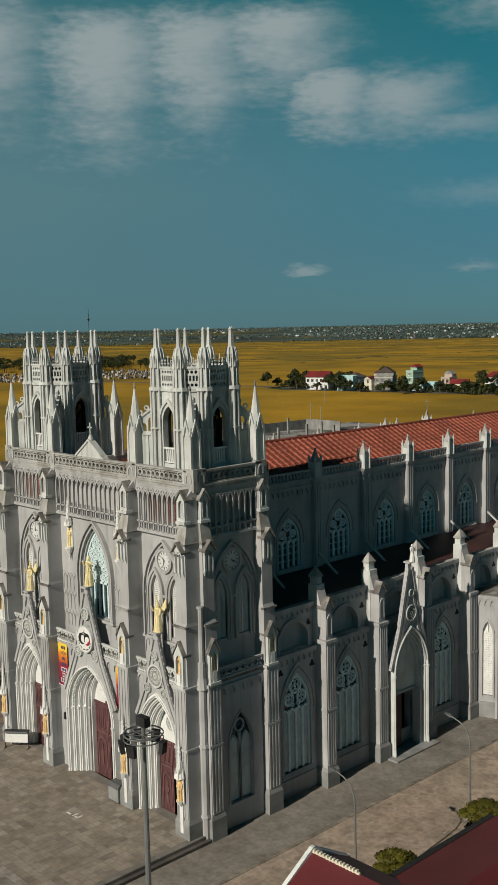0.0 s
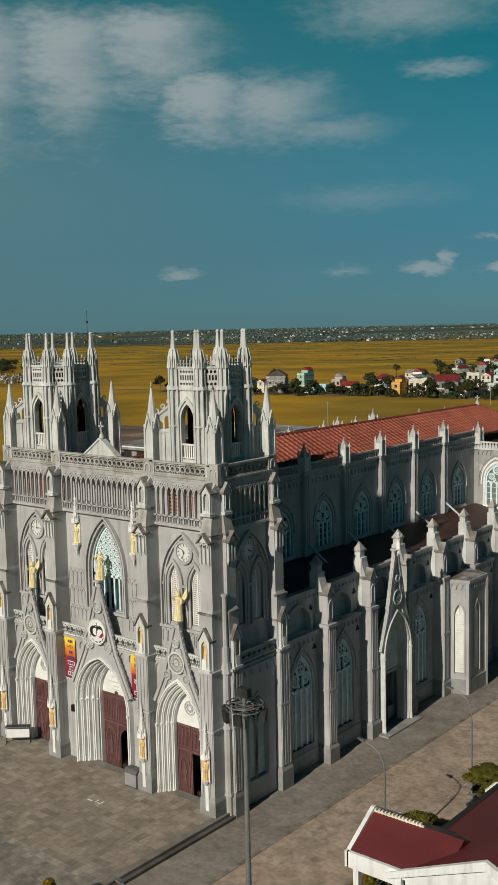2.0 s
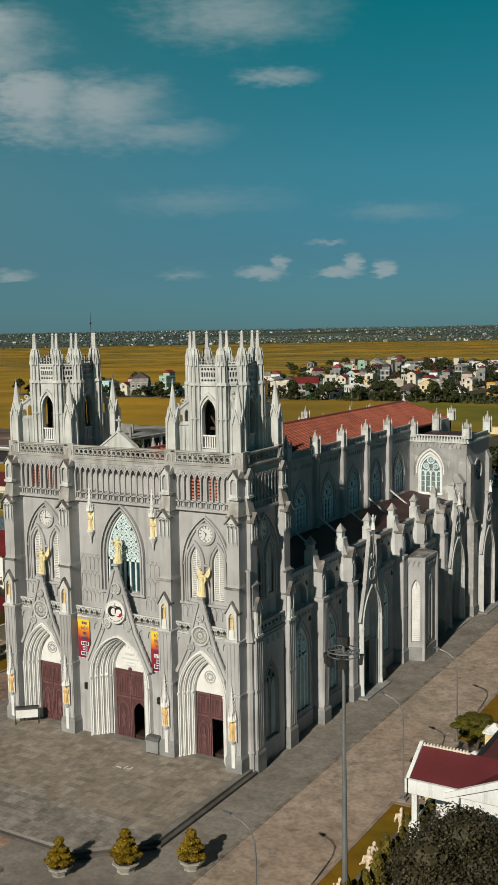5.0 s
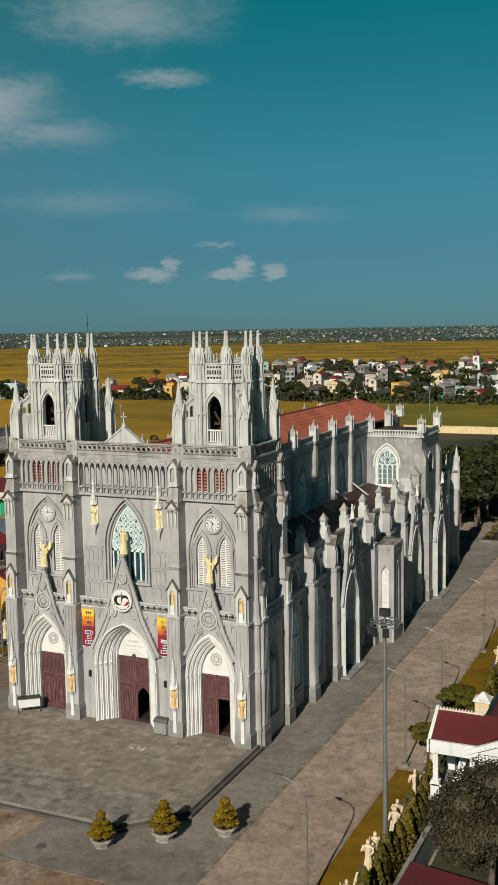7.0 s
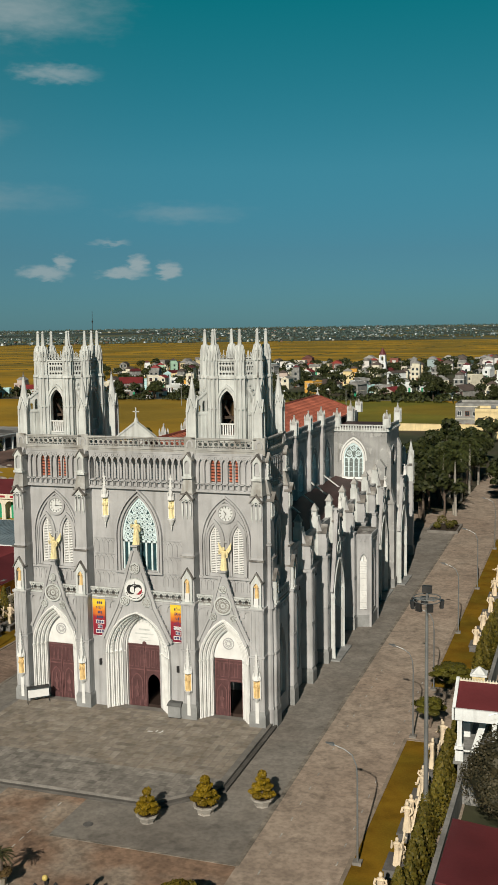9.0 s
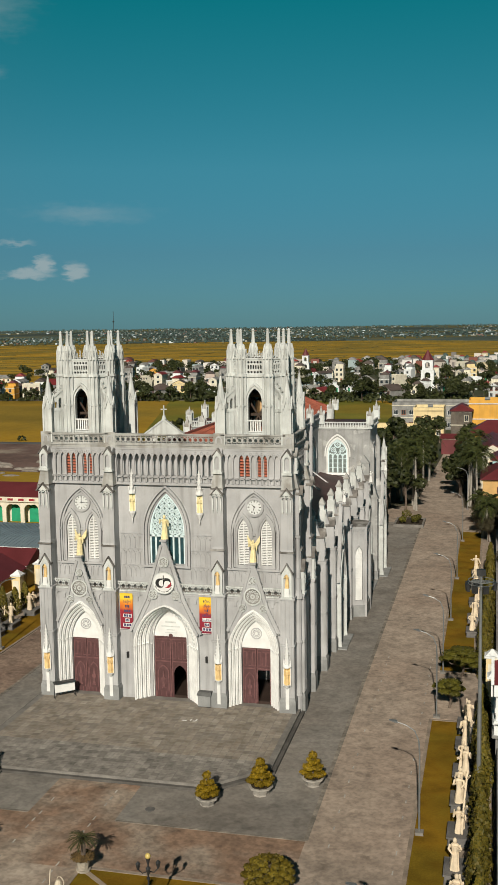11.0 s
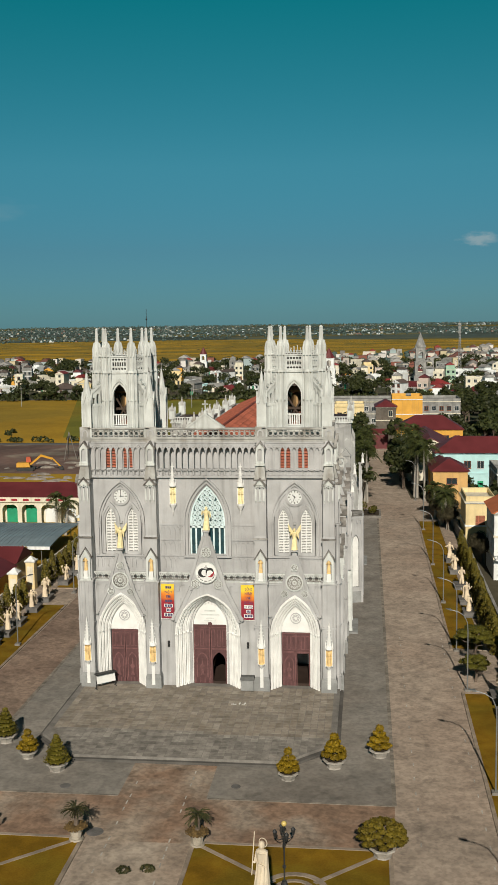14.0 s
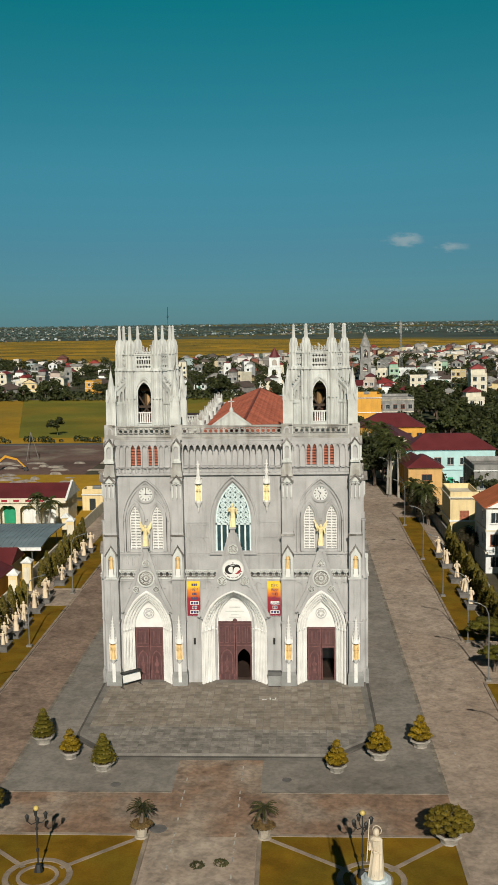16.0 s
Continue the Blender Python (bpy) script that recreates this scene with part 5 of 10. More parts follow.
for s in (-1, 1):
    cx, cy = TC[0] * s, TC[1]
    fr = MB()
    for sx in (-1, 1):
        for sy in (-1, 1):
            fr.box(cx + 1.1 * sx - 0.13, cx + 1.1 * sx + 0.13, cy + 1.1 * sy - 0.13, cy + 1.1 * sy + 0.13, 25.25, 30.9)
        fr.tube([(cx + 1.1 * sx, cy - 1.1, 25.6), (cx + 1.1 * sx, cy + 1.1, 29.2)], 0.1, 4).tube([(cx + 1.1 * sx, cy + 1.1, 25.6), (cx + 1.1 * sx, cy - 1.1, 29.2)], 0.1, 4)
        fr.tube([(cx - 1.1, cy + 1.1 * sx, 25.6), (cx + 1.1, cy + 1.1 * sx, 29.2)], 0.1, 4).tube([(cx + 1.1, cy + 1.1 * sx, 25.6), (cx - 1.1, cy + 1.1 * sx, 29.2)], 0.1, 4)
        for z in (27.4, 29.3):
            fr.box(cx - 1.2, cx + 1.2, cy + 1.1 * sx - 0.1, cy + 1.1 * sx + 0.1, z, z + 0.24).box(cx + 1.1 * sx - 0.1, cx + 1.1 * sx + 0.1, cy - 1.2, cy + 1.2, z, z + 0.24)
    cpart("bell_frame", fr, DARKWOOD, "dark timber bell frame added to darken the lantern")
    cpart("stair_housing", MB().box(cx + 0.15, cx + 1.0, cy + 0.3, cy + 1.6, 25.25, 29.0).frus(cx - 0.9, cx + 0.15, cy + 0.6, cy + 1.5, 25.25, cx - 0.1, cx + 0.15, cy + 0.6, cy + 1.5, 28.6), BRICK, "bare brick block added inside the lantern")
cpart("lightning_rod", MB().tube([(-6.6, 5.6, 25), (-6.6, 5.6, 37.4)], 0.022, 5).ball((-6.6, 5.6, 36.4), 0.1, 6, 4), BLACK, "thin lightning rod")

# -- nave
NX, NTOP = 5.9, 22.9
NY1 = 67.5
TRY0, TRY1, TRX = 52.2, 61.0, 13.3    # transept


def lancet_window(tf, c, half, w0, spring, apex, lights, v=0.0, mat=WALL, pale=False, pane=None):
    """A traceried window: hood, frame, mullions, three roses in the head, and glass."""
    mb = MB(tf)
    mb.band(arch(2 * half + 0.9, spring, apex + 0.75, 8, spring - 0.4, c), arch(2 * half + 0.6, spring, apex + 0.5, 8, spring - 0.4, c), v, v + 0.12, 1)
    mb.band(arch(2 * half + 0.35, spring, apex + 0.3, 8, w0, c), arch(2 * half - 0.02, spring, apex - 0.02, 8, w0, c), v - 0.22, v + 0.06, 1)
    mb.frus(c - half - 0.25, c + half + 0.25, v - 0.2, v + 0.2, w0 - 0.3, c - half - 0.2, c + half + 0.2, v - 0.2, v + 0.02, w0)
    ob = cpart("window", mb, mat, "tall pointed window with stone tracery")
    tr = MB(tf)
    p = 2 * half / lights
    for k in range(1, lights):
        tr.box(c - half + k * p - 0.09, c - half + k * p + 0.09, v - 0.28, v - 0.12, w0, spring)
    for k in range(lights):
        cc = c - half + (k + 0.5) * p
        tr.band(arch(p, spring - 0.5, spring + 0.1, 4, None, cc), arch(p * 0.72, spring - 0.5, spring - 0.08, 4, None, cc), v - 0.28, v - 0.14, 1)
    rise = apex - spring
    tr.band(arch(2 * half - 0.03, spring, apex - 0.03, 8, w0, c), arch(2 * half - 0.36, spring, apex - 0.33, 8, w0, c), v - 0.29, v - 0.1, 1)
    for sg in (-1, 1):
        tr.band(ring_pts(c + sg * 0.2 * half, spring + 0.1 * rise, 0.17, 8), ring_pts(c + sg * 0.2 * half, spring + 0.1 * rise, 0.09, 8), v - 0.28, v - 0.13, 1, True)
    for dx, dz, rr in ((0, 0.62, 0.26), (-0.45, 0.27, 0.2), (0.45, 0.27, 0.2)):
        x, z, r = c + dx * half, spring + dz * rise, rr * rise * 0.92
        tr.band(ring_pts(x, z, r, 12), ring_pts(x, z, r * 0.78, 12), v - 0.28, v - 0.14, 1, True)
        for q in range(4):
            a = math.pi * (q + 0.5) / 2
            tr.band(ring_pts(x + r * 0.42 * math.cos(a), z + r * 0.42 * math.sin(a), r * 0.36, 7), ring_pts(x + r * 0.42 * math.cos(a), z + r * 0.42 * math.sin(a), r * 0.22, 7), v - 0.27, v - 0.16, 1, True)
    for k in range(1, 1 if pale else 4):
        z = w0 + (spring - w0) * k / 4
        tr.box(c - half, c + half, v - 0.26, v - 0.2, z - 0.025, z + 0.025)
    part("tracery", tr, TRACERY, ob, "pale stone mullions and roses")
    part("pane", MB(tf).prism(arch(2 * half, spring, apex, 8, w0, c), v - 0.3, v - 0.34, 1), pane or GLASS, ob, "dull teal glass")
    if pale:
        for k in range(lights):
            cc = c - half + (k + 0.5) * p
            part("blind", MB(tf).prism(arch(p * 0.74, spring - 0.5, spring - 0.05, 4, w0 + 0.05, cc), v - 0.3, v - 0.26, 1), BLIND, ob, "pale slatted blind")
    return ob


def nave_pinnacle(x, y, z0, z2, half=0.42):
    """A square block with four corner turrets, an ochre-stained pyramid and a knob."""
    z1 = z0 + (z2 - z0) * 0.5
    ob = cpart("pinnacle", MB().frus(x - half, x + half, y - half, y + half, z0, x - half * 0.85, x + half * 0.85, y - half * 0.85, y + half * 0.85, z1), PALE, "small stone pinnacle on the wall head")
    for sx in (-1, 1):
        for sy in (-1, 1):
            px, py = x + sx * half * 0.85, y + sy * half * 0.85
            part("turret", MB().cone(px, py, z0, z1 + 0.25, 0.11, 0.09, 6).cone(px, py, z1 + 0.25, z1 + 0.75, 0.13, 0.0, 6), PALE, ob)
    part("spire", MB().cone(x, y, z1, z1 + 0.35, half * 1.25, half * 0.8, 4).cone(x, y, z1 + 0.35, z2 - 0.2, half * 0.8, 0.06, 4), STAINED, ob, "weathered ochre-grey spire")
    part("finial", MB().ball((x, y, z2 - 0.14), 0.12, 6, 4), STAINED, ob)
    return ob


for s in (-1, 1):
    tf = face_right(NX) if s > 0 else face_left(-5.25)
    ys = [TYB + 0.004] + BAYS[:-1] + [TRY0]
    wins = [(ys[k] + ys[k + 1]) / 2 for k in range(len(ys) - 1)]
    wins[0] = 9.9
    holes = [arch(2.7, 17.6, 19.6, 7, 15.2, c) for c in wins]
    for k, c in enumerate(wins):
        a, b = ys[k], ys[k + 1]
        wall_part("nave_wall", tf, rect(a, b, 9.0, NTOP), (arch(2.7, 17.6, 19.6, 7, 15.3, c),), 0.5)
        lancet_window(tf, c, 1.35, 15.3, 17.6, 19.6, 4)
        mb = MB(tf)
        mb.box(a, b, 0, 0.1, 22.0, 22.12)
        corbel_table(mb, a + 0.3, b - 0.3, 21.4, 22.0, 0.12, 0.55)
        mb.box(a, b, -0.1, 0.28, 22.5, 22.7)
        mb.box(a, b, -0.05, 0.22, 23.25, 23.4)
        n = 16
        for q in range(n):
            u = a + (q + 0.5) * (b - a) / n
            mb.box(u - 0.07, u + 0.07, 0.0, 0.16, 22.7, 23.25)
        cpart("wall_head", mb, WALL, "corbelled wall head with a small balustrade")
    for y in BAYS[:-1]:
        mb = MB(tf)
        mb.box(y - 0.42, y + 0.42, 0, 0.4, 14.5, 22.6)
        for q in (-0.3, 0.0, 0.3):
            mb.box(y + q - 0.07, y + q + 0.07, 0.4, 0.47, 15, 22.3)
        mb.box(y - 0.5, y + 0.5, 0, 0.52, 22.45, 22.75)
        cpart("pilaster", mb, WALL)
        nave_pinnacle(NX + 0.12 if s > 0 else -5.37, y, 22.7, 25.2)
    # low raking struts from the nave wall over the aisle roof
    for y in BAYS[:-1]:
        st = MB(lambda u, v, w, s=s: (u * s, v, w)).prism([(NX, 16.5), (NX, 16.3), (8.2, 14.65), (8.5, 14.6)], y - 0.09, y + 0.09, 1)
        cpart("strut", st, PALE, "raking stone strut over the aisle roof")

# roof: two slopes and a hipped end
EAVE, RX, EAVE_Z, RIDGE_Z = {1: 5.75, -1: -5.1}, 0.75, 22.75, 25.35
RY0, RY1, HIP = 2.5, 67.8, 63.0
roof = MB()
for s in (-1, 1):
    roof.add([(EAVE[s], RY0, EAVE_Z), (RX, RY0, RIDGE_Z), (RX, HIP, RIDGE_Z), (EAVE[s], RY1, EAVE_Z), (EAVE[s], RY0, EAVE_Z - 0.2), (RX, RY0, RIDGE_Z - 0.2), (RX, HIP, RIDGE_Z - 0.2), (EAVE[s], RY1, EAVE_Z - 0.2)],
             [(0, 1, 2, 3), (7, 6, 5, 4), (0, 4, 5, 1), (0, 3, 7, 4)])
roof.add([(EAVE[-1], RY1, EAVE_Z), (RX, HIP, RIDGE_Z), (EAVE[1], RY1, EAVE_Z), (EAVE[-1], RY1, EAVE_Z - 0.2), (RX, HIP, RIDGE_Z - 0.2), (EAVE[1], RY1, EAVE_Z - 0.2)], [(0, 1, 2), (5, 4, 3), (0, 2, 5, 3)])
nave_roof = cpart("nave_roof", roof, TILE, "red tiled roof with tile rolls")
rolls = MB()
for s in (-1, 1):
    y = RY0 + 0.2
    while y < RY1 - 0.3:
        g_ = 0.0 if y < HIP else (y - HIP) / (RY1 - HIP)
        steps = 9
        for q in range(steps):
            fa, fb = (1 - g_) * q / steps, (1 - g_) * min(1.0, (q + 1.06) / steps)
            xa, xb = EAVE[s] + (RX - EAVE[s]) * fa, EAVE[s] + (RX - EAVE[s]) * fb
            za, zb = EAVE_Z + (RIDGE_Z - EAVE_Z) * fa, EAVE_Z + (RIDGE_Z - EAVE_Z) * fb
            rolls.add([(xa, y - 0.2, za - 0.01), (xa, y + 0.2, za - 0.01), (xb, y + 0.2, zb - 0.01), (xb, y - 0.2, zb - 0.01), (xa, y, za + 0.13), (xb, y, zb + 0.06)],
                      [(0, 1, 4), (1, 2, 5, 4), (2, 3, 5), (3, 0, 4, 5)])
        y += 0.74
# rolls lighter than the roof below: sunlit highlights put into their colour
part("roof_tiling", rolls, shade("lit_tile_roll", (0.43, 0.125, 0.075), 0.6, 0.5, 5.0, 0.75, 0.2), nave_roof, "rows of raised roof tiles, painted lighter as highlights", fix=False)
rd = MB().tube([(RX, RY0, RIDGE_Z), (RX, HIP, RIDGE_Z)], 0.16, 8)
for s in (-1, 1):
    rd.tube([(RX, HIP, RIDGE_Z), (EAVE[s], RY1, EAVE_Z)], 0.14, 6)
part("ridge_tiles", rd, TILE, nave_roof)
cpart("finial", MB().cone(RX, HIP, RIDGE_Z, RIDGE_Z + 0.5, 0.3, 0.12, 8).box(RX - 0.06, RX + 0.06, HIP - 0.06, HIP + 0.06, RIDGE_Z + 0.4, RIDGE_Z + 1.2).box(RX - 0.3, RX + 0.3, HIP - 0.06, HIP + 0.06, RIDGE_Z + 0.85, RIDGE_Z + 0.95), PALE, "stone cross on the ridge end")

# -- aisles, symmetrical; windows, upper blind arches, buttresses
AX, AX2 = 12.2, 11.9
SIDE_DOORS = [1, 5]      # bays with a side portal
CHAPEL_BAY = 3


def buttress(tf, y, tall=16.75):
    """An aisle buttress: plinth, panelled shaft, gablet, inner pier with a pyramid cap."""
    mb = MB(tf)
    h = 0.55
    mb.box(y - h, y + h, 0, 1.15, 1.2, 11.3)
    mb.box(y - h - 0.06, y + h + 0.06, 0, 1.22, 5.75, 5.95)
    mb.box(y - h - 0.08, y + h + 0.08, 0, 1.24, 11.15, 11.4)
    ob = cpart("buttress", mb, WALL, "stepped buttress with gablet and pyramid cap")
    for q in (-0.38, -0.13, 0.13, 0.38):
        part("panel_strip", MB(tf).box(y + q - 0.055, y + q + 0.055, 1.15, 1.2, 1.3, 5.7), WALL, ob)
        part("panel_strip", MB(tf).box(y + q - 0.055, y + q + 0.055, 1.15, 1.2, 6.0, 11.1), WALL, ob)
    part("front_block", MB(tf).box(y - h * 0.68, y + h * 0.68, 0, 1.0, 11.4, 13.9), WALL, ob)
    part("block_arch", MB(tf).band(arch(0.6, 12.9, 13.4, 4, 11.8, y), arch(0.4, 12.9, 13.25, 4, 11.8, y), 1.0, 1.06, 1), WALL, ob)
    part("gablet", MB(tf).prism([(y - h * 0.7, 13.9), (y + h * 0.7, 13.9), (y, 14.6)], 0.1, 1.02, 1), WALL, ob)
    part("inner_pier", MB(tf).box(y - h * 0.8, y + h * 0.8, -0.75, 0.15, 11.0, 15.6), PALE, ob)
    part("offset", MB(tf).frus(y - h * 0.8, y + h * 0.8, 0.15, 0.6, 13.9, y - h * 0.8, y + h * 0.8, 0.1, 0.16, 15.2), WALL, ob)
    part("upper_pier", MB(tf).box(y - h * 0.62, y + h * 0.62, -0.65, -0.05, 15.6, tall - 0.6), PALE, ob)
    part("cap_moulding", MB(tf).box(y - h * 0.8, y + h * 0.8, -0.75, 0.05, tall - 0.6, tall - 0.45), STAINED, ob)
    part("pyramid_cap", MB(tf).add([(y - h * 0.75, -0.72, tall - 0.45), (y + h * 0.75, -0.72, tall - 0.45), (y + h * 0.75, 0.02, tall - 0.45), (y - h * 0.75, 0.02, tall - 0.45), (y, -0.35, tall + 0.25)], [(0, 1, 4), (1, 2, 4), (2, 3, 4), (3, 0, 4), (3, 2, 1, 0)]), STAINED, ob, "weathered pyramid cap")
    part("plinth", MB(tf).box(y - h - 0.14, y + h + 0.14, 0, 1.3, G0, 0.9).frus(y - h - 0.14, y + h + 0.14, 0, 1.3, 0.9, y - h, y + h, 0, 1.15, 1.2), PLINTH, ob, "dark stone plinth")
    sl = MB(tf)
    for sg in (-1, 1):
        sl.prism([(y, 14.62), (y + sg * (h * 0.7 + 0.12), 13.8), (y + sg * (h * 0.7 + 0.12), 13.93), (y, 14.78)], 0.05, 1.12, 1)
    part("roof_slab", sl, CAP, ob, "dark weathered stone slabs")
    return ob


def side_portal(tf, c, tall=15.8, half=2.3):
    portal(tf, c, half, 6.6, 10.5, half * 0.72, 6.6, 9.6, 1.5, 0.55, 7.2, tall, 4, half + 0.3, [(0, 11.6, 0.7, 10), (0, 13.3, 0.32, 5)], PALE)
    cpart("door", MB(tf).box(c - half * 0.7, c - 0.1, 0.42, 0.52, G0, 4.6), WOOD, "brown side door leaf")
    cpart("door", MB(tf).box(c + half * 0.62, c + half * 0.7, 0.5, 1.3, G0, 4.6), WALL, "side door leaf standing open")
    cpart("tympanum", MB(tf).prism(arch(half * 1.44, 6.6, 9.6, 7, 4.6, c), 0.55, 0.4, 1), PALE, "pale tympanum of the side portal")
    cpart("lintel", MB(tf).box(c - half * 0.72, c + half * 0.72, 0.55, 0.68, 4.5, 4.75), WALL, "stone lintel with a small cornice")
    cpart("step", MB(tf).box(c - half - 0.6, c + half + 0.6, 0.0, 2.3, G0, G0 + 0.16), PLINTH, "stone step")


for s in (-1, 1):
    tf = face_right(AX) if s > 0 else face_left(-AX)
    tf2 = face_right(AX2) if s > 0 else face_left(-AX2)
    ys = [7.75] + BAYS
    for k in range(len(ys) - 1):
        a, b = ys[k], ys[k + 1]
        c = (a + b) / 2
        portal_bay, chapel = k - 1 in (SIDE_DOORS[0], 5), k - 1 == CHAPEL_BAY
        hole = arch(3.4, 6.6, 9.4, 7, G0, c) if portal_bay else arch(3.0, 6.4, 9.3, 7, 1.5, c)
        wall_part("aisle_wall", tf, rect(a, b, G0, 10.7), (hole,), 0.6)
        mb = MB(tf)
        mb.box(a, b, -0.3, 0.22, 10.7, 10.95)
        corbel_table(mb, a + 0.55, b - 0.55, 10.1, 10.7, 0.14, 0.6)
        cpart("cornice", mb, WALL)
        cpart("base_course", MB(tf).box(a, b, 0, 0.1, G0, 1.0), WALL)
        # upper strip with a blind segmental arch
        wall_part("aisle_upper_wall", tf2, rect(a, b, 10.9, 14.3), (arch(3.1, 11.6, 13.1, 7, 11.0, c),), 0.45)
        cpart("recess", MB(tf2).box(c - 1.7, c + 1.7, -0.6, -0.455, 10.9, 13.4), WALL, "back of a deep blind arch")
        mb = MB(tf2)
        mb.band(arch(3.6, 11.6, 13.4, 7, 10.95, c), arch(3.1, 11.6, 13.1, 7, 10.95, c), 0, 0.14, 1)
        mb.box(a, b, 0, 0.2, 14.05, 14.35)
        corbel_table(mb, a + 0.5, b - 0.5, 13.6, 14.05, 0.12, 0.55)
        # black discs on the wall face, in place of shaded holes
        for tfq, u, zc in ((tf2, a + 1.0, 12.75), (tf2, b - 1.0, 12.75), (tf, b - 0.95, 9.55), (tf, a + 0.95, 9.55)):
            tre = MB(tfq)
            for q in range(3):
                an = 2 * math.pi * q / 3 + math.pi / 2
                tre.prism(ring_pts(u + 0.15 * math.cos(an), zc + 0.15 * math.sin(an), 0.145, 9), -0.05, 0.012 + 0.002 * q, 1)
            if not (portal_bay and tfq is tf) and not (chapel and tfq is tf):
                cpart("trefoil", tre, DARK, "black trefoil discs painted as shaded holes in the wall")
        cpart("blind_arch", mb, WALL)
        if portal_bay:
            side_portal(tf, c, 15.8 if k == 2 else 14.2)
        elif not chapel:
            lancet_window(tf, c, 1.5, 1.5, 6.4, 9.3, 4, 0.0, WALL, True)
    for y in BAYS:
        buttress(tf, y)
    # aisle roof
    mb = MB().prism([(6.1 * s, 14.95), (11.6 * s, 13.9), (11.6 * s, 13.7), (6.1 * s, 14.7)], TYB + 0.2, TRY0, 1)
    cpart("aisle_roof", mb, AISLE, "dark red sheet roof of the aisle")
    # polygonal chapel between two buttresses
    cc = BAYS[CHAPEL_BAY] + 3.175
    ch = thing
    mbc, mbp = MB(), MB()
    R = 2.75
    pts = [((AX + dx) * s, cc + dy) for dx, dy in ((0.0, -2.85), (2.75, -1.8), (2.75, 1.8), (0.0, 2.85))]
    for q in range(3):
        p0, p1 = Vector(pts[q]), Vector(pts[q + 1])
        L = (p1 - p0).length
        d = (p1 - p0) / L
        nrm = Vector((d.y, -d.x)) * s
        tfc = lambda u, v, w, p0=p0, d=d, nrm=nrm: (p0.x + d.x * u + nrm.x * v, p0.y + d.y * u + nrm.y * v, w)
        cw = L / 2 + (0.6, 0.0, -0.6)[q]
        hole = [arch(0.95, 7.5, 8.6, 5, 1.7, cw)]
        cpart("chapel_wall", MB(tfc).prism(keyhole(rect(0, L, G0, 10.9), *hole), 0, -0.4, 1), WALL, "wall of a polygonal side chapel")
        wn_ = MB(tfc).band(arch(1.25, 7.5, 8.85, 5, 1.6, cw), arch(0.93, 7.5, 8.6, 5, 1.6, cw), -0.1, 0.08, 1)
        ob = cpart("window", wn_, WALL, "narrow chapel window with white slats")
        sl = MB(tfc).box(cw - 0.03, cw + 0.03, -0.25, -0.1, 1.7, 8.5).prism(arch(0.93, 7.5, 8.58, 5, 1.7, cw), -0.3, -0.25, 1)
        for z in range(28):
            sl.box(cw - 0.42, cw + 0.42, -0.24, -0.12, 1.75 + z * 0.21, 1.94 + z * 0.21)
        part("shutter", sl, WHITE, ob, "white slats")
        mbp.tf = tfc
        mbp.box(-0.05, L + 0.05, -0.3, 0.18, 10.7, 11.0)
        corbel_table(mbp, 0.15, L - 0.15, 10.1, 10.7, 0.12, 0.5)
        cpart("plinth", MB(tfc).box(-0.1, L + 0.1, 0, 0.14, G0, 1.1), PLINTH, "dark stone plinth")
        mbp.box(-0.2, 0.2, -0.1, 0.16, G0, 10.7)
    mbp.tf = None
    cpart("chapel_cornice", mbp, WALL)
    cpart("chapel_roof", MB().prism(pts, 10.85, 11.05, 2), CAP, "flat dark roof of the chapel")

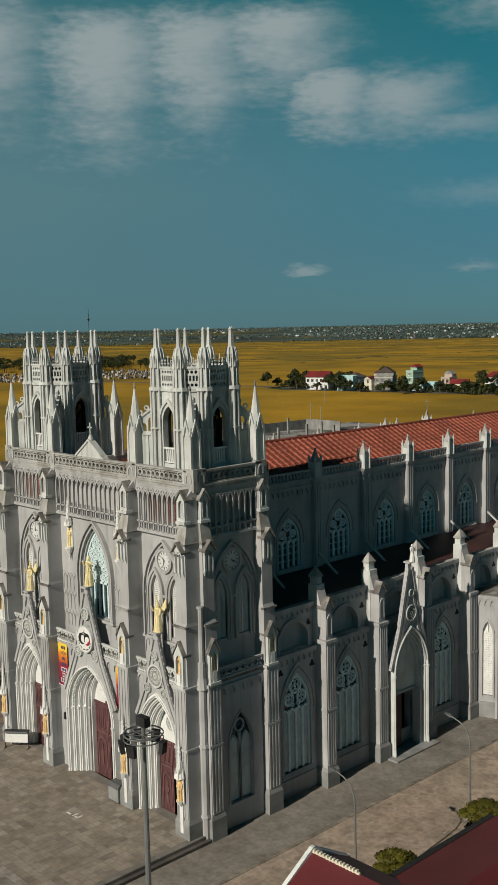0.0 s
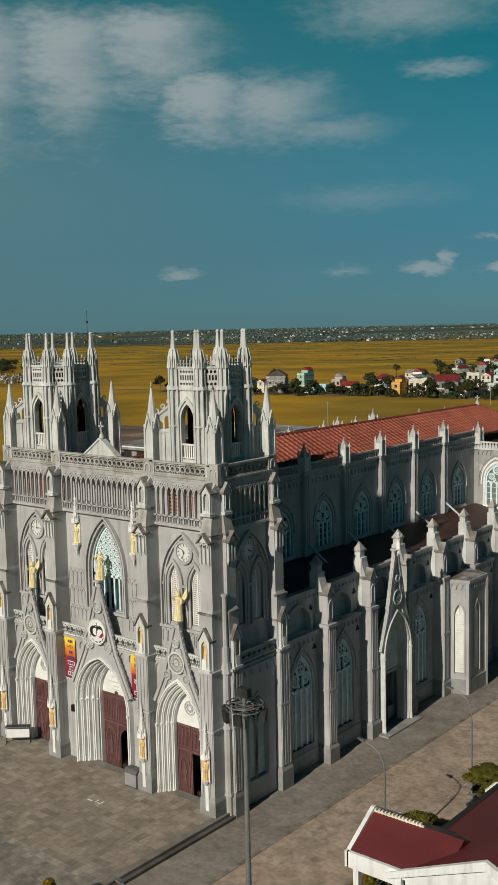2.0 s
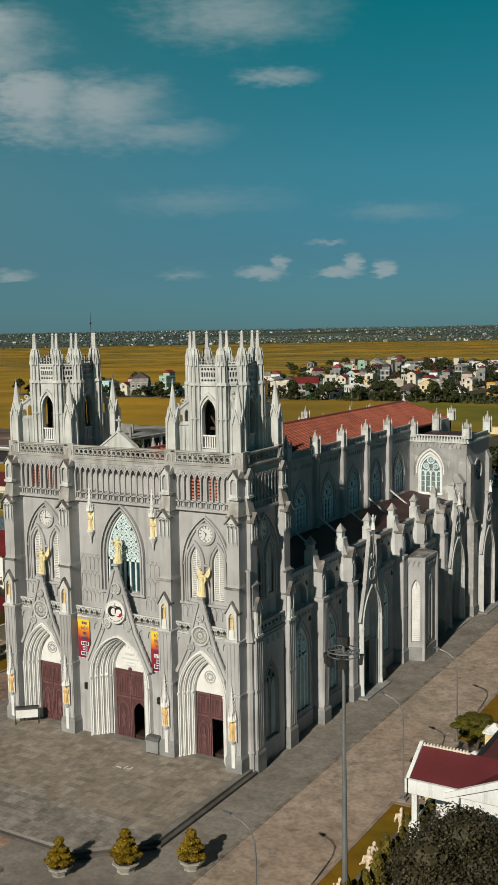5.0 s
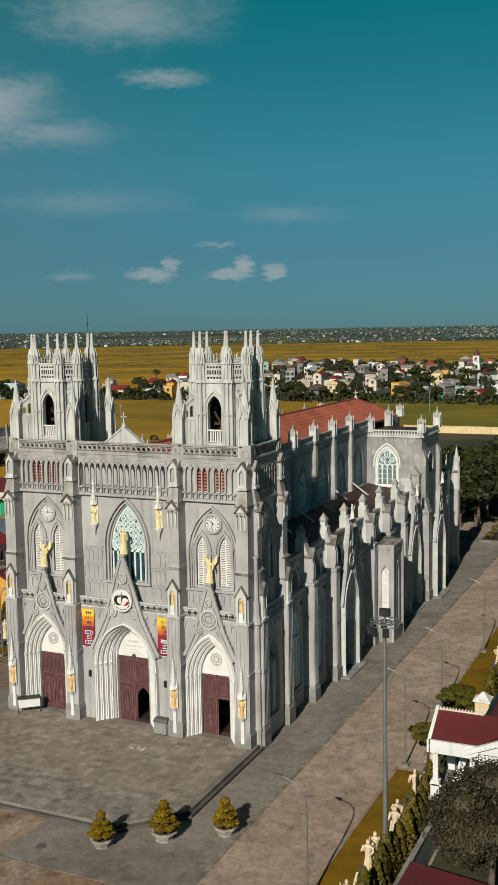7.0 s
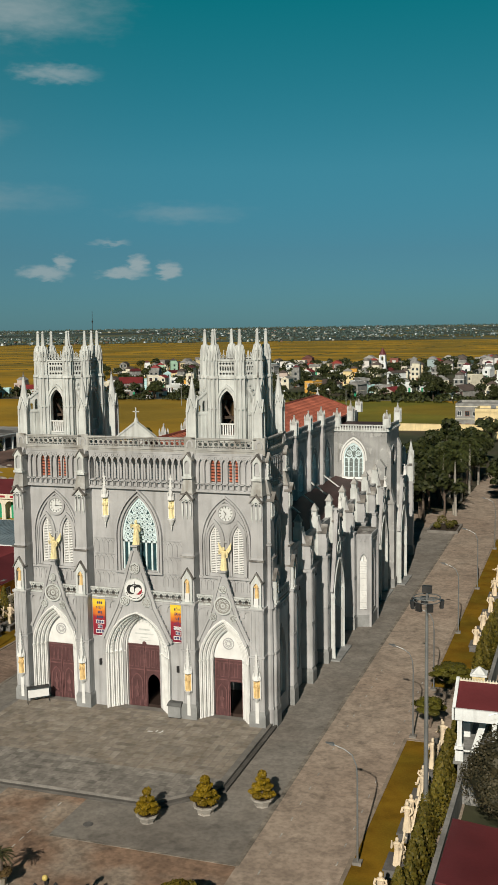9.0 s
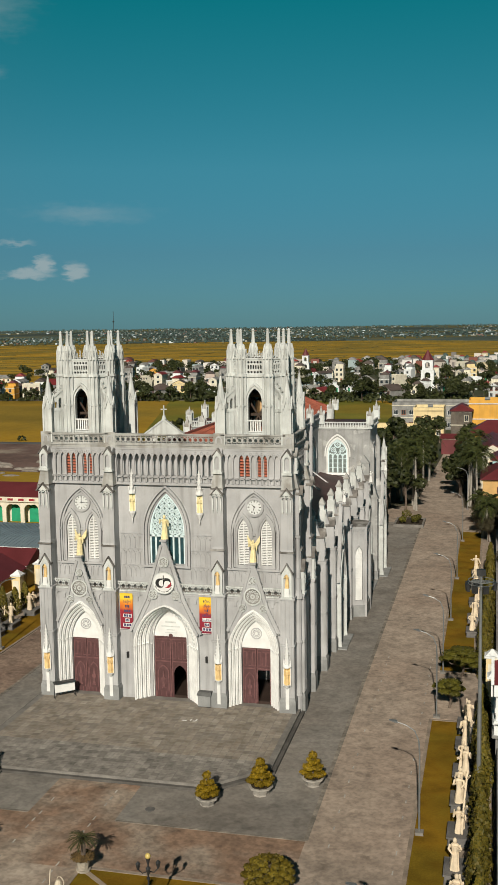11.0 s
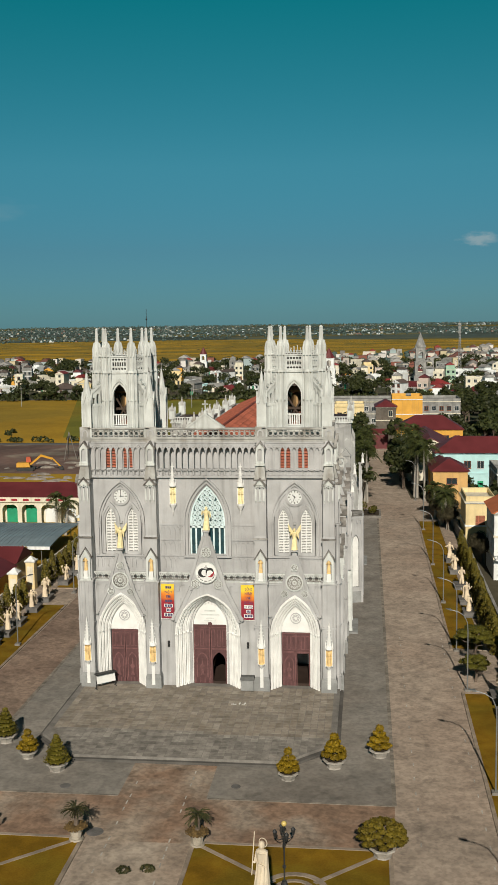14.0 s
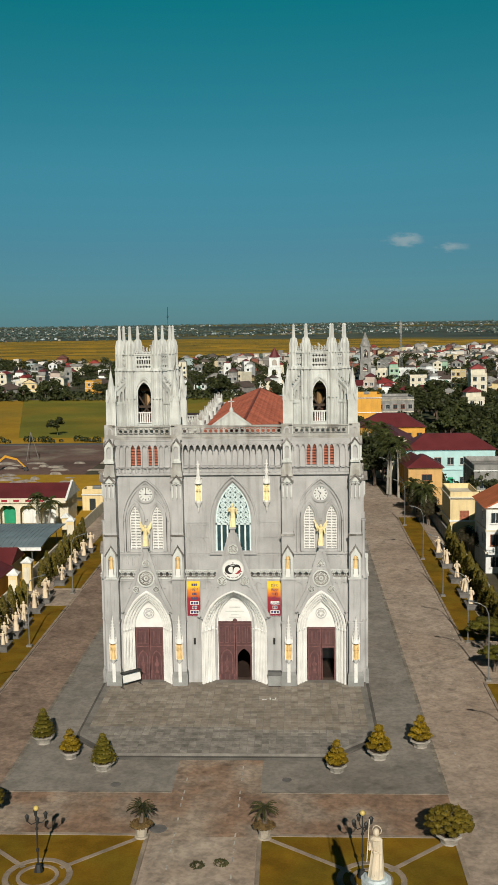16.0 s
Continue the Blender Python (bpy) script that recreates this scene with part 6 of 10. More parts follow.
# -- transept
for s in (-1, 1):
    x0, x1 = NX, TRX
    tfm = (lambda u, v, w, s=s: (u * s, TRY0 - v, w))
    cpart("transept_wall", MB(tfm).prism(keyhole(rect(x0, x1, G0, 21.7), arch(2.8, 17.6, 19.7, 7, 14.9, 8.65)), 0, -0.5, 1), PATCHED, "flaking patched transept wall")
    tfb = (lambda u, v, w, s=s: (u * s, TRY1 + v, w))
    cpart("transept_wall", MB(tfb).prism(rect(x0, x1, G0, 21.7), 0, -0.5, 1), WALL)
    tfs = face_right(TRX) if s > 0 else face_left(-TRX)
    cy_ = (TRY0 + TRY1) / 2
    cpart("transept_wall", MB(tfs).prism(keyhole(rect(TRY0 + 0.5, TRY1 - 0.5, G0, 21.7), ring_pts(cy_, 17.4, 1.3, 20), arch(3.4, 6.6, 9.4, 7, G0, cy_)), 0, -0.5, 1), WALL)
    rs = MB(tfs).band(ring_pts(cy_, 17.4, 1.6, 20), ring_pts(cy_, 17.4, 1.3, 20), -0.2, 0.12, 1, True)
    for q in range(8):
        an = 2 * math.pi * q / 8
        rs.band(ring_pts(cy_ + 0.75 * math.cos(an), 17.4 + 0.75 * math.sin(an), 0.36, 9), ring_pts(cy_ + 0.75 * math.cos(an), 17.4 + 0.75 * math.sin(an), 0.26, 9), -0.25, -0.1, 1, True)
    rw = cpart("rose_window", rs, WALL, "round traceried window of the transept")
    part("pane", MB(tfs).prism(ring_pts(cy_, 17.4, 1.3, 20), -0.3, -0.34, 1), GLASS, rw)
    side_portal(tfs, cy_, 14.6)
    # window towards the front
    ob_tf = tfm
    lancet_window(ob_tf, 8.65, 1.4, 14.9, 17.6, 19.7, 4, 0.0, WHITE, False, CLEARED)
    mb = MB(tfm)
    mb.band(arch(4.6, 17.6, 20.9, 8, 17.0, 8.65), arch(4.2, 17.6, 20.6, 8, 17.0, 8.65), 0, 0.1, 1)
    corbel_table(mb, x0 + 0.5, x1 - 0.3, 20.6, 21.2, 0.12, 0.5)
    for tfq, a, b in ((tfm, x0, x1), (tfs, TRY0, TRY1)):
        m2 = MB(tfq)
        m2.box(a, b, -0.1, 0.26, 21.2, 21.4)
        m2.box(a, b, -0.05, 0.2, 22.0, 22.15)
        for q in range(20):
            u = a + (q + 0.5) * (b - a) / 20
            m2.box(u - 0.08, u + 0.08, 0, 0.14, 21.4, 22.0)
        cpart("parapet", m2, PALE, "transept balustrade")
    cpart("corbel_table", mb, PATCHED)
    cpart("transept_roof", MB().box(*sorted((x0 * s, (x1 - 0.3) * s)), TRY0 + 0.3, TRY1 - 0.3, 21.4, 21.75), AISLE, "dark flat transept roof")
    for px, py, zt in ((TRX - 0.1, TRY0 + 0.3, 24.2), (TRX - 0.1, TRY1 - 0.3, 24.6), (NX + 0.4, TRY0 + 0.2, 24.4), (NX + 0.4, TRY1 - 0.2, 24.8), (NX + 0.2, NY1 - 0.4, 24.6)):
        nave_pinnacle(px * s, py, 21.8 if py < 62 else 22.6, zt, 0.46)
    # corner buttresses of the transept
    for y, zt in ((TRY0 + 0.7, 20.0), (TRY1 - 0.7, 20.0)):
        mb = MB(tfs)
        mb.box(y - 0.75, y + 0.75, 0, 1.0, 0.9, 11.4)
        mb.box(y - 0.85, y + 0.85, 0, 1.08, 11.3, 11.5)
        mb.frus(y - 0.7, y + 0.7, 0, 0.95, 11.5, y - 0.7, y + 0.7, 0, 0.5, 13.2)
        mb.box(y - 0.6, y + 0.6, 0, 0.5, 13.2, 18.6)
        mb.frus(y - 0.6, y + 0.6, 0, 0.5, 18.6, y - 0.5, y + 0.5, 0, 0.05, 19.6)
        ob = cpart("buttress", mb, PATCHED, "tall patched transept buttress")
        part("plinth", MB(tfs).box(y - 0.87, y + 0.87, 0, 1.12, G0, 0.9), PLINTH, ob, "dark stone plinth")
    mb = MB(tfm)
    mb.box(TRX - 1.5, TRX - 0.1, 0, 0.9, G0, 16.4)
    mb.prism([(TRX - 1.6, 16.4), (TRX, 16.4), (TRX - 0.8, 17.5)], 0, 1.0, 1)
    cpart("buttress", mb, PATCHED, "tall patched transept buttress")
    # choir beyond the transept
    tfc = face_right(NX) if s > 0 else face_left(-NX)
    cpart("choir_wall", MB(tfc).prism(rect(TRY1, NY1, G0, NTOP), 0, -0.5, 1), WALL)
    cpart("choir_aisle_wall", MB(face_right(AX) if s > 0 else face_left(-AX)).prism(rect(TRY1, 74.0, G0, 14.3), 0, -0.5, 1), WALL)
    cpart("choir_aisle_roof", MB().prism([(6.1 * s, 14.95), (11.9 * s, 14.0), (11.9 * s, 13.8), (6.1 * s, 14.7)], TRY1, 74.0, 1), AISLE)
    for y in (66.0, 73.2):
        mb = buttress(face_right(AX) if s > 0 else face_left(-AX), y)
    pinnacle(13.0 * s, 73.2, 11.0, 15.6, 17.6, 0.4)
cpart("apse_wall", MB(face_back(74.0)).prism(rect(-AX, AX, G0, 14.3), 0, -0.5, 1), WALL)
cpart("apse_wall", MB(face_back(NY1)).prism(rect(-NX, NX, 9.0, NTOP), 0, -0.5, 1), WALL)
cpart("church_floor", MB().box(-12.1, 12.1, 1.6, 73.4, G0 - 0.1, 0.1), shade("dark_floor_tile", (0.06, 0.04, 0.032), 0.7, 1.0, 8.0, 0.4, 0.05), "dark brown tiled floor inside the doors")
# attic behind the gallery, so that the towers stand on a closed front
cpart("attic_wall", MB().box(-5.2, 5.2, 7.0, 7.4, 15, 22.7), WALL)
cpart("attic_deck", MB().box(-5.2, 5.2, 1.6, 7.4, 23.6, 23.8), CAP)


# ---- the yard ----
IRON = shade("dark_iron", (0.05, 0.05, 0.05), 0.7, 2.0, 15.0, 0.5, 0.1, metal=0.4)
STEEL = shade("galvanised_steel", (0.28, 0.285, 0.28), 0.75, 1.0, 15.0, 0.45, 0.05, metal=0.5)
CREAM = shade("cream_statue_paint", (0.76, 0.62, 0.44), 0.8, 2.0, 14.0, 0.75, 0.1)
STONE = shade("pale_cast_stone", (0.43, 0.39, 0.34), 0.6, 1.5, 9.0, 0.88, 0.2)
PED = shade("grey_pedestal", (0.17, 0.16, 0.15), 0.6, 1.0, 10.0, 0.8, 0.15)
SOIL = shade("dark_soil", (0.05, 0.035, 0.02), 0.6, 3.0, 20.0, 0.95, 0.3)
BARK = shade("grey_brown_bark", (0.16, 0.12, 0.09), 0.6, 2.0, 12.0, 0.95, 0.4)
PALMBARK = shade("pale_palm_bark", (0.36, 0.33, 0.28), 0.7, 1.0, 10.0, 0.9, 0.3)
L_TOPI = leafy("golden_topiary_leaf", (0.12, 0.085, 0.004), (0.24, 0.155, 0.007))
L_BUSH = leafy("olive_bush_leaf", (0.06, 0.05, 0.006), (0.13, 0.098, 0.01))
L_CONE = leafy("dark_cone_leaf", (0.06, 0.055, 0.006), (0.13, 0.105, 0.01))
L_DARK = leafy("dark_green_leaf", (0.018, 0.028, 0.012), (0.05, 0.06, 0.02))
L_GARDEN = leafy("dusky_garden_leaf", (0.022, 0.022, 0.012), (0.062, 0.052, 0.026))
L_CYP = leafy("cypress_leaf", (0.05, 0.05, 0.008), (0.13, 0.10, 0.012))
L_PALM = leafy("palm_leaf", (0.02, 0.032, 0.01), (0.06, 0.066, 0.016))
L_CYCAD = leafy("cycad_leaf", (0.02, 0.03, 0.01), (0.06, 0.05, 0.02))
L_PADS = leafy("olive_pad_leaf", (0.045, 0.048, 0.006), (0.10, 0.09, 0.012))
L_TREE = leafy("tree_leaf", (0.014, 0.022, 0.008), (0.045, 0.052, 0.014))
rnd = random.Random(7)


def kerb_frame(x0, x1, y0, y1, w=0.3, h=0.11):
    return MB().band([(x0, y0), (x1, y0), (x1, y1), (x0, y1)], [(x0 + w, y0 + w), (x1 - w, y0 + w), (x1 - w, y1 - w), (x0 + w, y1 - w)], G0 - 0.1, G0 + h, 2, True)


LKERB = shade("brown_lawn_kerb", (0.36, 0.285, 0.215), 0.6, 0.8, 8.0, 0.9, 0.2)


def lawn(x0, x1, y0, y1):
    setting("lawn", MB().box(x0 + 0.29, x1 - 0.29, y0 + 0.29, y1 - 0.29, G0 - 0.2, G0 + 0.07), GRASS, "dry yellow-brown lawn strip", "lawn")
    setting("lawn_kerb", kerb_frame(x0, x1, y0, y1), LKERB, "stone kerb round a lawn", "kerb")


for x0, x1, y0, y1 in ((24.7, 28.5, -70, 1.3), (24.7, 28.6, 14.5, 88), (-27.6, -23.2, -70, 29.5), (-27.6, -23.2, 37.5, 88)):
    lawn(x0, x1, y0, y1)
# the two front beds with their stone paths
for s, xi, xo in ((1, 3.3, 17.3), (-1, -4.4, -17.3)):
    x0, x1 = sorted((xi, xo))
    lawn(x0, x1, -41.0, -29.4)
    cx, cyy = (10.9 if s > 0 else -11.0), -35.2
    mb = MB()
    for ex, ey in ((x0 + 0.3, -29.7), (x1 - 0.3, -29.7), (x0 + 0.3, -40.7), (x1 - 0.3, -40.7)):
        d = Vector((ex - cx, ey - cyy)).normalized()
        o = Vector((-d.y, d.x)) * 0.17
        a, b = Vector((cx, cyy)) + d * 1.7, Vector((ex, ey))
        mb.prism([tuple(a + o), tuple(a - o), tuple(b - o), tuple(b + o)], G0, G0 + 0.1, 2)
    setting("bed_path", mb, LKERB, "narrow stone path across the lawn", "path")
    rg = MB().band(ring_pts(cx, cyy, 2.3, 24), ring_pts(cx, cyy, 1.9, 24), G0, G0 + 0.13, 2, True).band(ring_pts(cx, cyy, 1.4, 20), ring_pts(cx, cyy, 1.15, 20), G0, G0 + 0.16, 2, True)
    setting("bed_ring", rg, LKERB, "round stone kerbs in the lawn", "kerb")


def leaf_cloud(rand, places, size, squash=1.0):
    """Small leaf faces: one bent quad at each (place, outward normal)."""
    mb = MB()
    for p, nrm in places:
        nrm = (nrm + Vector((rand.uniform(-1, 1), rand.uniform(-1, 1), rand.uniform(-1, 1))) * 0.7).normalized()
        a = nrm.orthogonal().normalized()
        a.rotate(Matrix.Rotation(rand.uniform(0, 6.28), 3, nrm))
        b = nrm.cross(a)
        s = size * rand.uniform(0.6, 1.3)
        q = [p + a * s, p + b * s * 0.7 + nrm * s * 0.2, p - a * s, p - b * s * 0.7 - nrm * s * 0.15]
        mb.add([tuple(v) for v in q], [(0, 1, 2, 3)])
    return mb


def on_ball(rand, c, r, n, low=-0.6):
    out = []
    while len(out) < n:
        d = Vector((rand.gauss(0, 1), rand.gauss(0, 1), rand.gauss(0, 1))).normalized()
        if d.z < low:
            continue
        f = rand.uniform(0.82, 1.05)
        out.append((Vector((c[0] + d.x * r[0] * f, c[1] + d.y * r[1] * f, c[2] + d.z * r[2] * f)), Vector((d.x / r[0], d.y / r[1], d.z / r[2])).normalized()))
    return out


def pot(mb, r, h, z0=0.0):
    mb.cone(0, 0, z0, z0 + 0.1, r * 0.72, r * 0.72, 8)
    mb.cone(0, 0, z0 + 0.1, z0 + h - 0.12, r * 0.66, r * 0.95, 8)
    mb.cone(0, 0, z0 + h - 0.12, z0 + h, r * 1.08, r * 1.08, 8)


def topiary(style, at, seed, label, scale=1.0):
    rand = random.Random(seed)
    ob = thing("potted_topiary", label, "potted tree", at, rand.uniform(0, 360), "topiary trees before the church")
    pb = MB()
    pot(pb, 0.8 * scale, 0.62 * scale)
    part("pot", pb, STONE, ob, "pale octagonal stone pot")
    part("soil", MB().cone(0, 0, 0.5 * scale, 0.64 * scale, 0.7 * scale, 0.7 * scale, 8), SOIL, ob)
    pads = []
    if style == "cone":
        for k in range(7):
            f = k / 6
            pads.append(((0, 0, 0.85 + 1.75 * f), (1.02 - 0.82 * f, 1.02 - 0.82 * f, 0.15)))
        stem = [(0, 0, 0.55), (0, 0, 2.7)]
    elif style == "bush":
        for k in range(46):
            a, el = k * 2.39996, math.asin(-0.15 + 1.14 * (k + 0.5) / 46)
            pads.append(((1.3 * math.cos(a) * math.cos(el), 1.3 * math.sin(a) * math.cos(el), 1.25 + 0.9 * math.sin(el)), (0.31, 0.31, 0.16)))
        stem = [(0, 0, 0.5), (0.1, 0, 1.5)]
    else:
        pads = [((0.0, 0.0, 2.3), (0.34, 0.34, 0.3))]
        for ring_n, ring_r, z, pr in ((6, 0.62, 0.98, 0.4), (5, 0.44, 1.4, 0.36), (3, 0.24, 1.82, 0.34)):
            for k in range(ring_n):
                a = 6.283 * k / ring_n + z * 3 + rand.uniform(-0.2, 0.2)
                pads.append(((ring_r * math.cos(a), ring_r * math.sin(a), z + rand.uniform(-0.08, 0.08)), (pr, pr, 0.17)))
        stem = [(0, 0, 0.55), (0.1, 0.05, 1.2), (-0.08, 0, 1.8), (0, 0, 2.3)]
    tm = MB().tube([(x * scale, y * scale, z * scale) for x, y, z in stem], [0.09 * scale] * len(stem), 6)
    for c, r in pads:
        tm.tube([(0, 0, (c[2] - 0.3) * scale), tuple(v * scale for v in c)], 0.035 * scale, 4)
    part("trunk", tm, BARK, ob)
    for c, r in pads:
        c, r = tuple(v * scale for v in c), tuple(v * scale for v in r)
        mb = leaf_cloud(rand, on_ball(rand, c, r, 150 if style != "bush" else 60, -0.7), 0.085 * scale)
        mb.ball(c, tuple(v * 0.86 for v in r), 8, 5)
        part("foliage_pad", mb, {"bush": L_BUSH, "cone": L_CONE}.get(style, L_TOPI), ob, fix=False)
    return ob


for st, x, y, sd_, sc in (("pads", 9.3, -18.9, 1, 1.0), ("pads", 12.9, -16.4, 2, 1.12), ("pads", 16.6, -14.0, 3, 1.05), ("cone", -15.9, -13.6, 4, 1.12), ("pads", -12.9, -16.6, 5, 0.95), ("cone", -9.7, -18.8, 6, 1.1)):
    topiary(st, (x, y, G0 + 0.012), sd_, "golden-green cone topiary in a pale stone pot" if st == "cone" else "golden-green cloud-pruned topiary in a pale stone pot", sc)
topiary("bush", (16.6, -30.3, G0 + 0.1), 8, "large clipped bush of leaf pads in a stone pot", 1.1)
topiary("bush", (-17.2, -27.0, G0 + 0.01), 9, "large clipped bush of leaf pads in a stone pot", 1.05)


def cycad(at, seed):
    rand = random.Random(seed)
    ob = thing("potted_cycad", "small dark cycad palm in a tall stone pot", "potted palm", at, 0, "potted cycads by the path")
    pb = MB().cone(0, 0, 0, 0.12, 0.5, 0.5, 10).cone(0, 0, 0.12, 0.8, 0.36, 0.5, 10).cone(0, 0, 0.8, 0.92, 0.62, 0.62, 12)
    part("pot", pb, shade("brown_stained_stone", (0.46, 0.40, 0.32), 0.6, 1.5, 12, 0.85, 0.15), ob, "stained stone pot with a wide rim")
    part("ground_cover", leaf_cloud(rand, on_ball(rand, (0, 0, 0.98), (0.82, 0.82, 0.17), 420, -0.5), 0.07).ball((0, 0, 0.97), (0.74, 0.74, 0.13), 12, 6), shade("rusty_ground_cover", (0.17, 0.105, 0.035), 0.5, 3.0, 14.0, 0.9, 0.3), ob, "rusty low growth spilling over the rim", fix=False)
    part("trunk", MB().tube([(0, 0, 0.9), (0.05, 0, 1.6), (0, 0, 2.2)], [0.19, 0.16, 0.17], 8), BARK, ob)
    mb = MB()
    for k in range(40):
        a, el = k * 2.39996 + rand.uniform(-0.2, 0.2), rand.uniform(0.15, 1.35)
        pts = []
        for q in range(6):
            f = q / 5
            pts.append(Vector((math.cos(a) * 1.0 * f * math.cos(el * (1 - 0.5 * f)), math.sin(a) * 1.0 * f * math.cos(el * (1 - 0.5 * f)), 2.2 + 0.95 * f * math.sin(el) - 0.55 * f * f)))
        for q in range(5):
            d = (pts[q + 1] - pts[q])
            sd2 = Vector((-math.sin(a), math.cos(a), 0)) * 0.11
            for sg in (-1, 1):
                mb.add([tuple(pts[q]), tuple(pts[q] + d * 0.6), tuple(pts[q] + d * 1.1 + sg * sd2 - Vector((0, 0, 0.06)))], [(0, 1, 2)])
                mb.add([tuple(pts[q] + d * 0.5), tuple(pts[q + 1]), tuple(pts[q] + d * 1.6 + sg * sd2 - Vector((0, 0, 0.06)))], [(0, 1, 2)])
    part("fronds", mb, L_CYCAD, ob, fix=False)


cycad((-4.9, -29.9, G0 + 0.1), 1)
cycad((3.8, -29.9, G0 + 0.1), 2)
for x, y, sd_ in ((-0.6, -33.7, 1), (0.95, -33.4, 2)):
    rand = random.Random(sd_ + 30)
    ob = thing("ground_plant", "low dry plant growing through the paving", "plant", (x, y, G0 + 0.02), 0, "plants in the path")
    part("leaf_tuft", leaf_cloud(rand, on_ball(rand, (0, 0, 0.12), (0.5, 0.42, 0.2), 160, -0.2), 0.09), L_CYCAD, ob, fix=False)


def lantern_post(at):
    ob = thing("lantern_post", "dark iron lantern post with four lanterns and a globe", "lamp post", at, 20, "iron lantern posts")
    part("base", MB().cone(0, 0, 0, 0.5, 0.3, 0.16, 8), IRON, ob)
    part("post", MB().tube([(0, 0, 0.4), (0, 0, 4.2)], 0.05, 8).cone(0, 0, 1.4, 1.55, 0.12, 0.12, 8).cone(0, 0, 2.9, 3.0, 0.11, 0.11, 8), IRON, ob)
    for k in range(4):
        a = math.pi * k / 2
        c, s_ = math.cos(a), math.sin(a)
        arm = part("arm", MB().tube([(0, 0, 3.4), (0.35 * c, 0.35 * s_, 3.3), (0.6 * c, 0.6 * s_, 3.55)], 0.035, 5), IRON, ob)
        part("lantern", MB().cone(0.6 * c, 0.6 * s_, 3.55, 3.9, 0.08, 0.15, 6).cone(0.6 * c, 0.6 * s_, 3.9, 4.08, 0.17, 0.02, 6), IRON, arm)
    part("globe", MB().ball((0, 0, 4.36), 0.18, 10, 7), shade("yellow_globe", (0.6, 0.45, 0.14), 0.9, 3, 20, 0.25, 0.0), ob, "yellow globe", smooth=True)


lantern_post((-11.0, -34.9, G0 + 0.3))
lantern_post((10.3, -35.2, G0 + 0.3))


def figure(mb, x, y, z, h, rand, wings=False, arms=True):
    """A plain draped standing shape."""
    mb.cone(x, y, z, z + 0.28 * h, 0.155 * h, 0.125 * h, 9)
    mb.cone(x + 0.01 * h, y, z + 0.28 * h, z + 0.55 * h, 0.125 * h, 0.09 * h, 9)
    mb.cone(x, y, z + 0.55 * h, z + 0.78 * h, 0.09 * h, 0.125 * h, 9)
    mb.ball((x, y, z + 0.78 * h), (0.135 * h, 0.09 * h, 0.065 * h), 8, 5)
    for q in range(5):
        b_ = rand.uniform(-2.6, -0.5)
        mb.tube([(x + 0.15 * h * math.cos(b_), y + 0.15 * h * math.sin(b_), z), (x + 0.09 * h * math.cos(b_ + 0.4), y + 0.09 * h * math.sin(b_ + 0.4), z + rand.uniform(0.4, 0.7) * h)], 0.02 * h, 4)
    mb.ball((x, y, z + 0.92 * h), (0.065 * h, 0.07 * h, 0.085 * h), 8, 6)
    if arms:
        for sg in (-1, 1):
            e = (x + sg * 0.18 * h, y - 0.06 * h, z + rand.uniform(0.57, 0.7) * h)
            mb.tube([(x + sg * 0.14 * h, y, z + 0.79 * h), e, (x + sg * rand.uniform(0.02, 0.3) * h, y - 0.16 * h, z + rand.uniform(0.5, 0.95) * h)], [0.042 * h, 0.038 * h, 0.026 * h], 6)
    if wings:
        for sg in (-1, 1):
            mb.add([(x + sg * 0.04 * h, y + 0.1 * h, z + 0.8 * h), (x + sg * 0.30 * h, y + 0.14 * h, z + 1.18 * h), (x + sg * 0.27 * h, y + 0.15 * h, z + 0.86 * h), (x + sg * 0.10 * h, y + 0.12 * h, z + 0.58 * h),
                    (x + sg * 0.04 * h, y + 0.16 * h, z + 0.8 * h), (x + sg * 0.30 * h, y + 0.17 * h, z + 1.18 * h), (x + sg * 0.27 * h, y + 0.19 * h, z + 0.86 * h), (x + sg * 0.10 * h, y + 0.17 * h, z + 0.58 * h)],
                   [(0, 1, 2, 3), (7, 6, 5, 4), (0, 4, 5, 1), (1, 5, 6, 2), (2, 6, 7, 3), (3, 7, 4, 0)])


def statue(at, h, mat, label, seed, wings=False, turn=0, arms=True):
    mb = MB()
    figure(mb, 0, 0, 0, h, random.Random(seed), wings, arms)
    ob = tagged(part("statue", mb, mat), label, "statue")
    ob.matrix_basis = pose(*at, 0, 0, turn)
    return ob


statue((0, 0.2, 15.89), 2.3, GOLD, "gilded statue standing on the main gable", 1)
for s in (-1, 1):
    statue((8.6 * s, 0.1, 14.04), 2.1, GOLD, "gilded winged statue with raised arms on a portal gable", 3, True)
    for c, z in ((22.6, 15.94), ((TRY0 + TRY1) / 2, 14.74), (48.0, 14.34)):
        v = 13.85 if c != (TRY0 + TRY1) / 2 else 14.95
        statue((v * s, c, z), 1.5, WHITE, "small white statue on a side gable", 4, False, 90 * s)
# the tall front statue on its column, with a staff and a halo
COL_X, COL_Y, COL_Z = 10.2, -47.5, 7.05
pd = thing("pedestal", "tall pale blue stone column on a stepped base", "pedestal", (COL_X, COL_Y, G0))
BLUEST = shade("blue_white_stone", (0.55, 0.62, 0.64), 0.8, 1.0, 10, 0.7, 0.1)
part("step", MB().cone(0, 0, 0, 0.35, 2.3, 2.3, 12), BLUEST, pd)
part("base", MB().cone(0, 0, 0.35, 1.6, 1.5, 1.35, 8).cone(0, 0, 1.6, 1.8, 1.5, 1.5, 8), BLUEST, pd)
part("shaft", MB().cone(0, 0, 1.8, COL_Z - G0 - 0.75, 0.85, 0.7, 12), BLUEST, pd)
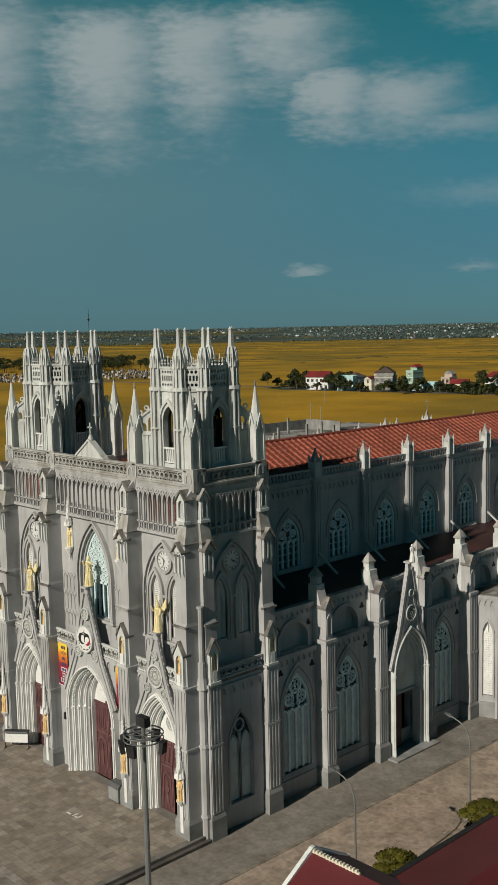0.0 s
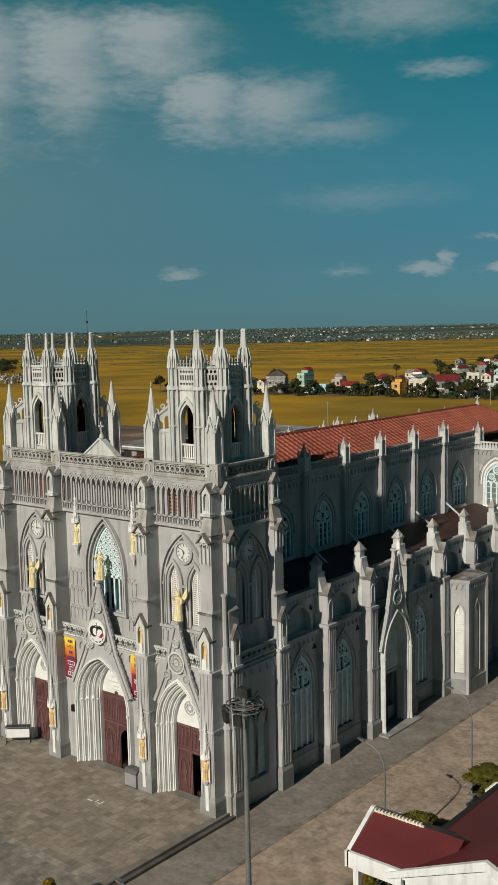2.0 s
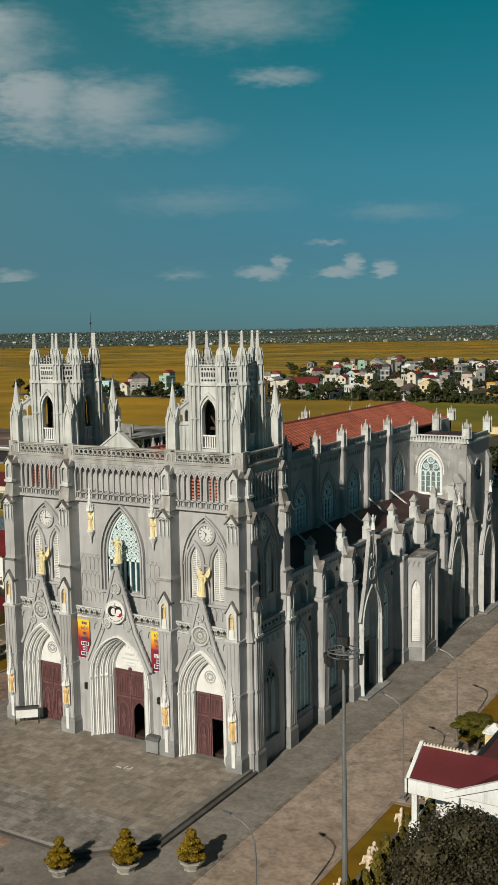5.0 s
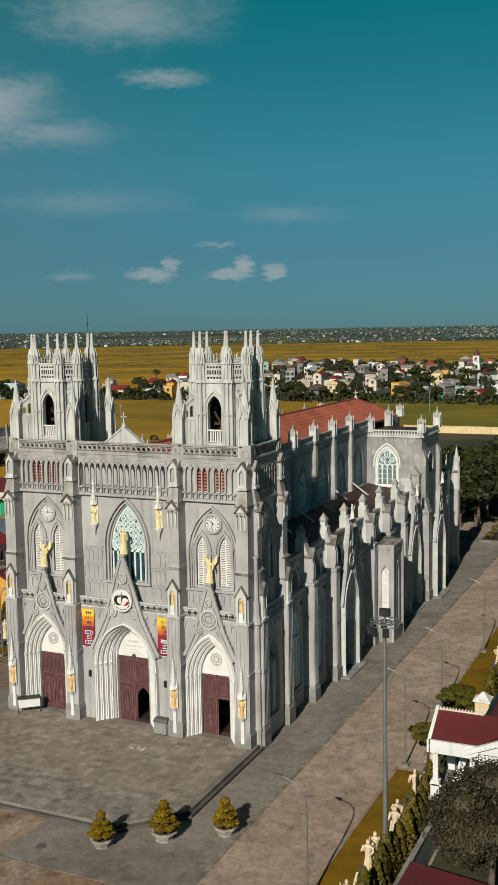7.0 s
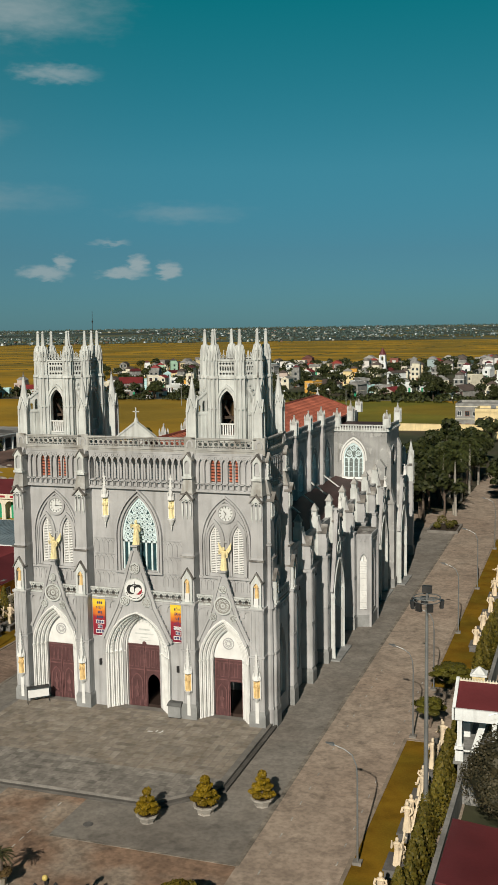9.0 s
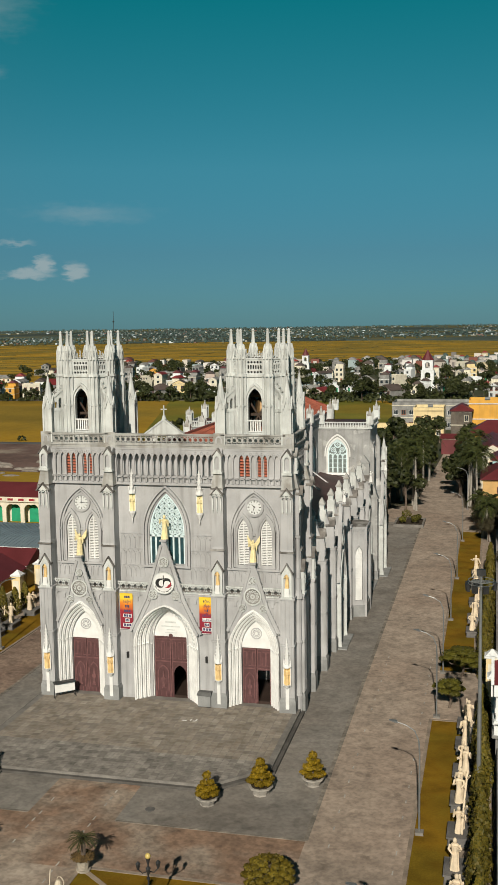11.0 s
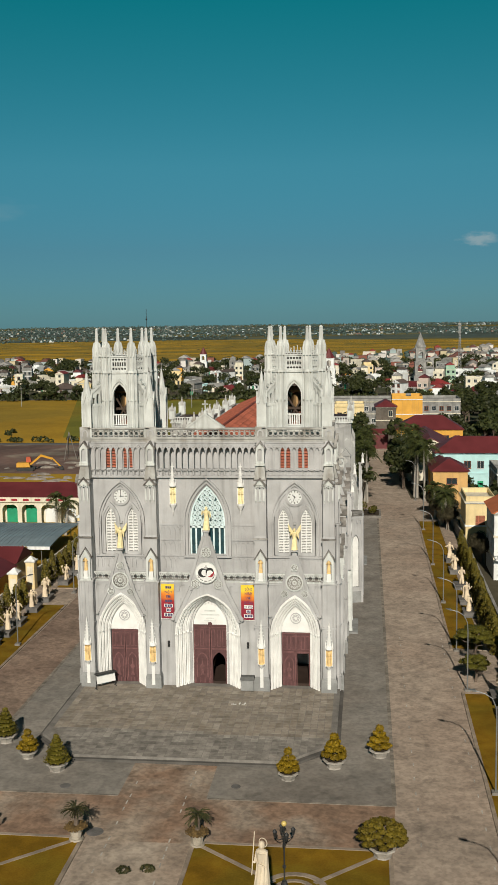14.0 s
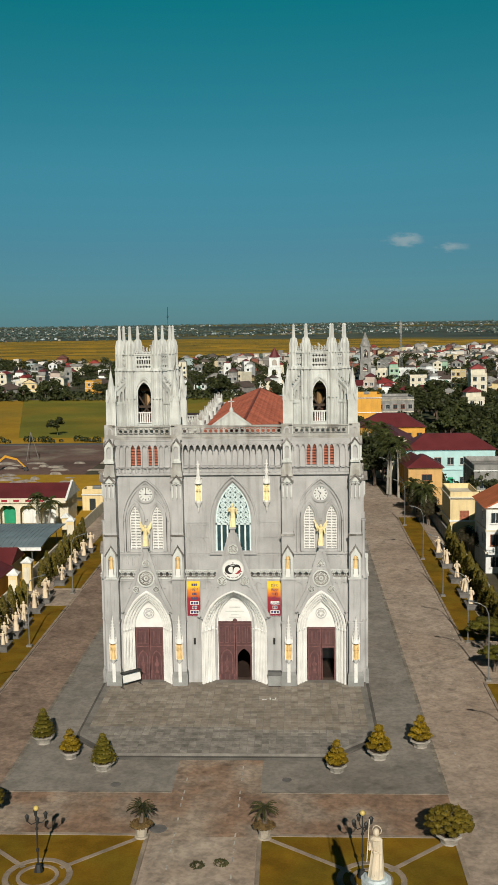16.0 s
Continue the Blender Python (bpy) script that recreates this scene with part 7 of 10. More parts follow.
part("capital", MB().cone(0, 0, COL_Z - G0 - 0.75, COL_Z - G0 - 0.35, 0.7, 0.8, 12).cone(0, 0, COL_Z - G0 - 0.35, COL_Z - G0 - 0.12, 0.8, 0.8, 12).cone(0, 0, COL_Z - G0 - 0.12, COL_Z - G0, 0.62, 0.58, 12), BLUEST, pd)
mb = MB()
figure(mb, 0, 0, 0, 2.62, random.Random(6), False, False)
mb.cone(0.05, 0.06, 0.0, 1.95, 0.37, 0.24, 9)
for sg, z_ in ((-1, 1.5), (1, 1.4)):
    mb.tube([(sg * 0.24, 0, 2.05), (sg * 0.29, -0.16, z_), (sg * 0.1 - 0.12, -0.38, z_ + 0.12)], [0.11, 0.1, 0.07], 6)
mb.tube([(-0.36, -0.42, 0.9), (-0.3, -0.2, 3.15)], 0.028, 5)
mb.band([(0.25 * math.cos(k * 0.3927), 2.48 + 0.25 * math.sin(k * 0.3927)) for k in range(16)], [(0.22 * math.cos(k * 0.3927), 2.48 + 0.22 * math.sin(k * 0.3927)) for k in range(16)], 0.12, 0.16, 1, True)
ob = tagged(part("statue", mb, shade("cream_white_stone", (0.66, 0.56, 0.42), 0.85, 1.5, 12, 0.7, 0.1)), "cream draped statue with a staff on a tall column", "statue")
ob.matrix_basis = pose(COL_X, COL_Y, COL_Z, 0, 0, -25)

# statue groups along both sides of the yard
ROW = [-47, -41.5, -36, -30.5, -25.5, -20.5, -15.5, -10.5, -5.0, -0.5, 28.0, 33.6, 41.0, 49.6, 56.5]
ROWL = [-30, -24, -18, -12, -6, 0, 6, 11.6, 16.4, 20.5, 26.6, 31.4, 40.2, 45.6, 50.2, 55.0, 60.3]
for xs, row in ((28.15, ROW), (-26.75, ROWL)):
    for k, y in enumerate(row):
        rand = random.Random(int(100 * xs) + k)
        p_ = tagged(part("pedestal", MB().box(-0.75, 0.75, -1.1, 1.1, 0, 0.55).box(-0.85, 0.85, -1.2, 1.2, 0.55, 0.68).box(-0.8, 0.8, -1.15, 1.15, 0, 0.08), PED), "low grey stone pedestal on the lawn", "pedestal", "pedestals of the statue row")
        p_.matrix_basis = pose(xs, y, G0 + 0.07)
        mb = MB()
        n = rand.choice((1, 2, 2, 3))
        for q in range(n):
            figure(mb, rand.uniform(-0.25, 0.25), (q - (n - 1) / 2) * 0.65, 0.0, rand.uniform(1.9, 2.5) if q % 2 == 0 else rand.uniform(1.2, 1.7), rand)
        if k % 3 != 1:
            a = rand.uniform(-0.5, 0.5)
            mb.tube([(0.2, -1.0, 0.2), (0.2 + a, 0.7, 1.9)], 0.09, 4)
            mb.tube([(0.2 + a - 0.2, 0.7, 1.0), (0.4 + a, -0.2, 1.9)], 0.08, 4)
        st = tagged(part("statue", mb, CREAM), "cream painted statue group on a low pedestal", "statue", "statue groups along the yard")
        st.matrix_basis = pose(xs, y, G0 + 0.755, 0, 0, 0 if xs > 0 else 180)


def street_lamp(at, arm_dir, mat):
    ob = thing("street_lamp", "slim grey street lamp with a curved arm", "street lamp", at, 0, "street lamps along the yard")
    part("base", MB().box(-0.3, 0.3, -0.3, 0.3, 0, 0.22), KERB, ob, "small concrete base")
    path = [(0, 0, 0.2), (0, 0, 6.0), (0.06 * arm_dir, 0, 6.9), (0.35 * arm_dir, 0, 7.6), (0.9 * arm_dir, 0, 7.95), (1.7 * arm_dir, 0, 8.2)]
    part("pole", MB().tube(path, [0.075, 0.06, 0.05, 0.045, 0.04, 0.035], 8), mat, ob)
    part("head", MB().frus(1.6 * arm_dir - 0.1, 1.6 * arm_dir + 0.1, -0.09, 0.09, 8.1, 1.9 * arm_dir - 0.25, 1.9 * arm_dir + 0.25, -0.12, 0.12, 8.28), STEEL, ob, "flat lamp head")
    return ob


lamp0 = street_lamp((25.35, -20.3, G0 + 0.07), -1, STEEL)
for y in (-42, 1.95, 14.2, 33.5, 54.3, 80.0, 110.0):
    copy_thing(lamp0, pose(25.35, y, G0 + (0.07 if y not in (1.95, 14.2, 110.0) else 0.0)))
lamp1 = street_lamp((-24.0, 12.6, G0 + 0.07), 1, STEEL)
for y in (-34, -10, 35.2, 58, 82):
    copy_thing(lamp1, pose(-24.0, y, G0 + (0.07 if y != 35.2 else 0.0)))

# floodlight mast
mast = thing("floodlight_mast", "tall grey floodlight mast with a ring of lamps", "light mast", (29.4, -17.0, G0 - 0.02))
part("pole", MB().tube([(0, 0, 0), (0, 0, 8.0), (0, 0, 18.20)], [0.2, 0.15, 0.09], 10), STEEL, mast)
part("base_plate", MB().cone(0, 0, 0, 0.12, 0.45, 0.45, 8), STEEL, mast)
hub = MB()
for k in range(24):
    a0, a1 = 2 * math.pi * k / 24, 2 * math.pi * (k + 1) / 24
    for r, z in ((0.9, 17.92), (0.9, 17.68), (0.45, 17.80)):
        hub.tube([(r * math.cos(a0), r * math.sin(a0), z), (r * math.cos(a1), r * math.sin(a1), z)], 0.035, 4)
for k in range(8):
    a = math.pi * k / 4
    hub.tube([(0, 0, 17.80), (0.9 * math.cos(a), 0.9 * math.sin(a), 17.80)], 0.025, 4)
part("ring", hub, STEEL, mast, "steel ring with spokes")
for k, a in enumerate((20, 110, 155, 200, 245, 290)):
    c, s_ = math.cos(radians(a)), math.sin(radians(a))
    part("floodlight", MB(lambda u, v, w, c=c, s_=s_: (c * (0.92 + v) - s_ * u, s_ * (0.92 + v) + c * u, w)).frus(-0.2, 0.2, -0.05, 0.15, 17.15, -0.2, 0.2, 0.02, 0.22, 17.70), IRON, mast, "black floodlight")
part("control_box", MB().box(-0.32, 0.32, -0.16, 0.16, 18.25, 18.70).tube([(0, 0, 18.10), (0, 0, 18.30)], 0.06, 6), IRON, mast)


# hedges, palms, trees
def cypress(seed, h=3.6, r=0.62, mat=None):
    rand = random.Random(seed)
    ob = thing("cypress", "dense columnar yellow-green cypress", "cypress", (0, 0, 0), 0, "cypress hedge along the yard")
    part("trunk", MB().tube([(0, 0, 0), (0, 0, h * 0.9)], [0.09, 0.03], 6), BARK, ob)
    places = []
    for k in range(900):
        f = rand.random() ** 0.8
        rr = r * (0.62 + 0.5 * min(1, f * 5)) * (1 - f) ** 0.55 * rand.uniform(0.7, 1.12)
        a = rand.uniform(0, 6.28)
        rr *= 1 + 0.2 * math.sin(3 * a + 9 * f)
        places.append((Vector((rr * math.cos(a), rr * math.sin(a), 0.1 + h * f)), Vector((math.cos(a), math.sin(a), 0.5))))
    part("foliage", leaf_cloud(rand, places, 0.13), mat or L_CYP, ob, fix=False)
    return ob


cyps = [cypress(11 + k, 3.4 + 0.5 * (k % 3), 0.7 + 0.07 * (k % 2)) for k in range(4)]
spots = [(29.55, -52 + 1.35 * k) for k in range(62) if not (-52 + 1.35 * k > 0.5 and -52 + 1.35 * k < 12.5)] + [(29.8, 32 + 1.6 * k) for k in range(18)]
spotsL = [(-29.0, -36 + 3.1 * k) for k in range(34) if not 30 < -36 + 3.1 * k < 37.5]
for k, (x, y) in enumerate(spots + spotsL):
    tall = 1.0 if x > 0 else 1.35
    pz = pose(x + rnd.uniform(-0.15, 0.15), y + rnd.uniform(-0.2, 0.2), G0 - 0.01, 0, 0, rnd.uniform(0, 360))
    if k < 4:
        cyps[k].matrix_basis = pz
    else:
        copy_thing(cyps[k % 4], pz)


def broadleaf(seed, h, r, label, mat, leaf=0.22, count=1500, clumps=16, name="tree", flat=0.75):
    rand = random.Random(seed)
    ob = thing(name, label, "tree", (0, 0, 0))
    tm = MB().tube([(0, 0, 0), (0.1, 0.05, h * 0.3), (0, 0, h * 0.55)], [0.055 * h * 0.5, 0.04 * h * 0.5, 0.025 * h * 0.5], 7)
    places = []
    core = MB()
    for k in range(clumps):
        a, f = rand.uniform(0, 6.28), math.sqrt(rand.random())
        c = (r * 0.72 * f * math.cos(a), r * 0.72 * f * math.sin(a), h * (0.55 + 0.33 * (1 - f * f) * rand.uniform(0.4, 1.1)))
        cr = r * rand.uniform(0.26, 0.42)
        tm.tube([(0, 0, h * rand.uniform(0.25, 0.5)), tuple(v * 0.6 + w * 0.4 for v, w in zip(c, (0, 0, h * 0.5))), c], [0.05, 0.035, 0.015], 4)
        places += on_ball(rand, c, (cr, cr, cr * flat), count // clumps, -0.75)
        core.ball(c, (cr * 0.6, cr * 0.6, cr * flat * 0.55), 6, 4)
    part("trunk", tm, BARK, ob)
    mb = leaf_cloud(rand, places, leaf)
    mb.add(core.v, core.f)
    part("crown", mb, mat, ob, fix=False)
    return ob


def palm(seed, h, label, lean=0.3, frond=2.6):
    rand = random.Random(seed)
    ob = thing("palm", label, "palm tree", (0, 0, 0), 0, "palms round the yard")
    part("trunk", MB().tube([(0, 0, 0), (lean * 0.3, 0, h * 0.35), (lean, 0.1, h * 0.75), (lean, 0.1, h)], [0.28, 0.22, 0.2, 0.12], 8), PALMBARK, ob)
    for k in range(22):
        a, el = k * 2.399, rand.uniform(-0.25, 1.25)
        ln = frond * rand.uniform(0.85, 1.1)
        pts = []
        for q in range(7):
            f = q / 6
            pts.append(Vector((lean + math.cos(a) * ln * f * math.cos(el) * (1 - 0.12 * f), 0.1 + math.sin(a) * ln * f * math.cos(el) * (1 - 0.12 * f), h + ln * (f * math.sin(el) - 0.62 * f * f))))
        mb = MB().tube([tuple(p) for p in pts], [0.05, 0.045, 0.04, 0.035, 0.03, 0.02, 0.01], 4)
        side = Vector((-math.sin(a), math.cos(a), 0))
        for q in range(18):
            f = 0.12 + 0.86 * q / 17
            i = min(5, int(f * 6))
            p = pts[i].lerp(pts[i + 1], f * 6 - i)
            d = (pts[i + 1] - pts[i]).normalized()
            w = 0.62 * math.sin(math.pi * (0.12 + 0.8 * f)) * frond / 2.6
            for sg in (-1, 1):
                t = p + side * sg * w + d * 0.25 - Vector((0, 0, 0.38 * w + rand.uniform(0, 0.12)))
                mb.add([tuple(p - d * 0.055), tuple(p + d * 0.055), tuple(t)], [(0, 1, 2)])
        part("frond", mb, L_PALM, ob, fix=False)
    return ob


pm1 = palm(1, 10.6, "tall royal palm with a pale trunk", 0.2, 3.9)
pm2 = palm(2, 6.0, "leaning palm with drooping fronds", 0.5, 2.8)
pm1.matrix_basis = pose(25.4, 114.0, G0 - 0.05)
pm2.matrix_basis = pose(15.2, 108.5, G0)
for x, y, t, w in ((25.9, 113.0, 40, 1), (26.4, 124, 80, 1), (27.2, 109, 120, 1), (25.8, 131, 10, 1), (24.8, 140, 70, 1), (28.4, 117, 200, 1), (15.7, 107.3, 200, 1), (14.6, 113, 20, 1), (12.0, 118, 90, 1), (14.8, 124, 140, 1), (15.2, 134, 70, 1), (15.8, 146, 10, 1), (8.5, 110, 260, 2), (12.0, 127, 30, 1),
                   (28.6, 84, 30, 2), (29.6, 81, 130, 2), (28.2, 91, 220, 2), (29.9, 88, 300, 2), (-36.5, 73.0, 0, 2), (-39, 76, 90, 2), (-118, 140, 40, 2), (-121, 150, 160, 2), (-112, 152, 260, 2), (5, 122, 45, 1), (0, 116, 10, 2), (23.9, 150, 50, 1), (27, 147, 90, 1)):
    copy_thing(pm1 if w == 1 else pm2, pose(x, y, G0 - 0.02, 0, 0, t))


def pad_tree(at, spread, h, n, seed):
    """A cloud-pruned tree: bent limbs that carry flat round leaf pads in layers."""
    rand = random.Random(seed)
    ob = thing("pruned_tree", "cloud-pruned dark tree with flat leaf pads", "tree", at, 0, "pruned trees by the side gate")
    tm = MB().tube([(0, 0, 0), (0.15, 0.1, h * 0.3), (0, 0, h * 0.6)], [0.16, 0.12, 0.08], 7)
    for k in range(n):
        a, f = k * 2.39996, math.sqrt((k + 0.4) / n)
        c = (spread[0] * f * math.cos(a), spread[1] * f * math.sin(a), h * (1.0 - 0.42 * f * f) + rand.uniform(-0.2, 0.2))
        r = rand.uniform(0.55, 0.85)
        tm.tube([(0, 0, h * rand.uniform(0.3, 0.55)), (c[0] * 0.6, c[1] * 0.6, c[2] - 0.5), (c[0], c[1], c[2])], [0.06, 0.045, 0.03], 5)
        mb = leaf_cloud(rand, on_ball(rand, c, (r, r, 0.26), 190, -0.6), 0.085)
        mb.ball(c, (r * 0.9, r * 0.9, 0.22), 9, 5)
        part("foliage_pad", mb, L_PADS, ob, fix=False)
    part("trunk", tm, BARK, ob)


pad_tree((26.4, 4.6, G0), (1.15, 1.2), 2.7, 12, 3)
pad_tree((27.3, 13.6, G0), (1.9, 1.7), 2.8, 19, 4)
nt = broadleaf(22, 6.4, 3.2, "dense dark-leaved tree beside the house", L_GARDEN, 0.065, 24000, 40, "garden_tree", 0.85)
nt.matrix_basis = pose(35.7, -15.2, G0) @ Matrix.Scale(1.4, 4)
copy_thing(nt, pose(40.5, -15.0, G0, 0, 0, 140))
for x, y, f, a in ((32.7, 57.0, 0.52, 40), (34.2, 53.0, 0.55, 100), (29.6, 80.5, 0.5, 200), (29.4, 86.5, 0.62, 310), (29.0, 93.0, 0.66, 20)):
    copy_thing(nt, pose(x, y, G0, 0, 0, a) @ Matrix.Scale(f, 4))

# painted dashes on the paths
WORN = shade("worn_white_line", (0.56, 0.52, 0.46), 0.5, 2.0, 12.0, 0.9, 0.0)
dash = MB().box(-0.05, 0.05, -0.28, 0.28, 0, 0.004).mesh("line_dash", WORN)
for parent, xs, y0, y1, st in (("middle_path", (-2.65, 1.72), -36, -17.4, 1.1), ("yard", (19.3, 24.0), -44, 20, 2.6)):
    for x in xs:
        y = y0
        while y < y1:
            if rnd.random() < 0.22:
                y += st
                continue
            ob = new("line_dash", dash)
            ob.parent = bpy.data.objects[parent]
            ob.matrix_basis = pose(x + rnd.uniform(-0.03, 0.03), y, G0 + (0.024 if parent == "middle_path" else 0.004), 0, 0, rnd.uniform(-2, 2))
            y += st
# round covers in the paving
for x, y, r in ((-3.9, -28.6, 0.55), (5.3, -20.6, 0.3), (-8.2, -21.6, 0.35), (26.0, 13.0, 0.4)):
    mc = tagged(part("manhole_cover", MB().cone(0, 0, 0, 0.03, r, r, 16).band(ring_pts(0, 0, r + 0.08, 16), ring_pts(0, 0, r, 16), 0.0, 0.024, 2, True), PED), "round dark cover set in the paving", "manhole cover")
    mc.matrix_basis = pose(x, y, G0 + 0.012)

# ---- things at the church front ----
BAN_R = shade("red_banner", (0.32, 0.022, 0.035), 0.85, 2.0, 20.0, 0.6, 0.05)
BANNER = shade("printed_banner", (0.8, 0.5, 0.03), 0.9, 2.0, 20.0, 0.6, 0.05)
bn, bl_ = BANNER.node_tree.nodes, BANNER.node_tree.links
b_geo, b_xyz, b_ramp, b_noise = bn.new("ShaderNodeNewGeometry"), bn.new("ShaderNodeSeparateXYZ"), bn.new("ShaderNodeValToRGB"), bn.new("ShaderNodeTexNoise")
b_noise.inputs["Scale"].default_value = 0.8
b_mix, b_map = bn.new("ShaderNodeMath"), bn.new("ShaderNodeMapRange")
bl_.new(b_geo.outputs["Position"], b_xyz.inputs[0])
bl_.new(b_geo.outputs["Position"], b_noise.inputs["Vector"])
b_mix.operation = "MULTIPLY_ADD"
b_mix.inputs[1].default_value = 1.6
bl_.new(b_noise.outputs[0], b_mix.inputs[0])
bl_.new(b_xyz.outputs[2], b_mix.inputs[2])
b_map.inputs["From Min"].default_value, b_map.inputs["From Max"].default_value = 7.75, 11.5
bl_.new(b_mix.outputs[0], b_map.inputs["Value"])
for k, (at_, tone) in enumerate(((0.0, (0.17, 0.01, 0.03)), (0.5, (0.30, 0.018, 0.03)), (0.66, (0.66, 0.2, 0.02)), (0.8, (0.80, 0.55, 0.04)))):
    if k > 1:
        b_ramp.color_ramp.elements.new(at_)
    b_ramp.color_ramp.elements[k].position, b_ramp.color_ramp.elements[k].color = at_, (*tone, 1)
bl_.new(b_map.outputs[0], b_ramp.inputs[0])
bl_.new(b_ramp.outputs[0], bn["Principled BSDF"].inputs["Base Color"])
NAVY = shade("navy_print", (0.05, 0.05, 0.12), 0.9, 3, 20, 0.6, 0.0)


def letters(parent, text, cx, cz, width, height, y, mat):
    """Printed word on a surface that faces the yard."""
    cu = bpy.data.curves.new("word", "FONT")
    cu.body, cu.align_x, cu.align_y, cu.size, cu.extrude = text, "CENTER", "CENTER", 1.0, 0.004
    tmp = bpy.data.objects.new("word", cu)
    me = bpy.data.meshes.new_from_object(tmp)
    bpy.data.objects.remove(tmp)
    xs, zs = [v.co.x for v in me.vertices], [v.co.y for v in me.vertices]
    sx, sz = width / (max(xs) - min(xs)), height / (max(zs) - min(zs))
    mx, mz = (max(xs) + min(xs)) / 2, (max(zs) + min(zs)) / 2
    for v in me.vertices:
        v.co = Vector((cx + (v.co.x - mx) * sx, y - v.co.z, cz + (v.co.y - mz) * sz))
    me.materials.append(mat)
    ob = new("print_word", me)
    ob.parent = parent
    return ob


for s in (-1, 1):
    x0, x1 = sorted((3.32 * s, 4.62 * s))
    ob = thing("banner", "long yellow and red printed cloth banner hung on the wall", "banner", (0, 0, 0), 0, "banners beside the main door")
    tfb2 = face_front(WY - LOWV - 0.14)
    part("cloth", MB(tfb2).box(x0, x1, -0.02, 0.0, 6.95, 10.7), BANNER, ob, "cloth running from yellow to dark red")
    words = ("", "NI\u1ec6M", "", "", "", "", "") if s < 0 else ("\u0110\u1ed2NG", "H\u00c0NH", "V\u1edaI", "NH\u1eeeNG", "GIA \u0110\u00ccNH", "", "")
    for k in range(7):
        w = (0.66, 0.66, 0.5, 0.78, 0.86, 0.46, 0.9)[k]
        z = 10.12 - 0.46 * k
        xm = (x0 + x1) / 2 + 0.08
        if k > 3:
            part("print_plate", MB(tfb2).box(xm - w / 2, xm + w / 2, 0.001, 0.005, z - 0.17, z + 0.17), WHITE, ob, "white printed strip")
        if words[k]:
            letters(ob, words[k], xm, z, w * 1.05, 0.4, WY - LOWV - 0.14 - 0.009, NAVY)
        else:
            for q in range(3):
                part("print_line", MB(tfb2).box(xm - w * 0.42 + w * 0.3 * q, xm - w * 0.42 + w * 0.24 + w * 0.3 * q, 0.006, 0.009, z - 0.12, z + 0.12), NAVY, ob, "unreadable print")
    part("rod", MB(tfb2).tube([(x0 - 0.05, 0.0, 10.72), (x1 + 0.05, 0.0, 10.72)], 0.03, 6).tube([(x0 - 0.05, 0.0, 6.94), (x1 + 0.05, 0.0, 6.94)], 0.03, 6), WHITE, ob)
    part("tie", MB(tfb2).tube([((x0 + x1) / 2, 0.0, 10.7), ((x0 + x1) / 2, -0.13, 10.85)], 0.015, 4), WHITE, ob)

em = thing("emblem", "round white emblem with black and red curved shapes", "emblem", (0, 0, 0))
tfe = face_front(WY - V_O - 0.13)
part("disc", MB(tfe).prism(ring_pts(0, 11.78, 1.02, 32), -0.14, 0.06, 1), WHITE, em, "white disc")
part("rim", MB(tfe).band(ring_pts(0, 11.78, 1.08, 32), ring_pts(0, 11.78, 1.0, 32), -0.13, 0.1, 1, True), PALE, em)
crescent = lambda cx, cz, r, a0, a1, w: [(cx + r * math.cos(radians(a0 + (a1 - a0) * k / 12)), cz + r * math.sin(radians(a0 + (a1 - a0) * k / 12))) for k in range(13)] + [(cx + (r - w * math.sin(math.pi * k / 12)) * math.cos(radians(a0 + (a1 - a0) * k / 12)), cz + (r - w * math.sin(math.pi * k / 12)) * math.sin(radians(a0 + (a1 - a0) * k / 12))) for k in range(11, 0, -1)]
part("black_shape", MB(tfe).prism(crescent(-0.34, 11.76, 0.46, 30, 325, 0.34), 0.062, 0.075, 1), BLACK, em)
part("black_shape", MB(tfe).prism(crescent(0.36, 11.9, 0.38, -30, 220, 0.27), 0.062, 0.075, 1), BLACK, em)
part("red_shape", MB(tfe).prism(crescent(0.38, 11.72, 0.4, -125, 35, 0.26), 0.076, 0.085, 1), BAN_R, em)
part("cross_shape", MB(tfe).box(-0.035, 0.035, 0.062, 0.075, 11.55, 12.52).box(-0.22, 0.22, 0.062, 0.075, 12.22, 12.29), BLACK, em)
for k in range(22):
    a = math.pi * (1.08 + 0.84 * k / 21)
    c = (0.86 * math.cos(a), 11.78 + 0.86 * math.sin(a))
    part("rim_mark", MB(tfe).prism(ring_pts(*c, 0.055, 5), 0.062, 0.07, 1), BLACK, em) if k % 4 else None

stand = thing("notice_stand", "white slanted notice board on dark metal legs", "notice board", (-10.2, -1.0, PT), 40)
part("board", MB().frus(-1.0, 1.0, -0.15, -0.1, 0.55, -1.0, 1.0, 0.02, 0.07, 1.45), WHITE, stand, "blank white board")
part("hood", MB().frus(-1.08, 1.08, -0.3, 0.35, 1.45, -1.05, 1.05, -0.25, 0.3, 1.55), IRON, stand, "dark hood")
for u in (-1.03, 1.03):
    part("leg", MB().tube([(u, 0.0, 0.0), (u, 0.0, 1.5)], 0.04, 6).tube([(u, -0.35, 0.03), (u, 0.35, 0.03)], 0.035, 6), IRON, stand)
bin_ = thing("offering_box", "grey metal box with a sloped lid beside the main portal", "box", (3.95, -0.75, PT))
part("body", MB().box(-0.62, 0.62, -0.35, 0.35, 0.08, 1.15), PLINTH, bin_)
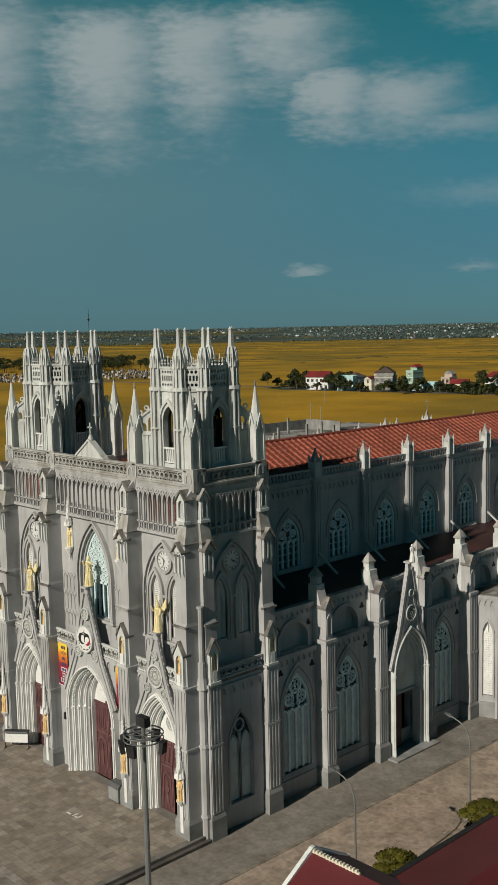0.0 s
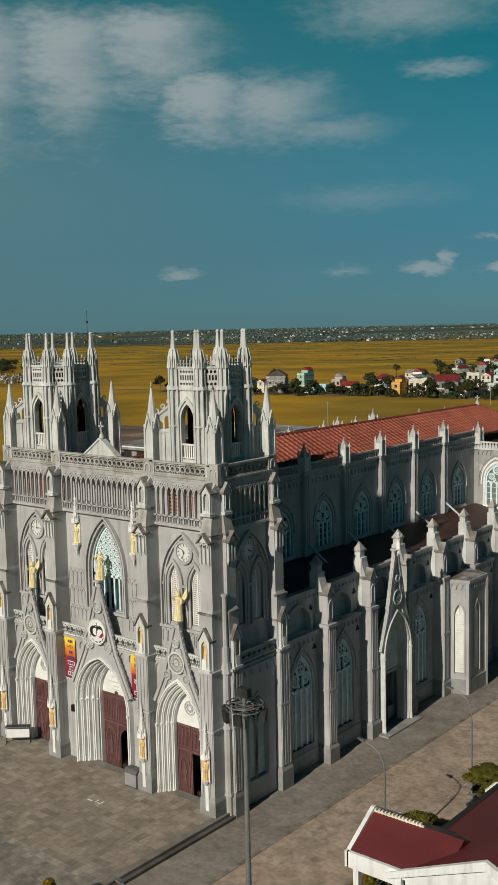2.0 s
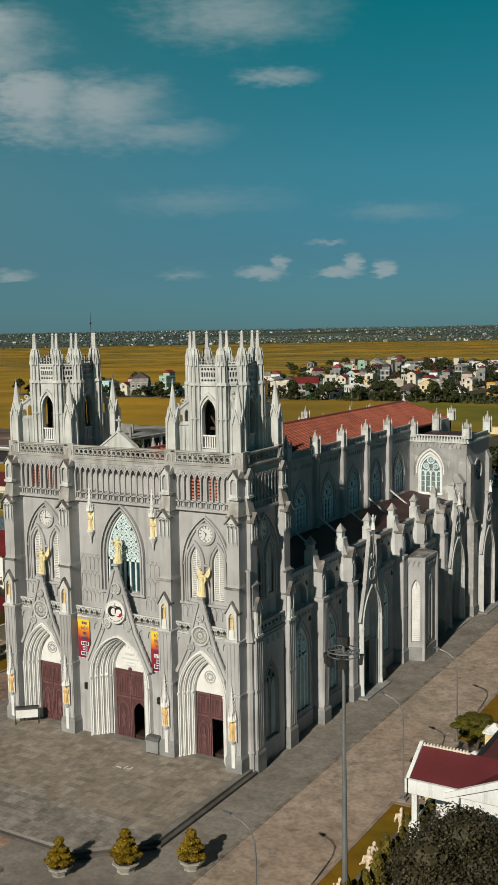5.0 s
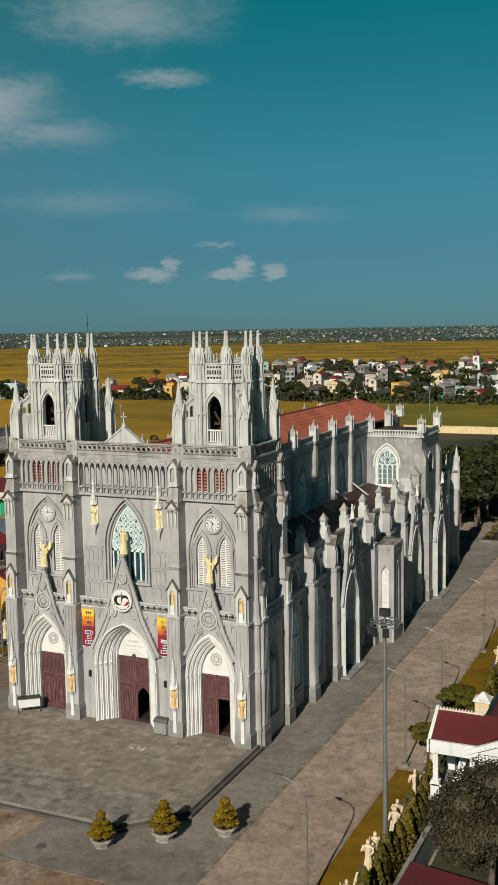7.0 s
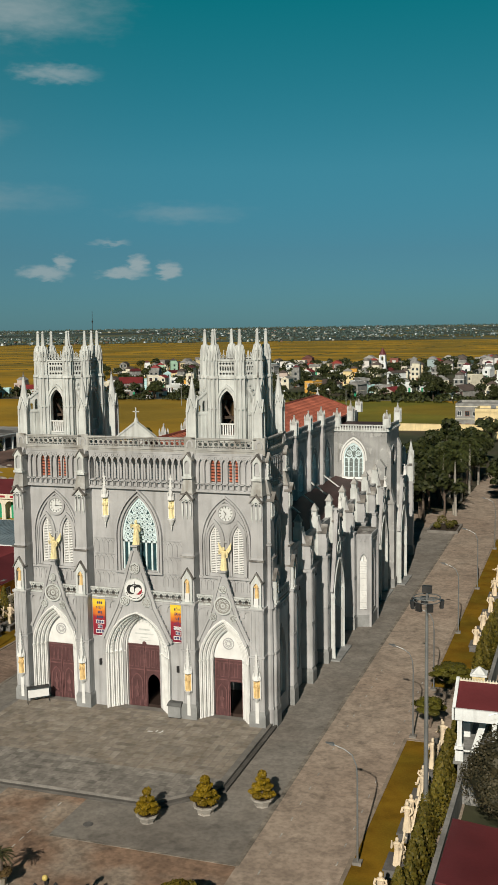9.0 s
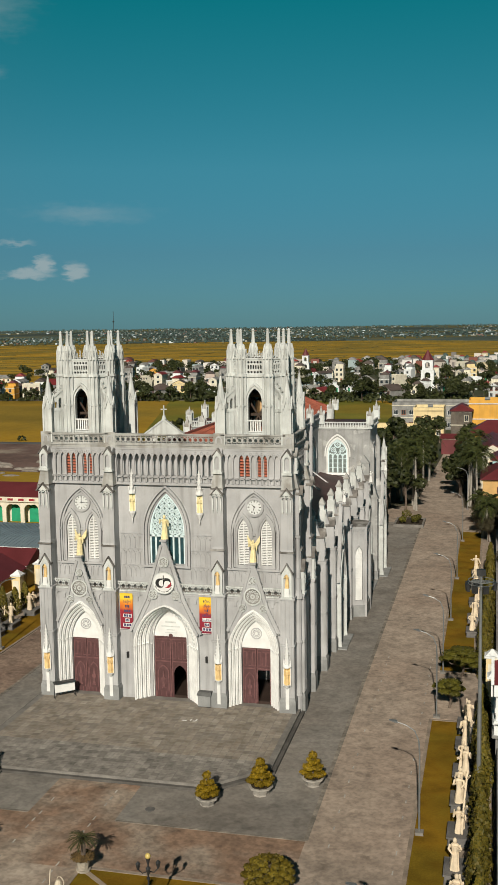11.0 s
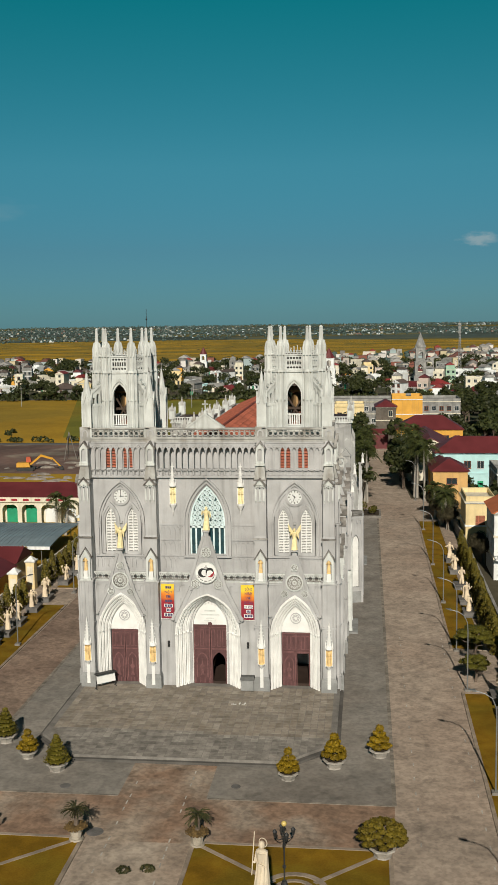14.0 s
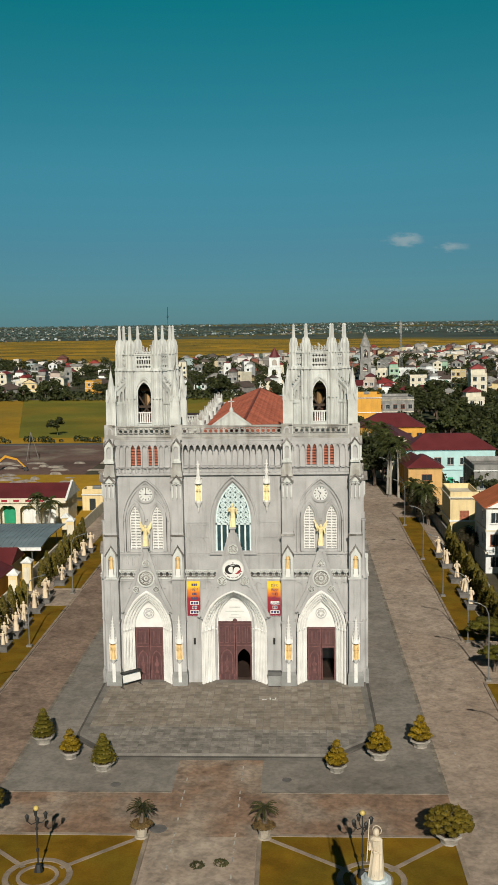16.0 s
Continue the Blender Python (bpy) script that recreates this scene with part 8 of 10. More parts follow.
part("lid", MB().frus(-0.7, 0.7, -0.45, 0.4, 1.15, -0.66, 0.66, -0.2, 0.38, 1.42), shade("dull_grey_lid", (0.12, 0.12, 0.115), 0.7, 2, 15, 0.6, 0.1), bin_, "sloped dark lid")
part("foot_rail", MB().box(-0.6, 0.6, -0.3, 0.3, 0, 0.08), IRON, bin_)
for s in (-1, 1):
    ob = tagged(part("wall_speaker", MB().box(-0.1, 0.1, -0.1, 0.12, -0.28, 0.28).frus(-0.08, 0.08, -0.14, -0.1, -0.24, -0.08, 0.08, -0.13, -0.1, 0.24), BLACK), "small black loudspeaker box on the wall", "loudspeaker")
    ob.matrix_basis = pose(3.95 * s, WY - LOWV - 0.12, 4.4)

# ---- houses ----
ROOFRED = shade("dark_red_roof", (0.25, 0.035, 0.035), 0.7, 0.3, 6.0, 0.6, 0.2, spread=0.25)
ROOFDARK = shade("dark_old_tile_roof", (0.10, 0.075, 0.065), 0.7, 0.4, 6.0, 0.8, 0.2, spread=0.3)
ROOFMAROON = shade("maroon_sheet_roof", (0.14, 0.028, 0.031), 0.75, 0.3, 6.0, 0.5, 0.15)
BLUEROOF = shade("blue_grey_sheet_roof", (0.22, 0.28, 0.31), 0.75, 0.3, 5.0, 0.5, 0.1)
CEMENT = shade("raw_cement", (0.33, 0.32, 0.30), 0.6, 0.5, 5.0, 0.9, 0.2, streak=0.5)
YELLOWW = shade("yellow_house_paint", (0.76, 0.60, 0.32), 0.85, 0.6, 8.0, 0.85, 0.08, streak=0.2)
ORANGEW = shade("orange_house_paint", (0.70, 0.36, 0.06), 0.85, 0.6, 8.0, 0.85, 0.08, streak=0.2)
BLUEW = shade("pale_blue_paint", (0.45, 0.68, 0.68), 0.85, 0.6, 8.0, 0.85, 0.08)
CREAMW = shade("cream_house_paint", (0.72, 0.66, 0.52), 0.85, 0.6, 8.0, 0.85, 0.08, streak=0.25)
WHITEW = shade("white_house_paint", (0.78, 0.79, 0.77), 0.85, 0.5, 8.0, 0.85, 0.08, streak=0.3)
PINKW = shade("pink_house_paint", (0.52, 0.42, 0.36), 0.85, 0.6, 8.0, 0.85, 0.08)
GREENW = shade("green_house_paint", (0.34, 0.50, 0.37), 0.85, 0.6, 8.0, 0.85, 0.08)
PANE = shade("dark_window_glass", (0.03, 0.04, 0.045), 0.8, 2.0, 8.0, 0.15, 0.0, spec=0.6)
SHUT = shade("brown_shutter", (0.28, 0.10, 0.05), 0.8, 2.0, 12.0, 0.6, 0.1)
DOORGREEN = shade("green_door_paint", (0.015, 0.30, 0.15), 0.8, 1.0, 8.0, 0.6, 0.1)


def window_on(ob, tf, c, w0, wd, ht, frame_mat=WHITE):
    f = MB(tf).band(rect(c - wd / 2 - 0.09, c + wd / 2 + 0.09, w0 - 0.09, w0 + ht + 0.09), rect(c - wd / 2, c + wd / 2, w0, w0 + ht), -0.02, 0.08, 1, True)
    f.box(c - wd / 2 - 0.16, c + wd / 2 + 0.16, 0, 0.16, w0 - 0.18, w0 - 0.09)
    f.box(c - 0.03, c + 0.03, 0, 0.05, w0, w0 + ht)
    if frame_mat is None:
        return part("window", MB(tf).box(c - wd / 2, c + wd / 2, -0.05, 0.03, w0, w0 + ht), PANE, ob)
    win = part("window", f, frame_mat, ob)
    part("pane", MB(tf).box(c - wd / 2, c + wd / 2, -0.05, 0.012, w0, w0 + ht), PANE, win)


def house(at, w, d, floors, wall, roof_mat, style, seed, label, turn=0, windows=True, detail=1, storey=3.3):
    """A village house: storeys, floor bands, windows, door, and a flat, gabled or hipped roof. Its front looks towards -y."""
    rand = random.Random(seed)
    ob = thing("house", label, "house", at, turn)
    h = floors * storey
    part("wall", MB().box(-w / 2, w / 2, 0, d, 0, h), wall, ob)
    F, Rr, Ll = face_front(0.0), face_right(w / 2), face_left(-w / 2)
    bands = MB()
    for k in range(1, floors + 1):
        bands.box(-w / 2 - 0.12, w / 2 + 0.12, -0.18, d + 0.1, k * storey - 0.28, k * storey - 0.05)
    part("floor_band", bands, rand.choice((WHITEW, CREAMW, wall)), ob)
    if windows:
        n = max(1, int(w / 2.6))
        for k in range(floors):
            for q in range(n):
                c = -w / 2 + (q + 0.5) * w / n
                if k == 0 and q == n // 2:
                    part("door", MB(F).box(c - 0.6, c + 0.6, -0.02, 0.06, 0.05, 2.35), rand.choice((WOOD, SHUT, DOORGREEN, PANE)), ob)
                else:
                    window_on(ob, F, c, k * storey + 0.95, min(1.3, w / n * 0.5), 1.45, rand.choice((WHITE, SHUT, WALL)) if detail >= 0 else None)
            for q in range(max(1, int(d / 4.5)) if detail > 0 else 0):
                c = (q + 0.5) * d / max(1, int(d / 4.5))
                for tf in (Rr, Ll):
                    if rand.random() < 0.6:
                        window_on(ob, tf, c, k * storey + 1.0, 0.9, 1.3)
    if style == "gable":
        rise = min(w, d) * 0.28
        if w >= d:
            rp = MB(lambda u, v, z: (v, u, z)).prism([(-0.5, h - 0.05), (d + 0.5, h - 0.05), (d / 2, h + rise)], -w / 2 - 0.35, w / 2 + 0.35, 1)
        else:
            rp = MB().prism([(-w / 2 - 0.45, h - 0.05), (w / 2 + 0.45, h - 0.05), (0, h + rise)], -0.45, d + 0.4, 1)
            part("gable_wall", MB().prism([(-w / 2, h - 0.02), (w / 2, h - 0.02), (0, h + rise - 0.25)], -0.48, -0.46, 1), wall, ob)
        part("roof", rp, roof_mat, ob)
    elif style == "hip":
        rise = min(w, d) * 0.3
        i = min(w, d) / 2 * 0.9
        part("roof", MB().frus(-w / 2 - 0.5, w / 2 + 0.5, -0.5, d + 0.5, h - 0.04, -w / 2 + i, w / 2 - i, i, d - i, h + rise), roof_mat, ob)
    elif style == "step":
        part("parapet", MB().band([(-w / 2, 0), (w / 2, 0), (w / 2, d), (-w / 2, d)], [(-w / 2 + 0.2, 0.2), (w / 2 - 0.2, 0.2), (w / 2 - 0.2, d - 0.2), (-w / 2 + 0.2, d - 0.2)], h - 0.06, h + 0.8, 2, True), wall, ob)
        part("stair_house", MB().box(-w / 2 + 0.3, w / 2 - 0.3, d * 0.4, d - 0.3, h - 0.05, h + 2.4), wall, ob)
        part("roof", MB().prism([(-w / 2, h + 2.35), (w / 2, h + 2.35), (0, h + 2.35 + w * 0.3)], d * 0.4 - 0.4, d, 1), roof_mat, ob)
    else:
        part("parapet", MB().band([(-w / 2, 0), (w / 2, 0), (w / 2, d), (-w / 2, d)], [(-w / 2 + 0.2, 0.2), (w / 2 - 0.2, 0.2), (w / 2 - 0.2, d - 0.2), (-w / 2 + 0.2, d - 0.2)], h - 0.06, h + 0.9, 2, True), wall, ob)
        part("roof", MB().box(-w / 2 + 0.18, w / 2 - 0.18, 0.18, d - 0.18, h - 0.05, h + 0.06), CEMENT, ob, "flat cement roof")
        if rand.random() < 0.5:
            tx, ty = rand.uniform(-w / 4, w / 4), d * 0.7
            part("water_tank", MB(lambda u, v, z: (z, u, v)).cone(ty, h + 0.75, tx - 0.8, tx + 0.8, 0.5, 0.5, 10).box(ty - 0.4, ty + 0.4, h + 0.06, h + 0.3, tx - 0.6, tx + 0.6), STEEL, ob, "steel water tank")
    if floors > 1 and detail > 0 and rand.random() < 0.7 and windows:
        b = MB().box(-w / 2 + 0.1, w / 2 - 0.1, -1.1, -0.02, storey - 0.2, storey - 0.04).box(-w / 2 + 0.1, w / 2 - 0.1, -1.1, -1.02, storey + 0.75, storey + 0.85)
        for q in range(int(w / 0.4)):
            b.box(-w / 2 + 0.15 + 0.4 * q, -w / 2 + 0.22 + 0.4 * q, -1.09, -1.03, storey - 0.05, storey + 0.78)
        part("balcony", b, rand.choice((WHITEW, CREAMW)), ob)
    return ob


# house with a red roof and open porch beside the yard
hs = thing("house", "white two-storey house with a dark red roof and open porch", "house", (0, 0, 0))
part("wall", MB().box(33.7, 43.5, -9.4, 4.5, G0 - 0.1, 6.75), WHITEW, hs)
part("gable_wall", MB().prism([(33.2, 6.72), (44.0, 6.72), (38.6, 9.0)], -9.7, -9.45, 1), WHITEW, hs)
part("roof", MB().prism([(33.1, 6.9), (33.1, 6.75), (38.6, 9.1), (44.1, 6.75), (44.1, 6.9), (38.6, 9.35)], -9.75, 5.2, 1), ROOFMAROON, hs, "dark red sheet roof")
part("verge", MB().prism([(32.9, 6.95), (32.9, 6.6), (38.6, 8.95), (44.3, 6.6), (44.3, 6.95), (38.6, 9.45)], -10.0, -9.72, 1), WHITEW, hs, "white barge board")
part("gutter", MB().box(32.85, 33.2, -9.6, 5.2, 6.65, 6.98), IRON, hs, "dark gutter")
part("porch_fascia", MB().box(30.35, 33.75, -9.85, -9.65, 6.35, 7.25).box(30.2, 30.42, -9.85, -4.3, 6.35, 7.25), WHITEW, hs, "white porch fascia")
part("porch_roof", MB(lambda u, v, z: (v, u, z)).prism([(-9.65, 7.2), (-7.2, 8.55), (-4.4, 7.2), (-4.4, 7.0), (-7.2, 8.3), (-9.65, 7.0)], 30.45, 36.0, 1), ROOFMAROON, hs, "dark red porch roof")
part("porch_parapet", MB(lambda u, v, z: (v, u, z)).prism([(-9.75, 7.2), (-7.2, 8.75), (-7.0, 8.75), (-4.3, 7.2)], 30.2, 30.44, 1), WHITEW, hs)
rt = MB()
for k in range(14):
    rt.box(30.5 + 0.22 * k, 30.6 + 0.22 * k, -7.28, -7.12, 8.5, 8.72)
rt.box(30.45, 33.6, -7.26, -7.14, 8.5, 8.6)
part("ridge_trim", rt, CREAMW, hs)
for x, y in ((30.75, -9.45), (30.75, -4.7), (33.3, -9.45)):
    part("column", MB().box(x - 0.17, x + 0.17, y - 0.17, y + 0.17, 3.5, 6.4).box(x - 0.3, x + 0.3, y - 0.3, y + 0.3, 3.1, 4.3), WHITEW, hs)
part("porch_floor", MB().box(30.3, 33.75, -9.8, -4.3, 2.9, 3.15), CEMENT, hs)
part("lower_wall", MB().box(30.6, 33.7, -9.4, -4.6, G0 - 0.1, 2.9), CEMENT, hs)
part("railing", MB().box(30.5, 33.4, -9.75, -9.65, 3.95, 4.05).box(30.35, 30.45, -9.6, -4.7, 3.95, 4.05), WHITEW, hs)
part("stair_rail", MB().prism([(31.4, 3.2), (31.9, 3.2), (32.6, 5.6), (32.1, 5.6)], -7.4, -7.2, 1), WHITEW, hs)
window_on(hs, face_front(-9.4), 37.0, 3.6, 1.6, 1.7)
window_on(hs, face_left(33.7), -6.8, 3.6, 1.2, 2.2)
lowr = thing("shed", "low shed with a maroon sheet roof", "shed", (0, 0, 0))
part("roof", MB().prism([(31.4, 2.9), (31.4, 2.75), (36.5, 2.25), (36.5, 2.4)], -26.5, -18.3, 1), ROOFMAROON, lowr, "patched maroon sheet roof")
part("patch_sheet", MB().prism([(36.5, 2.45), (36.5, 2.3), (41.0, 2.1), (41.0, 2.25)], -27.0, -20.0, 1), BLUEROOF, lowr, "pale sheet")
part("wall", MB().box(31.5, 40.8, -26.3, -18.5, G0 - 0.1, 2.2), CEMENT, lowr)
setting("boundary_wall", MB().box(30.75, 31.0, -75, 2.2, G0 - 0.4, 1.9).box(30.7, 31.05, -75, 2.2, 1.9, 2.0).box(30.75, 31.0, 9.4, 110, G0 - 0.4, 1.7).box(30.7, 31.05, 9.4, 110, 1.7, 1.8), CEMENT, "grey boundary wall of the church yard", "wall")
setting("boundary_wall", MB().box(-31.3, -31.05, -75, 29.8, G0 - 0.4, 1.6).box(-31.3, -31.05, 38.0, 95, G0 - 0.4, 1.6), CREAMW, "pale boundary wall of the church yard", "wall")


def gate_pillar(x, y, h=4.0):
    ob = thing("gate_pillar", "yellow gate pillar with a white cap", "pillar", (x, y, G0 - 0.1), 0, "gate pillars")
    part("shaft", MB().box(-0.6, 0.6, -0.6, 0.6, 0, h), YELLOWW, ob)
    part("cap", MB().box(-0.75, 0.75, -0.75, 0.75, h, h + 0.2).cone(0, 0, h + 0.2, h + 0.75, 0.9, 0.1, 4), WHITEW, ob, "white pyramid cap")
    part("panel", MB().box(-0.4, 0.4, -0.63, -0.6, 0.8, h - 0.6), CREAMW, ob)


for x, y in ((30.6, 2.9), (30.3, 8.8), (-30.6, 30.5), (-30.6, 37.3), (-31.0, 66.5), (-32.5, 69.5)):
    gate_pillar(x, y)
setting("gate_path", MB().box(24.9, 31.4, 1.6, 14.2, G0 - 0.1, G0 + 0.03).box(-31.5, -23.4, 29.8, 37.2, G0 - 0.1, G0 + 0.03), CONC, "paved way to a side gate", "path")
gt = thing("side_gate", "dark iron bar gate", "gate", (0, 0, 0))
for k in range(20):
    part("bar", MB().tube([(30.75, 3.6 + 0.24 * k, G0), (30.75, 3.6 + 0.24 * k, 2.2)], 0.02, 4), IRON, gt)
part("rail", MB().box(30.72, 30.78, 3.5, 8.3, 0.2, 0.28).box(30.72, 30.78, 3.5, 8.3, 1.8, 1.88), IRON, gt)

# right-hand neighbours along the lane
GH = G0 - 0.06
yh = house((33.6, 67.0, GH), 4.6, 9.0, 2, YELLOWW, ROOFRED, "flat", 51, "pale yellow two-storey house with a flat roof", 0, False, 1, 3.7)
part("eave_slab", MB().box(-2.55, 2.55, -0.4, 9.3, 7.3, 7.5), CREAMW, yh)
lat = part("window", MB(face_front(0.0)).box(-0.75, 0.75, -0.05, 0.02, 3.4, 5.2), SHUT, yh, "small red lattice window")
part("lattice", MB(face_front(0.0)).box(-0.3, -0.22, 0.02, 0.06, 3.4, 5.2).box(0.22, 0.3, 0.02, 0.06, 3.4, 5.2).box(-0.75, 0.75, 0.02, 0.06, 4.0, 4.08).box(-0.75, 0.75, 0.02, 0.06, 4.6, 4.68), LOUVRE, lat)
house((37.2, 46.0, GH), 8.0, 9.0, 3, WHITEW, shade("orange_tile_roof", (0.55, 0.16, 0.06), 0.75, 0.4, 6, 0.7, 0.2), "gable", 52, "white three-storey house with an orange tiled roof", 0, True, 1, 3.2)
oh = house((31.6, 101.0, GH), 6.6, 9.0, 2, shade("apricot_wall", (0.66, 0.40, 0.15), 0.8, 0.5, 6, 0.85, 0.1, streak=0.2), ROOFMAROON, "hip", 53, "orange two-storey house with a maroon hipped roof", 0, False, 1, 3.7)
window_on(oh, face_front(0.0), 0.3, 4.9, 1.9, 1.1, SHUT)
house((43.8, 88.0, GH), 10.0, 12.0, 2, CEMENT, ROOFRED, "flat", 54, "raw cement block with a flat roof", 0, True, 1, 4.4)
house((30.8, 112.0, GH), 5.0, 7.0, 2, ORANGEW, ROOFMAROON, "gable", 55, "narrow orange house with a maroon gabled roof", 0, True, 0, 3.4)
house((39.5, 121.0, GH), 19.0, 10.0, 2, BLUEW, ROOFMAROON, "hip", 56, "long pale blue two-storey building with a maroon roof", 0, True, 0, 4.2)
house((30.0, 136.0, GH), 10.0, 26.0, 2, CREAMW, ROOFMAROON, "gable", 57, "long cream building with a maroon roof", 0, True, 0, 3.6)
house((32.0, 172.0, GH), 17.0, 11.0, 2, ORANGEW, ROOFMAROON, "hip", 58, "orange building with a maroon hipped roof", 0, True, 0, 4.0)
house((27.6, 209.0, GH), 9.0, 12.0, 3, ORANGEW, ROOFMAROON, "flat", 59, "tall orange block with a flat roof", 0, False, 0, 4.4)
wh = house((21.2, 203.0, GH), 5.8, 11.0, 3, shade("weathered_brown_wall", (0.17, 0.14, 0.11), 0.5, 0.5, 5, 0.9, 0.2, streak=0.5), ROOFMAROON, "hip", 60, "weathered brown house with a maroon roof", 0, False, 0, 3.8)
window_on(wh, face_front(0.0), 1.4, 8.6, 1.0, 1.6, CREAMW)
house((18.9, 195.0, GH), 5.6, 4.0, 1, ROOFMAROON, ROOFMAROON, "gable", 61, "dark red gate house at the lane's end", 0, False, 0, 4.5)
house((10.0, 236.0, GH), 9.5, 12.0, 2, YELLOWW, ROOFRED, "flat", 62, "pale yellow building with a flat roof", 0, True, 0, 4.4)
house((22.0, 262.0, GH), 52.0, 16.0, 2, CEMENT, ROOFRED, "flat", 63, "long unfinished cement building", 0, True, 0, 4.2)
house((75.6, 290.0, GH), 6.0, 6.0, 5, CREAMW, ROOFRED, "step", 64, "tall narrow cream house with a small roof", 0, True, 1, 3.0)
house((58.0, 128.0, GH), 14.0, 10.0, 1, CEMENT, BLUEROOF, "hip", 66, "low grey house with a wide sheet roof", 0, True, 0, 4.0)
house((60.0, 66.0, GH), 12.0, 14.0, 2, WHITEW, ROOFRED, "hip", 65, "white house with a red hipped roof")
setting("field_wall", MB().box(-48, 4, 259, 259.4, G0 - 0.3, 1.9).box(-48, 4, 258.9, 259.5, 1.9, 2.05), YELLOWW, "long yellow wall by the rice field", "wall")

# left-hand side: school, sheet roof, small houses, building ground
sc = thing("school", "long low cream school with arched green doors and a maroon roof", "school", (0, 0, 0))
part("wall", MB().box(-100, -35.5, 84.5, 92, GH, 4.1), CREAMW, sc)
part("roof", MB(lambda u, v, z: (v, u, z)).prism([(82.4, 4.55), (93, 4.55), (88.0, 6.6)], -101, -35.6, 1), ROOFMAROON, sc, "maroon sheet roof")
part("end_gable", MB(lambda u, v, z: (v, u, z)).prism([(82.0, 4.2), (93.4, 4.2), (88.0, 7.1)], -35.6, -35.2, 1), WHITEW, sc, "white end gable")
part("fascia", MB().box(-100.5, -35.4, 82.3, 82.7, 3.7, 4.6), CREAMW, sc, "cream fascia board")
for k in range(18):
    part("sign_letter", MB().box(-78 + 2.2 * k, -76.9 + 2.2 * k, 82.27, 82.3, 3.95, 4.35), BAN_R, sc, "unreadable sign lettering")
for k in range(17):
    x = -98 + 3.7 * k
    part("arcade_arch", MB(face_front(82.7)).prism(keyhole(rect(x - 1.85, x + 1.85, GH, 3.75), arch(2.9, 2.2, 3.1, 6, GH + 0.03, x)), 0, -0.3, 1), CREAMW, sc)
    part("door", MB(face_front(84.5)).box(x - 1.2, x + 1.2, 0, 0.08, GH, 3.0), DOORGREEN if k < 15 else WHITEW, sc, "green double door" if k < 15 else "white door")
sr = thing("sheet_roof_hall", "low hall with a wide blue-grey sheet roof", "hall", (0, 0, 0))
part("roof", MB(lambda u, v, z: (v, u, z)).prism([(49.5, 2.9), (49.5, 2.75), (54.0, 3.25), (60.0, 3.3), (66.0, 3.05), (66.0, 3.2), (60.0, 3.45), (54.0, 3.4)], -75, -31.8, 1), BLUEROOF, sr, "ribbed blue-grey sheet roof")
rb = MB(lambda u, v, z: (v, u, z))
for k in range(60):
    rb.prism([(49.5, 2.9), (54.0, 3.4), (60.0, 3.45), (66.0, 3.2), (66.0, 3.25), (60.0, 3.5), (54.0, 3.45), (49.5, 2.95)], -74.6 + 0.7 * k, -74.5 + 0.7 * k, 1)
part("sheet_ribs", rb, BLUEROOF, sr)
part("valance", MB().box(-75, -31.8, 49.4, 49.5, 2.4, 2.88), WHITEW, sr, "white scalloped valance")
for k in range(12):
    part("post", MB().tube([(-74 + 3.7 * k, 50, GH), (-74 + 3.7 * k, 50, 2.85)], 0.08, 6), STEEL, sr)
    part("post", MB().tube([(-74 + 3.7 * k, 65.5, GH), (-74 + 3.7 * k, 65.5, 3.1)], 0.08, 6), STEEL, sr)
for (x, y, w, d, fl, wm, rm, st, sd_) in ((-36.5, 28, 7, 9, 1, ORANGEW, ROOFMAROON, "gable", 71), (-37.5, 39, 8, 6, 1, CREAMW, ROOFMAROON, "gable", 72), (-52, 38, 7, 6, 1, CEMENT, CEMENT, "flat", 73), (-37, 12, 8, 10, 1, YELLOWW, ROOFRED, "hip", 75), (-47, 30, 8, 9, 2, WHITEW, ROOFRED, "gable", 76), (-38, -6, 8, 9, 1, CREAMW, ROOFMAROON, "gable", 77), (-58, 40, 9, 9, 1, CREAMW, ROOFRED, "hip", 78), (-33.5, 97, 4, 4, 1, YELLOWW, CEMENT, "flat", 79)):
    house((x, y, GH), w, d, fl, wm, rm, st, sd_, {ORANGEW: "low orange village house", CREAMW: "low cream village house", CEMENT: "low grey house", WHITEW: "white village house", YELLOWW: "yellow village house"}[wm] + (" with a flat roof" if st == "flat" else " with a red roof"))
# planter with shrubs at the mouth of the lane
pl_ = thing("planter", "low stone planter wall round a small bed", "planter", (0, 0, 0))
part("wall", MB().band([(12.9, 90.4), (18.2, 90.4), (18.2, 97.5), (12.9, 97.5)], [(13.25, 90.75), (17.85, 90.75), (17.85, 97.15), (13.25, 97.15)], G0 - 0.05, G0 + 0.5, 2, True), KERB, pl_)
part("bed", MB().box(13.25, 17.85, 90.75, 97.15, G0 - 0.05, G0 + 0.36), SOIL, pl_)
for x, y, sc_, q in ((14.4, 92.2, 0.9, 1), (16.6, 92.4, 1.1, 2), (14.8, 95.6, 1.3, 3), (17.0, 95.4, 0.8, 4)):
    rand = random.Random(q)
    sh_ = thing("shrub", "small clipped dark shrub in the planter", "shrub", (x, y, G0 + 0.36), 0, "shrubs in the planter")
    part("trunk", MB().tube([(0, 0, -0.05), (0, 0, 0.6 * sc_)], 0.05, 5), BARK, sh_)
    part("foliage", leaf_cloud(rand, on_ball(rand, (0, 0, 0.85 * sc_), (0.7 * sc_, 0.7 * sc_, 0.6 * sc_), 500, -0.8), 0.1), L_PADS, sh_, fix=False)
